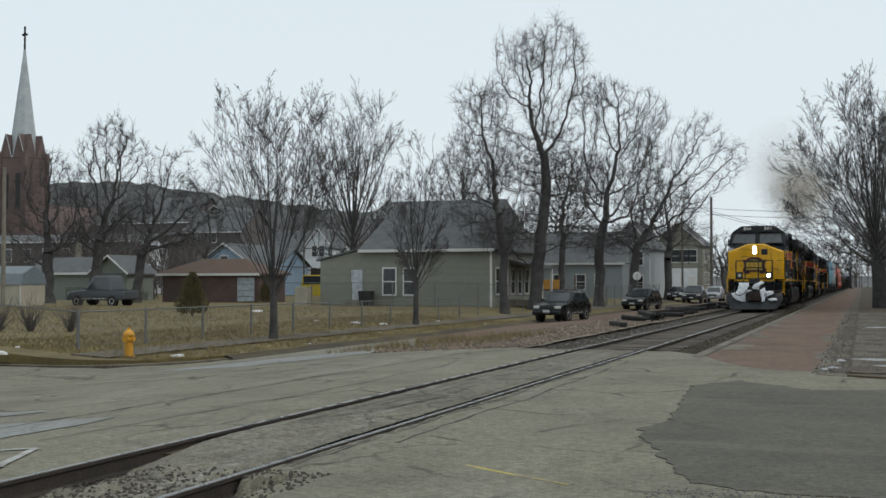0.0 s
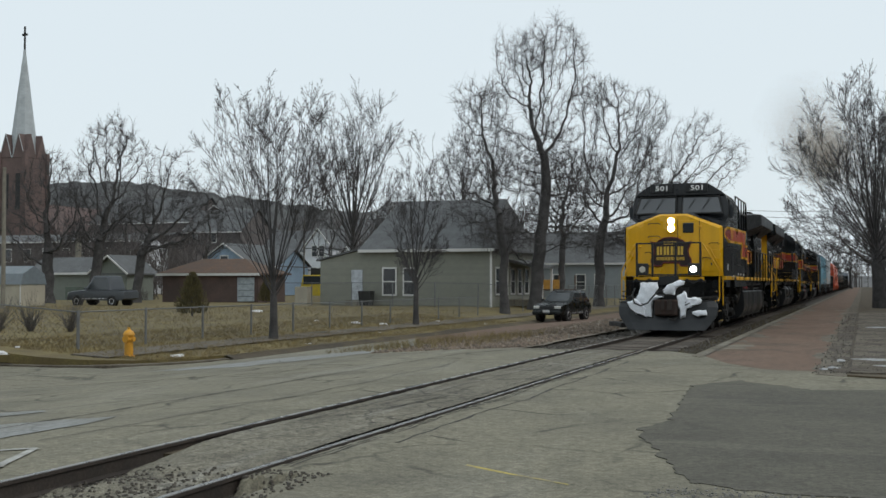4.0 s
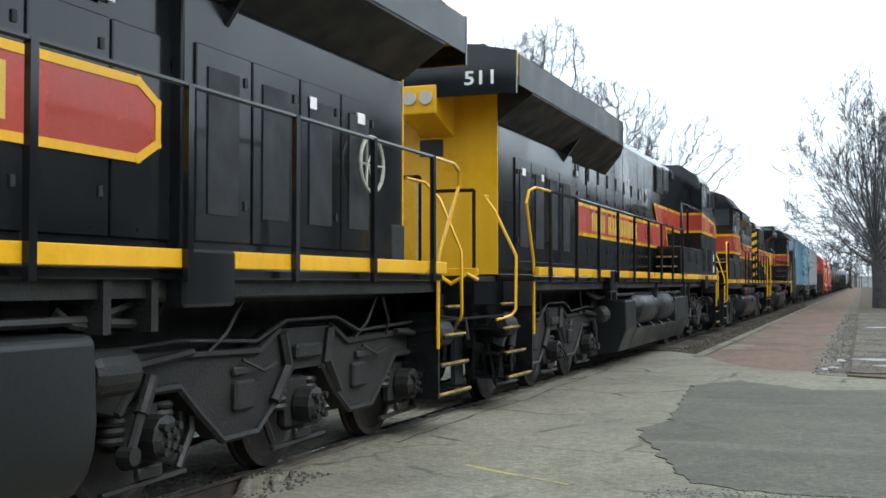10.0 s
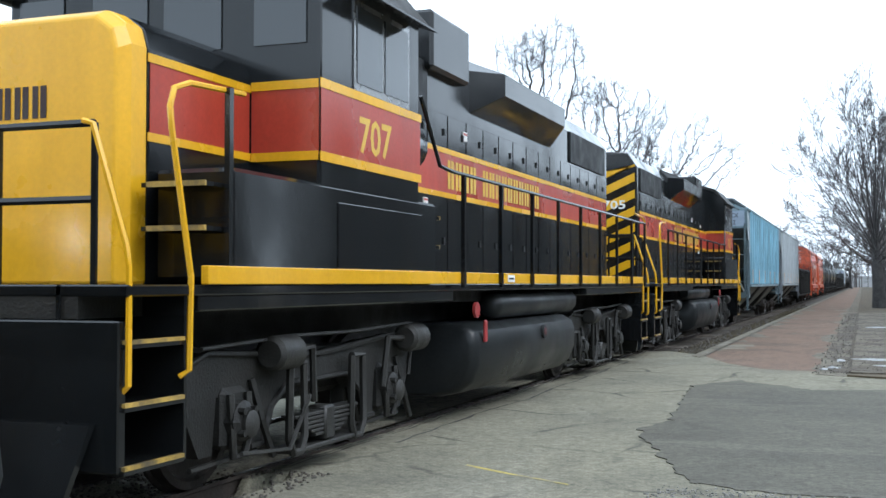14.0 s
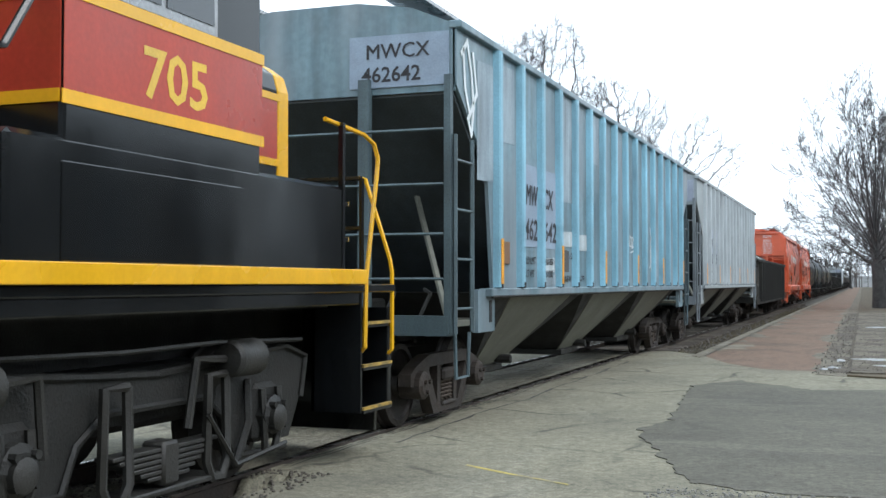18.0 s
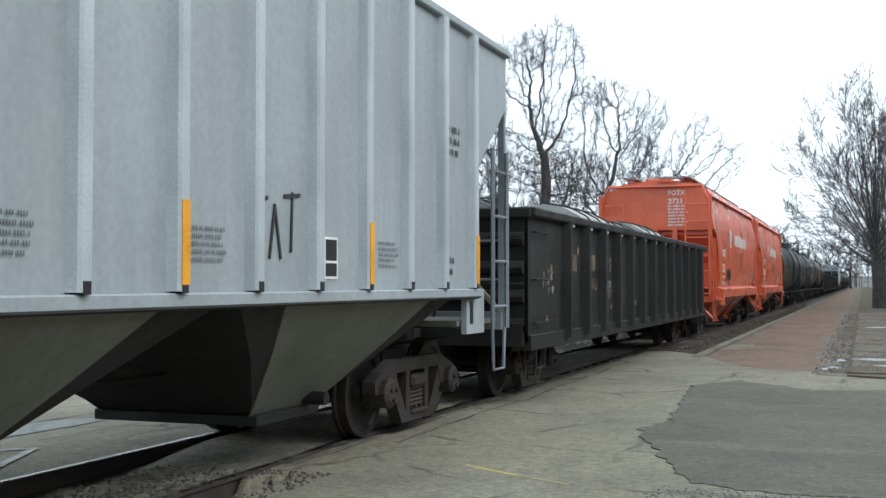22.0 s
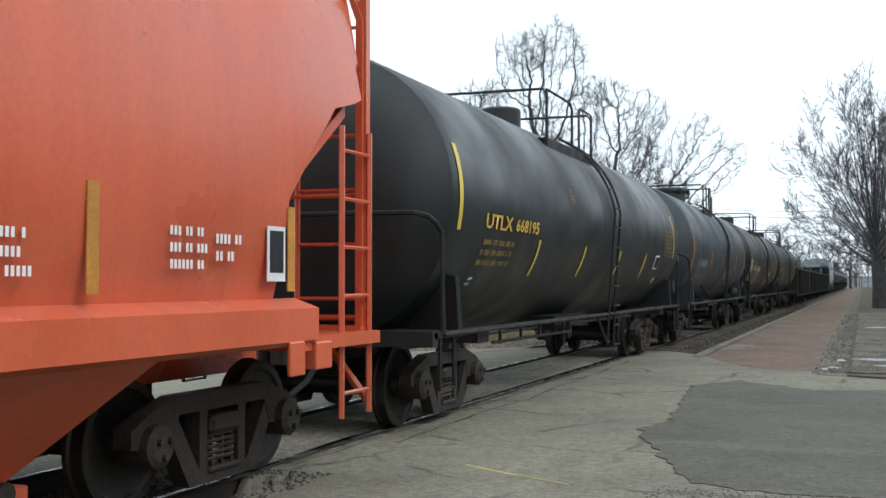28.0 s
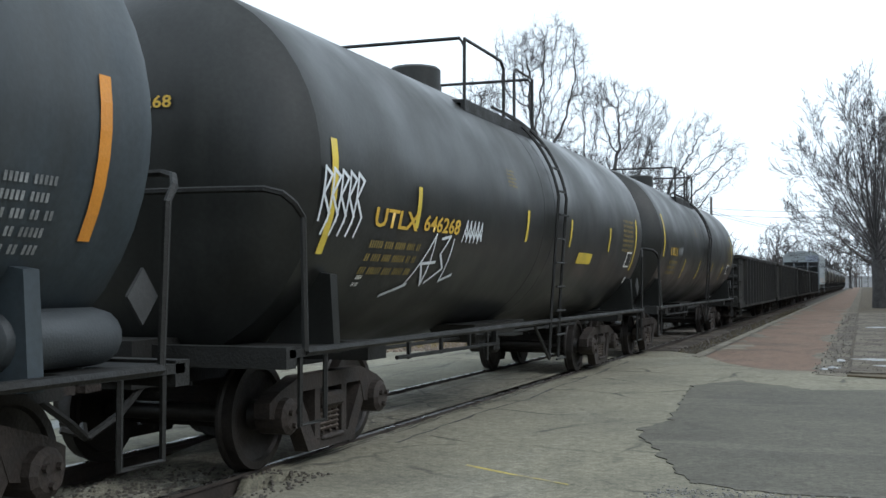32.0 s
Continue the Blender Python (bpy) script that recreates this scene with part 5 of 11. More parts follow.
    part("tank_side", g, TANKGREY, tk, bevel=0.02)
    for a, b in ((7.95, 9.80), (10.1, 12.1)):
        t = part("air_reservoir", Geo().lathe([(a, 0.1), (a + 0.03, 0.22), (a + 0.14, 0.32), (a + 0.2, 0.34), (b - 0.2, 0.34), (b - 0.14, 0.32), (b - 0.03, 0.22), (b, 0.1)], "y", (-1.2, 0, 1.02), 24), TANKGREY, tk, "grey cylindrical air reservoir", smooth=True)
        for c in (a + 0.35, b - 0.35):
            part("strap", Geo().lathe([(c, 0.346), (c + 0.03, 0.346)], "y", (-1.2, 0, 1.02), 24), GRIME, t)
            part("foot", Geo().prism([(-1.50, 0.66), (-1.10, 0.66), (-1.10, 0.80), (-1.36, 0.80)], "y", c - 0.05, c + 0.07), GRIME, t)
    part("horn_bell", Geo().lathe([(0.30, 0.03), (0.34, 0.06), (0.42, 0.09), (0.62, 0.13), (0.70, 0.17)], "z", (1.3, 5.6, 0.5), 14), mat("brass_bell", (0.045, 0.042, 0.036), 0.45, 0.5), car, "small hanging bell")
    # under-platform clutter
    rng = random.Random(11)
    for k in range(12):
        yy = rng.choice([5.0, 5.4, 13.9, 14.2, 6.5, 8.0, 9.5, 12.0]) + rng.uniform(-0.2, 0.2)
        s = rng.choice([-1, 1])
        handrail(car, [(s * 1.3, yy, 1.36), (s * 1.34, yy + 0.1, 1.28), (s * 1.34, yy + rng.uniform(0.2, 0.7), 1.26), (s * 1.2, yy + 0.8, 1.36)], GRIME, 0.03, "pipe")
    for s in (-1, 1):
        for yy in (0.35, 5.35, 6.0, 9.9, 13.95, 14.4, 19.2):
            part("frame_bracket", Geo().box(s * 1.1, s * 1.47, yy, yy + 0.07, 1.22, 1.53), GRIME, car)
        handrail(car, [(s * 1.3, 0.4, 1.44), (s * 1.3, 5.2, 1.42), (s * 1.34, 5.9, 1.3), (s * 1.34, 14.0, 1.3), (s * 1.3, 14.6, 1.43), (s * 1.3, 19.3, 1.44)], GEAR, 0.03, "air_pipe")
    # coupler pocket, cut levers, hoses and lamps at both ends
    for e, y0 in ((-1, -0.72), (1, 20.12)):
        part("coupler_pocket", Geo().box(-0.34, 0.34, y0 + e * 0.02, y0 + e * 0.22, 0.62, 1.18, 0.03), DARKGRILLE, car)
        handrail(car, [(-1.4, y0 + e * 0.10, 1.12), (-0.9, y0 + e * 0.16, 1.08), (-0.25, y0 + e * 0.26, 1.14), (0.25, y0 + e * 0.26, 1.14), (0.9, y0 + e * 0.16, 1.08), (1.4, y0 + e * 0.10, 1.12), (1.42, y0 + e * 0.12, 0.9)], GRIME, 0.018, "cut_lever")
        for s in (-1, 1):
            for j in range(3):
                xx = s * (0.55 + 0.13 * j)
                handrail(car, [(xx, y0 + e * 0.02, 1.02), (xx, y0 + e * 0.16, 0.98), (xx + 0.02 * s, y0 + e * 0.2, 0.7), (xx - 0.02 * s, y0 + e * 0.16, 0.5 + 0.05 * j)], DARKGRILLE, 0.024, "air_hose")
            part("plow_bracket", Geo().box(s * 0.8, s * 0.86, y0 + e * 0.02, y0 + e * 0.3, 0.3, 0.95), PLOWIRON, car)
            handrail(car, [(s * 0.45, y0 + e * 0.02, 1.55), (s * 0.55, y0 + e * 0.12, 1.62), (s * 0.75, y0 + e * 0.14, 1.5), (s * 0.95, y0 + e * 0.12, 1.62), (s * 1.05, y0 + e * 0.02, 1.55)], YELLOW if e > 0 else DARKGRILLE, 0.028, "jumper_hose")
    # nose seams and hinges
    for xx in (0.14, 0.80):
        part("nose_seam", Geo().box(xx - 0.006, xx + 0.006, 0.128, 0.139, 1.80, 3.44), DARKGRILLE, car)
    for zz in (1.92, 2.45, 3.18):
        part("hinge", Geo().box(0.76, 0.86, 0.09, 0.14, zz, zz + 0.07, 0.01), YELLOW, car)
    part("nose_panel", Geo().box(0.86, 1.40, 0.122, 0.16, 1.86, 2.52, 0.01), YELLOW, car)
    part("door_handle", Geo().box(1.13, 1.17, 0.09, 0.13, 2.04, 2.12, 0.01), GRIME, car)
    for s in (-1, 1):
        for yy, zz, w, h in ((18.15, 2.98, 0.16, 0.10), (17.2, 2.98, 0.12, 0.10), (14.6, 3.3, 0.12, 0.08), (15.4, 3.5, 0.1, 0.1), (11.3, 2.15, 0.12, 0.05), (8.3, 3.45, 0.08, 0.1), (10.2, 3.5, 0.07, 0.1)):
            part("notice_label", Geo().box(s * 0.94, s * (1.075 if yy > 15.6 else 0.955), yy, yy + w, zz, zz + h), WHITE, hood_ob, "small white notice")
        bolts = Geo()
        for k in range(22):
            for zz in (1.86, 3.66):
                bolts.lathe([(s * 0.938, 0.014), (s * 0.95, 0.010), (s * 0.95, 0.0)], "x", (0, 7.8 + 0.48 * k, zz), 6)
        part("bolt_row", bolts, BLACK, hood_ob, kind="stuff")
        for k in range(9):
            part("hood_vent", Geo().box(s * 0.94, s * 0.952, 8.3 + 0.78 * k, 8.38 + 0.78 * k, 3.28, 3.52), DARKGRILLE, hood_ob)
    # red band, yellow lines, numbers
    x = 1.506
    flat(car, "red_band", "+x", x, [(0.36, 3.00), (0.39, 3.06), (0.48, 3.11), (1.32, 3.19), (6.80, 3.28), (6.52, 2.82), (7.44, 2.80), (7.44, 2.38), (5.32, 2.38), (5.77, 2.88), (1.45, 2.81), (1.30, 2.83), (0.48, 2.93), (0.39, 2.96)], RED, "red side band with a jagged step")
    stripe(car, "+x", x + 0.003, [(1.30, 2.83), (0.48, 2.93), (0.38, 2.96), (0.35, 3.01), (0.38, 3.07), (0.48, 3.12), (1.32, 3.22), (6.82, 3.30), (6.54, 2.82), (7.44, 2.82)])
    stripe(car, "+x", x + 0.003, [(1.30, 2.83), (1.45, 2.80), (5.77, 2.87), (5.34, 2.38), (7.44, 2.37)])
    lettering(car, number, 0.36, (x + 0.006, 2.15, 2.93), "+x", LETTER, 0.62, bold=0.03)
    xh = 0.943
    flat(car, "red_band", "+x", xh, [(7.46, 2.35), (15.0, 2.35), (15.2, 2.45), (15.2, 2.72), (15.0, 2.82), (7.46, 2.82)], RED)
    stripe(car, "+x", xh + 0.003, [(7.46, 2.84), (14.98, 2.84), (15.2, 2.72), (15.2, 2.45), (14.98, 2.33), (7.46, 2.33)], 0.06)
    bars(car, [4, 10], (xh + 0.008, 9.6, 2.42), "+x", 0.33, LETTER, 4.2, "yellow painted name blocks", "name_bar")
    part("side_vent", Geo().box(1.495, 1.51, 2.4, 2.9, 1.87, 2.38), DARKGRILLE, car, "dark side vent")
    part("builder_plate", Geo().box(1.5, 1.508, 1.22, 1.36, 1.90, 2.10), WHITE, car, "small white plate")
    for yy in (4.35, 5.15, 6.1):
        part("builder_plate", Geo().box(1.5, 1.512, yy, yy + 0.07, 1.76, 1.83), WHITE, car)
    for yy in (2.35, 4.3):
        part("gutter", Geo().box(1.5, 1.53, yy - 0.9, yy + 0.9, 2.62 if yy < 3 else 2.1, 2.645 if yy < 3 else 2.12), TANKGREY, car)
    xs = -1.503
    flat(car, "red_band", "-x", xs, [(0.42, 3.0), (0.95, 3.14), (3.375, 3.28), (3.375, 2.86), (0.9, 2.82), (0.36, 2.82), (0.34, 2.9)], RED, "red side band")
    stripe(car, "-x", xs - 0.003, [(0.34, 2.82), (0.34, 2.9), (0.42, 3.0), (0.95, 3.15), (3.375, 3.30)])
    stripe(car, "-x", xs - 0.003, [(0.34, 2.81), (0.9, 2.81), (3.375, 2.84)])
    if turned:
        # the band runs round the recess behind the cab
        part("red_band", Geo().box(-1.5, -0.945, back + 0.001, back + 0.006, 2.85, 3.29), RED, car)
        for z in (2.84, 3.30):
            part("stripe", Geo().box(-1.5, -0.948, back + 0.002, back + 0.010, z - 0.032, z + 0.032), YELLOW, car)
        handrail(car, [(-1.585, 7.2, 2.71), (-1.48, 6.7, 3.36), (-1.48, 3.3, 3.36)], BLACK, 0.024)
        for yy in (6.7, 5.7):
            handrail(car, [(-1.48, yy, 2.34), (-1.48, yy, 3.36)], BLACK, 0.03, "rail_post")
        for zz, h in ((2.1, 0.2), (1.79, 0.2)):
            part("notice_label", Geo().box(-1.515, -1.5, 0.9, 1.03, zz, zz + h), WHITE, car, "small white notice")
    lettering(car, number, 0.36, (xs - 0.006, 2.72, 2.92), "-x", LETTER, 0.60, bold=0.03)
    flat(car, "red_band", "-x", -xh, [(3.4, 2.84), (4.6, 2.84), (5.62, 2.84), (5.36, 2.36), (14.7, 2.36), (14.7, 2.82), (6.7, 2.82), (7.2, 3.3), (3.4, 3.3)], RED)
    stripe(car, "-x", -xh - 0.003, [(3.4, 3.31), (7.25, 3.31), (6.72, 2.84), (14.7, 2.84)], 0.06)
    stripe(car, "-x", -xh - 0.003, [(3.4, 2.83), (5.62, 2.83), (5.36, 2.34), (14.7, 2.34)], 0.06)
    bars(car, [4, 10], (-xh - 0.008, 13.6, 2.42), "-x", 0.33, LETTER, 4.25, "yellow painted name blocks", "name_bar")
    for yy, w, z0, n, dz in ((1.38, 0.72, 1.80, 14, 0.044), (2.5, 0.72, 1.80, 14, 0.044), (3.98, 0.5, 2.0, 5, 0.054), (5.3, 0.5, 2.0, 5, 0.054)):
        v = part("louvre", Geo().box(-1.512, -1.495, yy, yy + w, z0, z0 + dz * n), DARKGRILLE, car, "louvred vent")
        for k in range(n):
            part("slat", Geo().box(-1.532, -1.505, yy + 0.03, yy + w - 0.03, z0 + 0.012 + dz * k, z0 + 0.012 + dz * (k + 0.42)), TANKGREY, v)
    spoked = Geo().tube([(1.14, 18.32 + 0.26 * math.cos(k * math.pi / 10), 2.61 + 0.26 * math.sin(k * math.pi / 10)) for k in range(21)], 0.020, 6)
    cream = mat("pale_brake_wheel", (0.36, 0.36, 0.30), 0.5, var=0.2)
    bw = part("brake_wheel", spoked, cream, car, "pale metal hand brake wheel")
    for k in range(6):
        part("spoke", Geo().tube([(1.09, 18.32, 2.61), (1.14, 18.32 + 0.26 * math.cos(k * 1.0472), 2.61 + 0.26 * math.sin(k * 1.0472))], 0.013, 5), cream, bw)
    part("mu_box", Geo().box(0.55, 1.05, 19.0, 19.35, 1.6, 2.1, 0.02), GRIME, car)
    for x in (-0.95, -0.42, 0.42, 0.95):
        part("railing_post", Geo().tube([(x, 20.0, 1.6), (x, 20.0, 2.65)], 0.024, 5), BLACK, car)
    for a, b in ((-0.95, -0.42), (0.42, 0.95)):
        part("railing_bar", Geo().tube([(a, 20.0, 2.65), (b, 20.0, 2.65)], 0.024, 5), BLACK, car)
    part("number_board", Geo().prism([(-1.495, 3.82), (1.495, 3.82), (1.495, 4.34), (0.9, 4.46), (-0.9, 4.46), (-1.495, 4.34)], "y", 19.95, 20.0), BLACK, hood_ob, "black board across the hood end")
    g = lettering(hood_ob, number, 0.24, (0, 0, 4.15), "-y", WHITE, 0.38)
    for v in g.data.vertices:
        v.co = (-0.82 - v.co.x, 20.005, v.co.z - 0.20)
    engine_truck(car, 0, (0.7, 2.80, 4.90), turned, 3)
    engine_truck(car, 0, (14.95, 17.0, 19.05), turned, 3)
    return car


big_engine("501", 62.65, False)
big_engine("511", 104.45, True)


# ---------- four-axle locomotive ----------
def small_engine(number, u, turned):
    car = placed(thing("locomotive", "older black four-axle diesel locomotive with red band", "locomotive", "locomotives of the train"), u, turned)
    Lp = 15.15
    part("platform", Geo().box(-1.5, 1.5, -0.75, Lp + 0.75, 1.43, 1.50, 0.01), BLACK, car)
    part("underframe", Geo().box(-1.15, 1.15, -0.74, Lp + 0.74, 1.30, 1.432), GRIME, car)
    for s in (-1, 1):
        part("walkway_edge", Geo().box(s * 1.5, s * 1.56, 0.0, Lp, 1.50, 1.62, 0.006), YELLOW, car, "yellow walkway edge")
    part("centre_sill", Geo().box(-0.6, 0.6, -0.7, Lp + 0.7, 0.9, 1.31), GRIME, car)
    for s in (-1, 1):
        part("side_sill", Geo().box(s * 1.2, s * 1.49, 0.0, 4.7, 1.33, 1.432, 0.01), BLACK, car)
        part("side_sill", Geo().box(s * 1.2, s * 1.49, 10.6, Lp, 1.33, 1.432, 0.01), BLACK, car)
    nose_p = [(-0.88, 1.5), (0.88, 1.5), (0.88, 3.10), (0.84, 3.24), (0.70, 3.34), (-0.70, 3.34), (-0.84, 3.24), (-0.88, 3.10)]
    g = Geo()
    g.loft([[(x * 0.94, 0.02, 1.5 + (z - 1.5) * 0.97) for x, z in nose_p], [(x, 0.12, z) for x, z in nose_p], [(x, 0.30, z) for x, z in nose_p]])
    part("nose", g, YELLOW, car, "yellow short nose", bevel=0.02)
    part("nose_hood", Geo().prism(nose_p, "y", 0.302, 1.7), BLACK, car, bevel=0.02)
    roof = [(-1.5, 1.5), (1.5, 1.5), (1.5, 3.95), (1.2, 4.32), (0.6, 4.5), (-0.6, 4.5), (-1.2, 4.32), (-1.5, 3.95)]
    cab = part("cab", Geo().prism(roof, "y", 1.66, 3.73), BLACK, car, bevel=0.03)
    part("cab_roof", Geo().prism([(-1.58, 3.93), (-1.22, 4.36), (-0.6, 4.55), (0.6, 4.55), (1.22, 4.36), (1.58, 3.93), (1.5, 3.93), (1.18, 4.3), (0.58, 4.48), (-0.58, 4.48), (-1.18, 4.3), (-1.5, 3.93)], "y", 1.50, 3.85), GRIME, cab)
    for a, b in ((-1.38, -0.92), (-0.62, -0.08), (0.08, 0.62), (0.92, 1.38)):
        part("windshield", Geo().box(a, b, 1.645, 1.67, 3.38, 3.92), GLASS, cab, "dark cab front window")
    nb = part("number_board", Geo().box(-0.95, 0.95, 1.36, 1.60, 4.12, 4.46, 0.03), BLACK, cab)
    lettering(nb, number, 0.26, (0.35, 1.352, 4.2), "-y", WHITE, 0.5)
    lettering(nb, number, 0.26, (-0.85, 1.352, 4.2), "-y", WHITE, 0.5)
    for s in (-1, 1):
        part("side_window_frame", Geo().box(s * 1.48, s * 1.512, 2.25, 3.45, 3.10, 3.85), STEEL, cab)
        for a, b in ((2.3, 2.82), (2.88, 3.40)):
            part("side_window", Geo().box(s * 1.5, s * 1.52, a, b, 3.16, 3.80), GLASS, cab, "sliding cab side window")
        part("window_shade", Geo().prism([(1.5, 3.95), (1.78, 3.82), (1.78, 3.80), (1.5, 3.9)] if s > 0 else [(-1.5, 3.95), (-1.78, 3.82), (-1.78, 3.80), (-1.5, 3.9)], "y", 2.2, 3.5), BLACK, cab)
        part("battery_box", Geo().box(s * 0.9, s * 1.51, 0.36, 4.15, 1.52, 2.28, 0.03), BLACK, car)
        for z in (1.88, 2.17):
            tread = part("step", Geo().box(s * 0.95, s * 1.45, 4.15, 4.40, z - 0.03, z), BLACK, car)
            part("step_edge", Geo().box(s * 1.0, s * 1.45, 4.40, 4.42, z - 0.03, z + 0.005), STEPEDGE, tread, "worn yellow step edge")
        part("box_lid", Geo().box(s * 1.5, s * 1.522, 1.95, 3.75, 1.62, 2.15, 0.008), BLACK, car)
        for z in (1.88, 2.17):
            tread = part("step", Geo().box(s * 0.95, s * 1.45, 0.14, 0.36, z - 0.03, z), BLACK, car)
            part("step_edge", Geo().box(s * 1.0, s * 1.45, 0.12, 0.14, z - 0.03, z + 0.005), STEPEDGE, tread, "worn yellow step edge")
        part("rail_post", Geo().box(s * 1.47, s * 1.51, 0.32, 0.37, 1.5, 2.80), BLACK, car)
        part("red_band", Geo().box(s * 0.92, s * 1.49, 3.734, 3.742, 2.5, 3.05), RED, cab)
        for z in (2.46, 3.02):
            part("stripe", Geo().box(s * 0.92, s * 1.49, 3.736, 3.750, z, z + 0.07), YELLOW, cab)
    hood = [(-0.9, 1.5), (0.9, 1.5), (0.9, 4.0), (0.7, 4.3), (-0.7, 4.3), (-0.9, 4.0)]
    hd = part("hood", Geo().prism(hood, "y", 3.74, 14.8), BLACK, car, bevel=0.02)
    y = 4.8
    while y < 14.2:
        for s in (-1, 1):
            d = part("hood_door", Geo().box(s * 0.895, s * 0.915, y, y + 0.62, 1.62, 3.45, 0.006), BLACK, hd)
            for z in (1.95, 3.2):
                part("latch", Geo().box(s * 0.915, s * 0.93, y + 0.48, y + 0.52, z, z + 0.08), DARKGRILLE, d)
        y += 0.65
    for s in (-1, 1):
        f = Geo()
        sec = lambda yy, o: [(s * 0.85, yy, 3.55), (s * (0.9 + o), yy, 3.85 if o else 3.6), (s * (0.9 + o), yy, 4.12), (s * 0.7, yy, 4.34)]
        f.loft([sec(6.9, 0.0), sec(7.3, 0.34), sec(10.3, 0.34), sec(10.7, 0.0)])
        part("brake_blister", f, BLACK, hd, "bulged dynamic brake housing")
        part("radiator_grille", Geo().box(s * 0.9, s * 0.93, 11.9, 14.5, 3.5, 4.0), DARKGRILLE, hd, "dark radiator grille")
        if s > 0:
            part("intake_grille", Geo().box(0.9, 0.93, 4.3, 5.4, 3.3, 3.95), DARKGRILLE, hd)
        part("filter_box", Geo().box(s * 0.45, s * 1.03, 5.3, 6.55, 3.86, 4.52, 0.04), BLACK, hd)
        if s > 0:
            part("dust_bin", Geo().lathe([(3.9, 0.10), (3.95, 0.22), (4.05, 0.27), (4.75, 0.27), (4.85, 0.22), (4.9, 0.10)], "y", (s * 0.92, 0, 2.92), 18), BLACK, hd, "black rounded filter drum", smooth=True)
    for yy in (12.3, 13.5):
        part("roof_fan", Geo().lathe([(4.28, 0.5), (4.42, 0.5), (4.44, 0.45)], "z", (0, yy, 0), 20), GRIME, hd)
    part("exhaust_stack", Geo().box(-0.2, 0.2, 8.5, 9.0, 4.3, 4.5, 0.02), GRIME, hd)
    # striped hood end
    pe = part("hood_end", Geo().prism([(x * 0.98, 1.52 + (z - 1.52) * 0.98) for x, z in hood], "y", 14.8, 14.83), BLACK, hd)
    for k in range(7):
        z0 = 1.55 + 0.36 * k
        for s in (-1, 1):
            g = Geo()
            poly = [(s * 0.1, z0), (s * 0.86, z0 + 0.34), (s * 0.86, min(4.0, z0 + 0.52)), (s * 0.1, z0 + 0.18)]
            g.prism(poly if s > 0 else poly[::-1], "y", 14.83, 14.836)
            part("hazard_stripe", g, YELLOW, pe, "slanted yellow warning stripe")
    hn = lettering(pe, number, 0.26, (0, 0, 3.1), "-y", WHITE, 0.5)
    for v in hn.data.vertices:
        v.co = (-0.15 - v.co.x, 14.842, v.co.z)
    # ends
    for e, y0 in ((-1, -0.75), (1, Lp + 0.75)):
        part("end_plate", Geo().box(-1.45, 1.45, y0 + e * 0.012, y0 - e * 0.06, 0.42, 1.292, 0.01), BLACK, car)
        coupler(car, y0 + e * 0.35, e)
        part("pilot_plow", Geo().loft([[(-1.3, y0 + e * 0.02, 0.7), (1.3, y0 + e * 0.02, 0.7), (1.3, y0 + e * 0.07, 0.7), (-1.3, y0 + e * 0.07, 0.7)], [(-1.2, y0 + e * 0.2, 0.16), (1.2, y0 + e * 0.2, 0.16), (1.2, y0 + e * 0.25, 0.16), (-1.2, y0 + e * 0.25, 0.16)]]), BLACK, car)
        for x in (-1.2, -0.5, 0.5, 1.2):
            part("railing_post", Geo().tube([(x, y0 - e * 0.08, 1.5), (x, y0 - e * 0.08, 2.45)], 0.024, 5), BLACK, car)
        for a, b in ((-1.2, -0.5), (0.5, 1.2)):
            for z in (2.45, 2.0):
                part("railing_bar", Geo().tube([(a, y0 - e * 0.08, z), (b, y0 - e * 0.08, z)], 0.024, 5), BLACK, car)
        for s in (-1, 1):
            a, b = (y0, y0 + 0.66) if e < 0 else (y0 - 0.66, y0)
            sw = Geo()
            sw.box(s * 1.0, s * 1.46, b - 0.03 if e < 0 else a, b if e < 0 else a + 0.03, 0.42, 1.5)
            sw.box(s * 1.0, s * 1.03, a, b, 0.42, 1.5)
            part("step_well", sw, BLACK, car)
            for k in range(3):
                z = 0.45 + 0.36 * k
                t = part("step", Geo().box(s * 1.0, s * 1.47, a + 0.02, b - 0.04, z - 0.04, z - 0.012), BLACK, car)
                part("step_edge", Geo().box(s * 1.44, s * 1.475, a + 0.02, b - 0.04, z - 0.014, z + 0.010), STEPEDGE, t, "worn yellow step edge")
            yy = b - 0.02 if e < 0 else a + 0.02
            handrail(car, [(s * 1.44, yy + e * 0.03, 0.93), (s * 1.49, yy, 0.97), (s * 1.5, yy, 1.55), (s * 1.5, yy + e * 0.22, 2.45), (s * 1.5, yy + e * 0.24, 2.58), (s * 1.49, yy + e * 0.18, 2.70), (s * 1.48, yy, 2.76), (s * 1.46, yy - e * 0.7, 2.80)], YELLOW, 0.02, "handrail", "yellow step handrail")
            zz = a + 0.04 if e < 0 else b - 0.04
            handrail(car, [(s * 1.15, zz, 2.46), (s * 1.22, zz, 2.44), (s * 1.46, zz, 1.72), (s * 1.48, zz, 1.6), (s * 1.48, zz, 0.92), (s * 1.40, zz, 0.85)], YELLOW, 0.02, "handrail", "yellow step handrail")
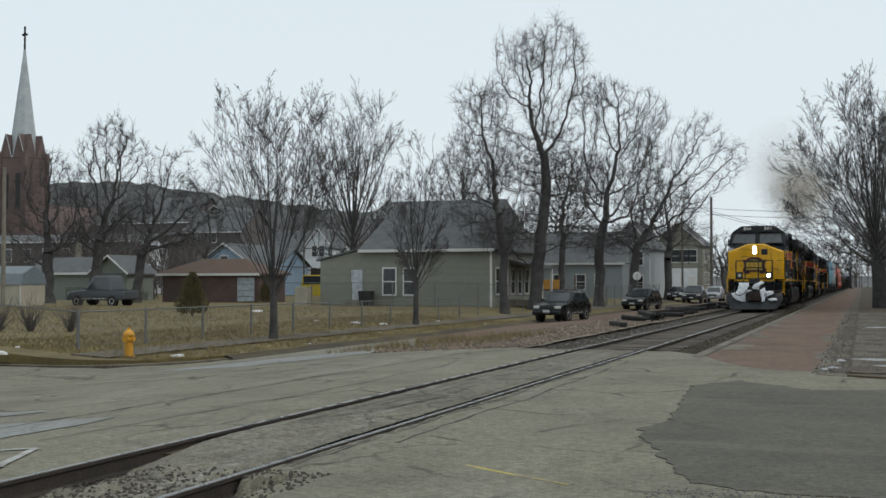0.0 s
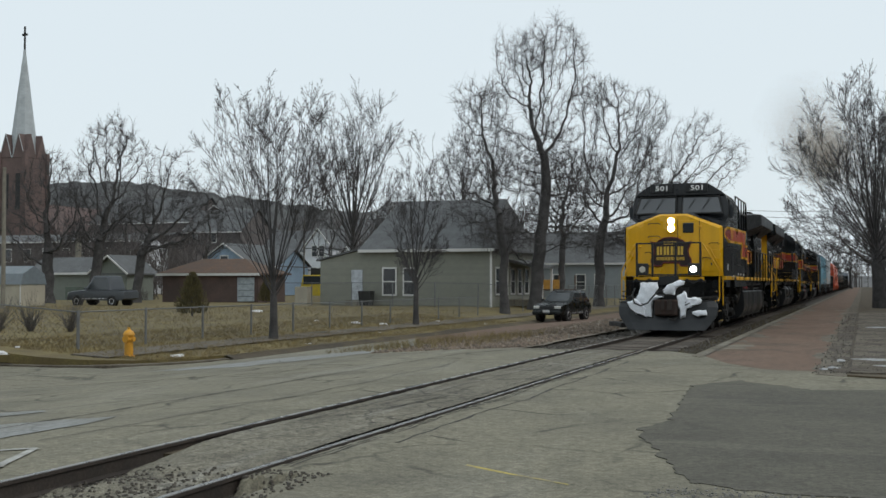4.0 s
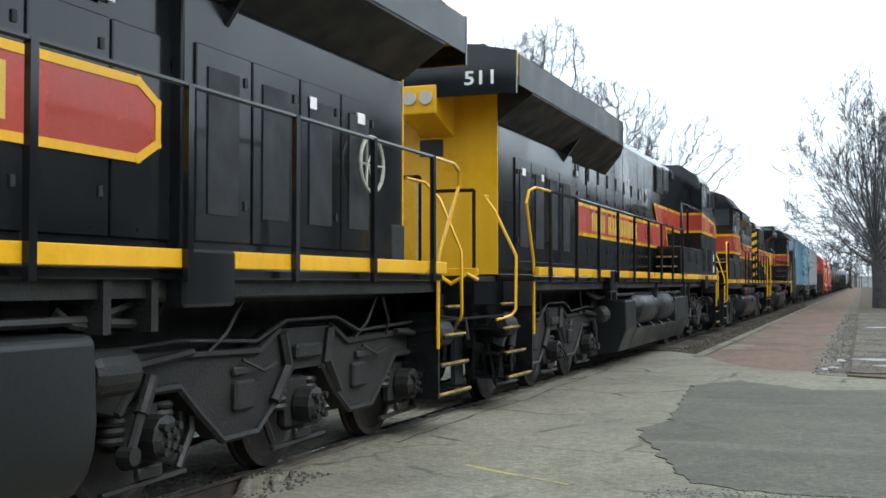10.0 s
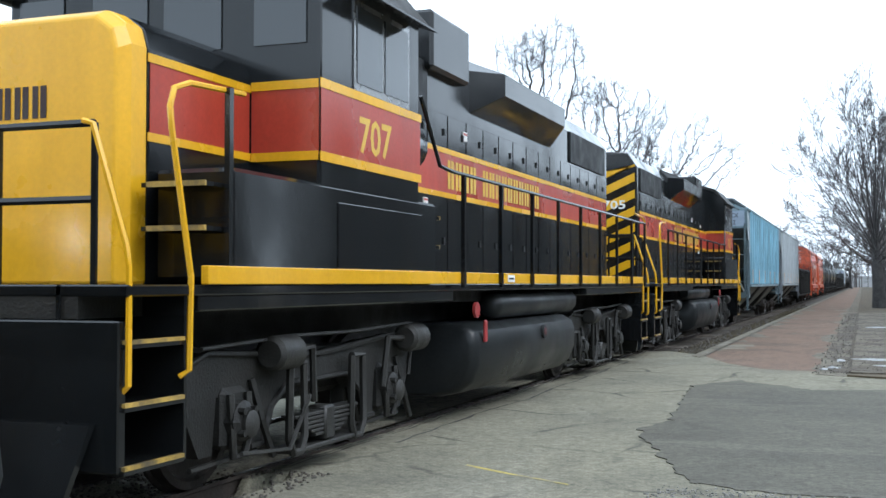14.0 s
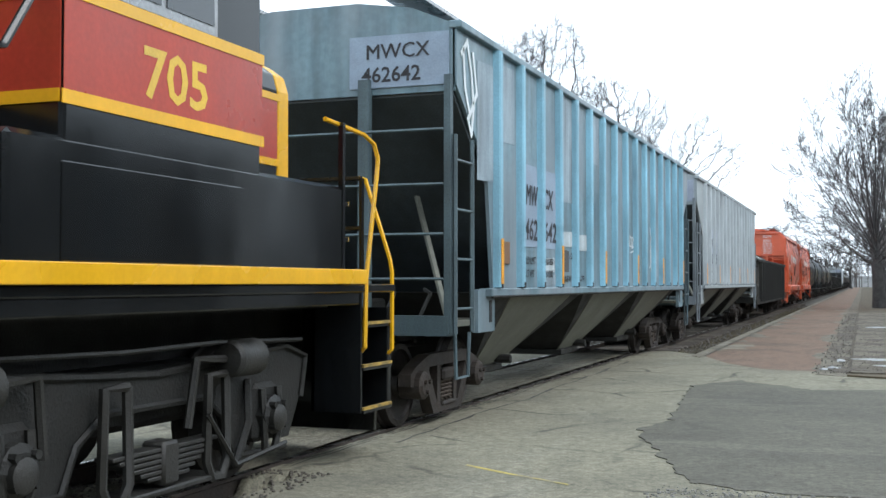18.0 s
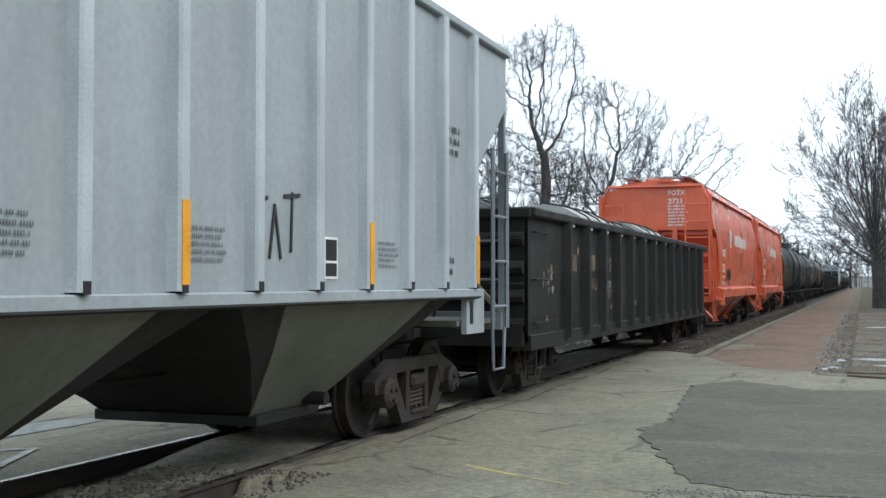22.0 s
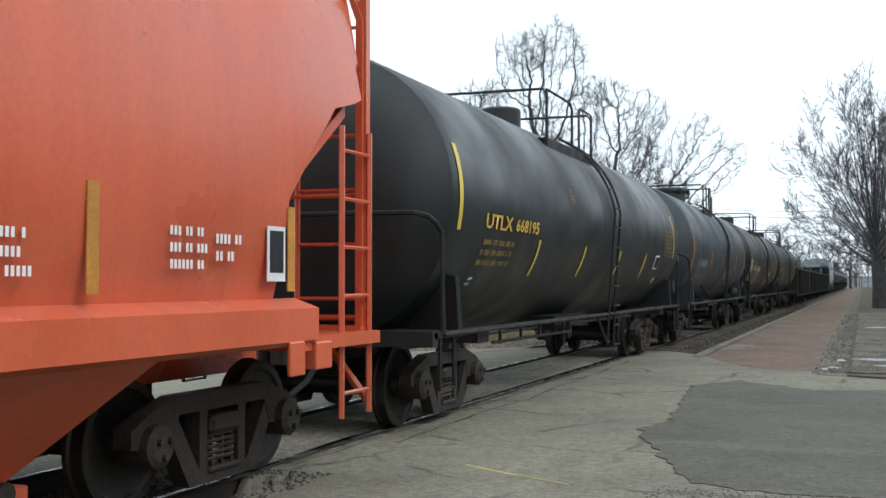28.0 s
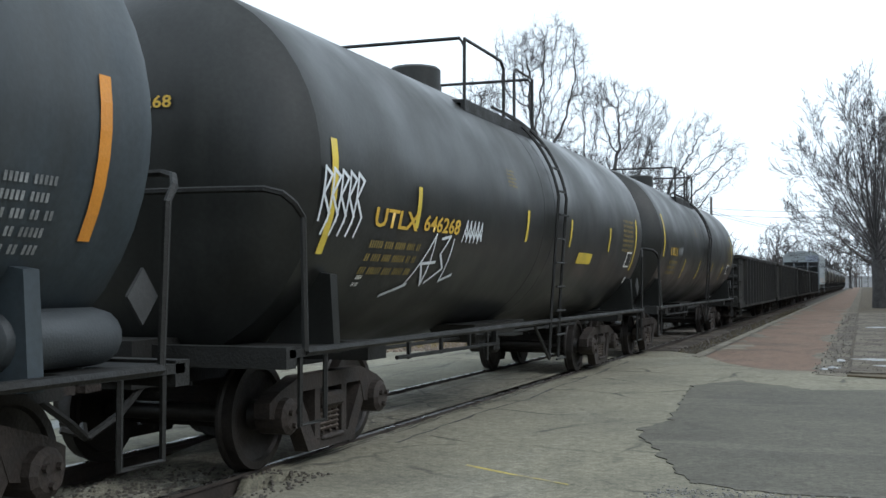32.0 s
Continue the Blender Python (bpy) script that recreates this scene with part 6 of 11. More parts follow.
    for s in (-1, 1):
        for k in range(9):
            yy = 4.75 + (14.95 - 4.75) * k / 8
            part("rail_post", Geo().box(s * 1.565, s * 1.605, yy - 0.028, yy + 0.028, 1.46, 2.62), BLACK, car)
        handrail(car, [(s * 1.50, 3.76, 3.28), (s * 1.53, 4.2, 2.66), (s * 1.585, 4.4, 2.62), (s * 1.585, 14.95, 2.62)], BLACK, 0.022)
        fc = "+x" if s > 0 else "-x"
        x = s * 1.503
        flat(car, "red_band", fc, x, [(1.66, 2.50), (3.73, 2.50), (3.73, 3.05), (1.66, 3.05)], RED, "red band round the cab")
        stripe(car, fc, x + s * 0.003, [(1.68, 3.06), (3.71, 3.06)])
        stripe(car, fc, x + s * 0.003, [(1.68, 2.49), (3.71, 2.49)])
        lettering(car, number, 0.42, (x + s * 0.006, 2.35 if s > 0 else 3.05, 2.6), fc, LETTER, 0.68)
        xh = s * 0.918
        flat(car, "red_band", fc, xh, [(5.0 if s > 0 else 3.75, 2.53), (14.6, 2.53), (14.6, 3.02), (5.0 if s > 0 else 3.75, 3.02)], RED)
        stripe(car, fc, xh + s * 0.003, [(5.0 if s > 0 else 3.78, 3.03), (14.6, 3.03)], 0.06)
        stripe(car, fc, xh + s * 0.003, [(5.0 if s > 0 else 3.78, 2.52), (14.6, 2.52)], 0.06)
        bars(car, [4, 10], (xh + s * 0.008, 6.05 if s > 0 else 9.85, 2.60), fc, 0.33, LETTER, 3.95 if s > 0 else 4.5, "yellow painted name blocks", "name_bar")
        flat(car, "red_band", fc, s * 0.883, [(0.32, 2.5), (1.64, 2.5), (1.64, 3.03), (0.32, 3.03)], RED)
        stripe(car, fc, s * 0.886, [(0.32, 3.04), (1.64, 3.04)], 0.06)
        stripe(car, fc, s * 0.886, [(0.32, 2.5), (1.64, 2.5)], 0.06)
        part("air_reservoir", Geo().lathe([(6.55, 0.06), (6.6, 0.13), (6.68, 0.165), (10.3, 0.165), (10.4, 0.1)], "y", (s * 1.24, 0, 1.245), 18), TANKGREY, car, "long grey air pipe reservoir", smooth=True)
    for s in (-1, 1):
        flat_y = Geo()
        flat_y.box(s * 0.9, s * 1.49, 1.648, 1.656, 2.5, 3.05)
        part("red_band", flat_y, RED, car)
        part("stripe", Geo().box(s * 0.9, s * 1.49, 1.640, 1.648, 3.02, 3.09), YELLOW, car)
        part("stripe", Geo().box(s * 0.9, s * 1.49, 1.640, 1.648, 2.46, 2.53), YELLOW, car)
    bars(car, [4], (-0.3, 0.015, 2.62), "-y", 0.22, mat("shield_maroon", (0, 0, 0)), 0.6, "dark emblem on the nose", "emblem_bar_row")
    half_tank = [(1.05, 0.26), (1.28, 0.31), (1.42, 0.42), (1.50, 0.62), (1.50, 0.86), (1.46, 0.98), (1.32, 1.06)]
    tank = half_tank + [(-x, z) for x, z in reversed(half_tank)]
    rings = [[(x * k, y, 0.66 + (z - 0.66) * q) for x, z in tank] for y, k, q in ((5.42, 0.93, 0.90), (5.45, 0.975, 0.965), (5.52, 1.0, 1.0), (9.78, 1.0, 1.0), (9.85, 0.975, 0.965), (9.88, 0.93, 0.90))]
    tk = part("fuel_tank", Geo().loft(rings), TANKGREY, car, "dusty grey fuel tank", smooth=True)
    for s in (-1, 1):
        part("filler_cap", Geo().lathe([(s * 1.49, 0.09), (s * 1.53, 0.09), (s * 1.53, 0.0)], "x", (0, 7.39 if s < 0 else 8.1, 0.88), 14), DARKGRILLE, tk)
        part("cap_ring", Geo().lathe([(s * 1.49, 0.060), (s * 1.54, 0.045), (s * 1.54, 0.0)], "x", (0, 7.39 if s < 0 else 8.1, 0.88), 14), mat("filler_dull_red", (0.10, 0.03, 0.03), 0.6), tk, "red fuel filler cap")
        part("fuel_valve", Geo().lathe([(s * 1.50, 0.085), (s * 1.53, 0.085), (s * 1.53, 0.0)], "x", (0, 5.35, 1.22), 14), mat("valve_red", (0.3, 0.03, 0.03)), tk, "red emergency fuel cut-off")
        part("valve_guard", Geo().box(s * 1.50, s * 1.53, 5.62, 5.70, 0.86, 1.10, 0.01), mat("valve_red", (0.3, 0.03, 0.03)), tk)
    for s in (-1, 1):
        for y, z, w, h in ((5.3, 2.36, 0.13, 0.09), (6.6, 3.22, 0.15, 0.11), (4.85, 3.14, 0.12, 0.08)):
            lab = part("notice_label", Geo().box(s * 0.915, s * 0.926, y, y + w, z, z + h), WHITE, hd, "small white notice with a red line")
            part("label_line", Geo().box(s * 0.925, s * 0.929, y + 0.01, y + w - 0.01, z + h * 0.62, z + h * 0.85), RED, lab)
        sill = part("notice_label", Geo().box(s * 1.555, s * 1.565, 6.35, 6.62, 1.52, 1.60), WHITE, car, "white stencilled label on the walkway edge")
        part("label_line", Geo().box(s * 1.564, s * 1.568, 6.38, 6.58, 1.55, 1.57), DARKGRILLE, sill)
    engine_truck(car, 0, (0.98, 3.72), turned, 2)
    engine_truck(car, 0, (11.40, 14.14), turned, 2)
    return car


small_engine("707", 107.08, False)
small_engine("705", 139.72, True)
# ---------- freight cars ----------
def ladder(car, x, y0, y1, z0, z1, n, m, axis="y"):
    """Two rails and n rungs; across y on a side, or across x on an end."""
    ld = None
    a = (x, y0), (x, y1)
    if axis == "x":
        a = (y0, x), (y1, x)
    ld = part("ladder", Geo().tube([(*a[0], z0), (*a[0], z1)], 0.026, 5).tube([(*a[1], z0), (*a[1], z1)], 0.026, 5), m, car, "steel ladder")
    for k in range(n):
        z = z0 + (z1 - z0) * (k + 0.5) / n
        part("rung", Geo().tube([(*a[0], z), (*a[1], z)], 0.016, 5), m, ld)
    return ld


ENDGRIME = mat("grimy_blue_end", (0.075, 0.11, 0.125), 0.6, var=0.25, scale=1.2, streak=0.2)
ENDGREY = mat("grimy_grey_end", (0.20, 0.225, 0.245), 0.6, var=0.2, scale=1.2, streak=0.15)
HOPRIB = mat("bright_blue_rib_paint", (0.235, 0.46, 0.58), 0.5, var=0.15, scale=1.5, streak=0.1, dirt=(0.10, 0.13, 0.15), dirt_amt=0.35)
GREYRIB = mat("pale_rib_paint", (0.42, 0.46, 0.48), 0.5, var=0.12, scale=1.5, streak=0.08)
# shade and grime under the car ends, put into the slope's colour
ENDSHADE = mat("grimy_shaded_end_slope", (0.040, 0.050, 0.056), 0.6, var=0.3, scale=1.5, streak=0.2)
# shade between the bays, with dirt, put into a near-black colour
BAYSHADE = mat("black_bay_shade_and_dirt", (0.013, 0.0125, 0.012), 0.8, var=0.3)


PRIMER = mat("grey_primer", (0.075, 0.077, 0.080), 0.7, var=0.2)


def ribbed_hopper(u, paint, mark, stock, label, spin=True):
    car = placed(thing("covered_hopper", label, "hopper car", "freight cars of the train"), u)
    rib = HOPRIB if paint is HOPBLUE else GREYRIB
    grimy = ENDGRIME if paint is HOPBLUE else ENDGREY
    side = [(1.30, 1.43), (14.85, 1.43), (15.05, 2.75), (16.02, 3.5), (16.02, 4.10), (0.12, 4.10), (0.12, 3.5), (1.10, 2.75)]
    for s in (-1, 1):
        sd = part("side", Geo().prism(side, "x", s * 1.56, s * 1.60), paint, car)
        for k in range(16):
            y = 1.38 + 0.893 * k
            z0, z1 = 1.46, 4.08
            part("side_post", Geo().prism([(s * 1.598, y - 0.076), (s * 1.668, y - 0.058), (s * 1.684, y - 0.040), (s * 1.684, y + 0.040), (s * 1.668, y + 0.058), (s * 1.598, y + 0.076)], "z", z0, z1), rib, sd)
            part("post_foot", Geo().box(s * 1.60, s * 1.69, y - 0.03, y + 0.03, 1.45, 1.52), DARKGRILLE, sd)
        part("side_sill", Geo().box(s * 1.50, s * 1.66, 1.1, 15.0, 1.36, 1.45, 0.01), paint, car)
        part("sill_lip", Geo().tube([(s * 1.64, 1.15, 1.37), (s * 1.64, 14.95, 1.37)], 0.025, 5), GRIME, car)
        part("roof_edge", Geo().box(s * 1.52, s * 1.66, 0.1, 16.05, 4.08, 4.16, 0.01), paint, car)
    roof = [(-1.6, 4.12), (1.6, 4.12), (1.1, 4.33), (0.5, 4.42), (-0.5, 4.42), (-1.1, 4.33)]
    rf = part("roof", Geo().prism(roof, "y", 0.12, 16.02), paint, car)
    for s in (-1, 1):
        part("running_board", Geo().box(s * 0.75, s * 1.15, 0.0, 16.15, 4.47, 4.51), STEEL, rf, "open grating roof walk")
    part("hatch", Geo().box(-0.45, 0.45, 1.0, 15.2, 4.40, 4.56, 0.04), paint, rf, "long roof hatch")
    for e in (0, 1):
        f = (lambda y: y) if e == 0 else (lambda y: 16.14 - y)
        g = Geo()
        g.prism([(f(0.12), 3.45), (f(0.12), 4.12), (f(0.17), 4.12), (f(0.17), 3.45)], "x", -1.58, 1.58)
        part("end_panel", g, paint, car)
        part("slope_sheet", Geo().prism([(f(0.15), 3.5), (f(2.62), 1.43), (f(2.62), 1.35), (f(0.15), 3.42)], "x", -1.55, 1.55), ENDSHADE, car, "sloping end sheet with shade and grime painted dark")
        es = Geo()
        es.box(-1.55, 1.55, min(f(0), f(0.14)), max(f(0), f(0.14)), 0.98, 1.18)
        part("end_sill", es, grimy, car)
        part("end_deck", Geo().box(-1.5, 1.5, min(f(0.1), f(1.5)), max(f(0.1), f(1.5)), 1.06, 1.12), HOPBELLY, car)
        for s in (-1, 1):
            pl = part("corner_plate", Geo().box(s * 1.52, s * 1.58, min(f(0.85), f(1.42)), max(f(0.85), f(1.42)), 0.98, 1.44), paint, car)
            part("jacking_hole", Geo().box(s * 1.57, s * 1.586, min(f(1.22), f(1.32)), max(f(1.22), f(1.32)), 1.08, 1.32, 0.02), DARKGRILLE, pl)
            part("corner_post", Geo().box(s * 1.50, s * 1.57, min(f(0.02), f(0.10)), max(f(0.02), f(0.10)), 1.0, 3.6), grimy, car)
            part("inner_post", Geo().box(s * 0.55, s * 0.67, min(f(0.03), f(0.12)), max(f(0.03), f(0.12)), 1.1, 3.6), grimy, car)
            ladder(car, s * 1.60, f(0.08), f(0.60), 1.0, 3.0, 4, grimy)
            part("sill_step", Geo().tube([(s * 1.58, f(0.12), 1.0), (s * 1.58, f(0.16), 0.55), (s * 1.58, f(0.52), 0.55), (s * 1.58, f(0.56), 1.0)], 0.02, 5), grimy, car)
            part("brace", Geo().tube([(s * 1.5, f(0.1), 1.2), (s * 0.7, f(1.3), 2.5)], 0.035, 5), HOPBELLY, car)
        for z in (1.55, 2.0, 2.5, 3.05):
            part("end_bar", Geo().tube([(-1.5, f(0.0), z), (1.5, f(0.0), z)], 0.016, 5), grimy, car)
        part("end_deck_box", Geo().box(-0.3, 0.5, min(f(0.25), f(0.9)), max(f(0.25), f(0.9)), 1.12, 1.34, 0.03), GRIME, car)
        for q in (0.75, 1.15):
            part("brake_lever", Geo().tube([(q, f(0.2), 1.12), (q + 0.1, f(0.3), 1.40), (q - 0.2, f(0.9), 1.44)], 0.022, 5), GRIME, car)
        part("centre_sill", Geo().box(-0.35, 0.35, min(f(-0.1), f(2.6)), max(f(-0.1), f(2.6)), 0.75, 1.08), GRIME, car)
        part("brake_cylinder", Geo().lathe([(f(0.5), 0.1), (f(0.55), 0.16), (f(1.1), 0.16), (f(1.15), 0.1)], "y", (0.5 if e else -0.5, 0, 1.32), 14), GRIME, car)
        coupler(car, f(-0.35), -1 if e == 0 else 1)
        freight_truck(car, f(1.40), False, spin)
    # cross sheets carry the bays' shade as colour; side sheets stay olive-grey
    for k, y in enumerate((3.62, 7.93, 12.36)):
        top = [(-1.57, y - 2.14, 1.40), (1.57, y - 2.14, 1.40), (1.57, y + 2.14, 1.40), (-1.57, y + 2.14, 1.40)]
        mid = [(-1.2, y - 1.35, 0.95), (1.2, y - 1.35, 0.95), (1.2, y + 1.35, 0.95), (-1.2, y + 1.35, 0.95)]
        bot = [(-0.72, y - 0.5, 0.42), (0.72, y - 0.5, 0.42), (0.72, y + 0.5, 0.42), (-0.72, y + 0.5, 0.42)]
        hp = part("hopper", Geo().loft([top, mid, bot]), BAYSHADE, car, "sloping sheets of a discharge hopper, shade and dirt painted black")
        for q in (-1, 1):
            face = [(q * 1.585, y - 1.49, 1.40), (q * 1.585, y + 1.49, 1.40), (q * 1.212, y + 1.06, 0.95), (q * 0.735, y + 0.55, 0.42), (q * 0.735, y - 0.55, 0.42), (q * 1.212, y - 1.06, 0.95)]
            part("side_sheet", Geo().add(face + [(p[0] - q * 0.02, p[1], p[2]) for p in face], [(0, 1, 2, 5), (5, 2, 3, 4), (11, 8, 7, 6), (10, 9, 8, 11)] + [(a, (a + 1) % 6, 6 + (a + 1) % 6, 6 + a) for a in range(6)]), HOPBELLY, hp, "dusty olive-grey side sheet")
        part("outlet_gate", Geo().box(-0.8, 0.8, y - 0.55, y + 0.55, 0.34, 0.43, 0.01), GRIME, hp)
        for s in (-1, 1):
            part("gate_gear", Geo().lathe([(s * 0.78, 0.06), (s * 1.0, 0.06), (s * 1.0, 0.0)], "x", (0, y + 0.3, 0.5), 10), GRIME, hp)
    part("brake_pipe", Geo().tube([(1.0, 0.5, 0.9), (0.3, 1.7, 0.80), (0.3, 14.4, 0.80), (1.0, 15.6, 0.9)], 0.02, 5), GRIME, car)
    # stencils
    pale = mat("stencil_panel", (0.31, 0.345, 0.42), 0.6, var=0.1) if paint is HOPGREY else mat("stencil_panel_lilac", (0.25, 0.31, 0.39), 0.6, var=0.12)
    ink = mat("stencil_black", (0.03, 0.03, 0.035), 0.7, var=0.1)
    for y0, y1 in ((2.36, 3.08), (3.27, 3.98)):
        flat(car, "stencil_panel", "+x", 1.602, [(y0, 1.95), (y1, 1.95), (y1, 2.95), (y0, 2.95)], pale)
    lettering(car, mark[:2], 0.36, (1.612, 2.54, 2.46), "+x", ink, 0.52, slant=0.15)
    lettering(car, mark[2:], 0.36, (1.612, 3.34, 2.46), "+x", ink, 0.48, slant=0.15)
    lettering(car, stock[:3], 0.36, (1.612, 2.50, 2.04), "+x", ink, 0.56, slant=0.15)
    lettering(car, stock[3:], 0.36, (1.612, 3.36, 2.04), "+x", ink, 0.60, slant=0.15)
    lettering(car, "LD LMT", 0.13, (1.612, 2.55, 1.74), "+x", ink, 0.42)
    lettering(car, "LT WT", 0.13, (1.612, 2.55, 1.58), "+x", ink, 0.36)
    if paint is HOPBLUE:
        lettering(car, "201800", 0.13, (1.612, 3.42, 1.74), "+x", ink, 0.42)
        lettering(car, "61200", 0.13, (1.612, 3.46, 1.58), "+x", ink, 0.36)
    else:
        bars(car, [6], (1.612, 3.38, 1.745), "+x", 0.09, ink, 0.42)
        bars(car, [5], (1.612, 3.42, 1.585), "+x", 0.09, ink, 0.36)
    flat_panel = Geo().box(0.42, 1.52, 0.105, 0.119, 3.52, 4.06)
    part("stencil_panel", flat_panel, pale, car)
    lettering(car, mark, 0.22, (0.6, 0.10, 3.82), "-y", ink)
    lettering(car, stock, 0.22, (0.56, 0.10, 3.58), "-y", ink)
    for k, y in enumerate((1.38, 4.06, 6.74, 9.42, 12.1, 14.78) if paint is HOPBLUE else (1.38, 4.06, 6.74, 9.42, 12.1, 14.78)):
        part("reflector", Geo().box(1.685, 1.691, y - 0.042, y + 0.042, 1.50, 2.0), AMBER, car, "amber reflective strip")
    for k, y in enumerate((7.78, 9.62) if paint is HOPBLUE else (7.8, 9.6, 12.4)):
        lines_of_text(car, (1.611, y, 1.62), "+x", 0.42, 0.24, 5, mat("faded_stencil_grey", (0.13, 0.14, 0.15), 0.7), k)
    if paint is HOPBLUE:
        a = part("data_box", Geo().box(1.60, 1.608, 13.94, 14.36, 1.80, 2.55), WHITE, car, "white framed inspection panel")
        part("data_box_field", Geo().box(1.607, 1.611, 13.97, 14.33, 1.83, 2.14), PRIMER, a)
        part("data_box_field", Geo().box(1.607, 1.611, 13.97, 14.33, 2.18, 2.52), PRIMER, a)
    else:
        a = part("data_box", Geo().box(1.60, 1.608, 11.19, 11.62, 1.54, 1.86), WHITE, car, "white framed inspection panel")
        part("data_box_field", Geo().box(1.607, 1.611, 11.21, 11.39, 1.56, 1.84), DARKGRILLE, a)
        part("data_box_field", Geo().box(1.607, 1.611, 11.41, 11.60, 1.56, 1.66), DARKGRILLE, a)
        part("data_box_field", Geo().box(1.607, 1.611, 11.41, 11.60, 1.68, 1.84), DARKGRILLE, a)
    lines_of_text(car, (1.611, 13.92, 2.72), "+x", 0.5, 0.34, 3, ink, 40)
    lines_of_text(car, (1.611, 13.95, 1.54), "+x", 0.36, 0.22, 2, ink, 41)
    part("placard_holder", Geo().box(1.60, 1.63, 1.55, 1.85, 1.72, 1.98, 0.01), mat("rusty_placard", (0.16, 0.09, 0.05), 0.8), car)
    return car


def scrawl(car, pts, x, m, r=0.025, name="spray_paint_line"):
    """A sprayed line on the near side, in (y, z)."""
    ob = stripe(car, "+x", x, pts, r * 2, m)
    ob.name = name
    return ob


mw = ribbed_hopper(141.68, HOPBLUE, "MWCX", "462642", "faded light blue covered hopper car with ribbed sides")
mw2 = ribbed_hopper(159.20, HOPGREY, "MWCX", "462635", "pale grey covered hopper car with ribbed sides")
SPRAY = mat("white_spray_paint", (0.62, 0.66, 0.68), 0.6, var=0.1)
INK = mat("black_spray_paint", (0.02, 0.02, 0.022), 0.6, var=0.1)
scrawl(mw, [(0.25, 3.85), (0.42, 4.0), (0.55, 3.7), (0.62, 3.35), (0.55, 3.05), (0.45, 3.2), (0.55, 3.3)], 1.604, SPRAY)
scrawl(mw, [(0.3, 3.9), (0.36, 3.5), (0.5, 3.25), (0.72, 3.5), (0.6, 3.9)], 1.604, SPRAY)
scribble = random.Random(17)
for k in range(7):
    y, z = 10.95 + 0.09 * k + scribble.uniform(-0.03, 0.03), 1.7 + scribble.uniform(0, 0.12)
    pts = [(y, z)]
    for j in range(6):
        y += scribble.uniform(-0.06, 0.09)
        z += scribble.uniform(-0.04, 0.18)
        pts.append((y, z))
    scrawl(mw, pts, 1.604, SPRAY, 0.009)
flat(mw, "overpaint", "+x", 1.606, [(4.17, 1.66), (4.68, 1.66), (4.68, 1.95), (4.17, 1.96)], PRIMER, "square of grey primer")
CHALK = mat("chalky_white_overpaint", (0.42, 0.47, 0.49), 0.7, var=0.2, scale=4, streak=0.2)
for y0, y1, z0, z1 in ((4.18, 4.90, 2.00, 2.22), (5.16, 5.76, 1.97, 2.21), (3.30, 3.90, 1.64, 1.84)):
    flat(mw, "overpaint", "+x", 1.603, [(y0, z0), (y1, z0 + 0.01), (y1, z1), (y0, z1 - 0.02)], CHALK, "chalky white overpaint")
BLACKINK = mat("stencil_black", (0.03, 0.03, 0.035), 0.7)
lettering(mw, "NEW", 0.13, (1.612, 4.44, 1.52), "+x", BLACKINK, 0.34)
lettering(mw, "3-79", 0.13, (1.612, 5.24, 1.52), "+x", BLACKINK, 0.34)
lettering(mw, "LO", 0.12, (1.612, 4.70, 1.84), "+x", BLACKINK, 0.16)
for pts in ([(8.72, 2.1), (8.74, 2.46), (8.9, 2.42), (8.78, 2.3), (8.94, 2.2), (8.74, 2.12)], [(9.05, 2.3), (9.0, 2.16), (9.14, 2.14), (9.16, 2.3), (9.05, 2.32)], [(9.22, 2.3), (9.38, 2.32), (9.22, 2.12), (9.42, 2.16)], [(9.46, 2.3), (9.44, 2.14), (9.6, 2.16), (9.6, 2.34), (9.48, 2.32)], [(9.1, 2.04), (9.4, 2.08)]):
    scrawl(mw, pts, 1.604, SPRAY, 0.012)
PALEPATCH = mat("pale_overpaint", (0.255, 0.315, 0.355), 0.6, var=0.2, scale=2, streak=0.3)
for y0, y1, z0, z1, m in ((0.75, 1.3, 2.6, 3.9, PALEPATCH), (4.16, 4.92, 2.6, 4.06, PALEPATCH), (6.02, 6.62, 3.3, 4.06, PALEPATCH), (11.32, 11.98, 1.62, 3.45, PALEPATCH), (3.28, 4.0, 1.47, 1.62, PALEPATCH), (1.5, 2.1, 3.1, 4.0, PALEPATCH)):
    flat(mw, "overpaint", "+x", 1.602, [(y0, z0), (y1, z0 + 0.02), (y1, z1), (y0, z1 - 0.03)], m)
for pts in ([(10.85, 2.1), (10.75, 1.75)], [(10.78, 1.9), (10.98, 1.95)], [(10.85, 2.1), (11.05, 2.15)], [(11.1, 1.75), (11.18, 2.1), (11.28, 1.75)], [(11.35, 2.18), (11.6, 2.2)], [(11.48, 2.2), (11.46, 1.8)], [(10.8, 1.68), (10.82, 1.45)], [(10.8, 1.68), (10.95, 1.6), (10.82, 1.55)]):
    scrawl(mw2, [(10.26 + (y - 10.75) * 0.85, z - 0.06) for y, z in pts], 1.604, INK, 0.014)


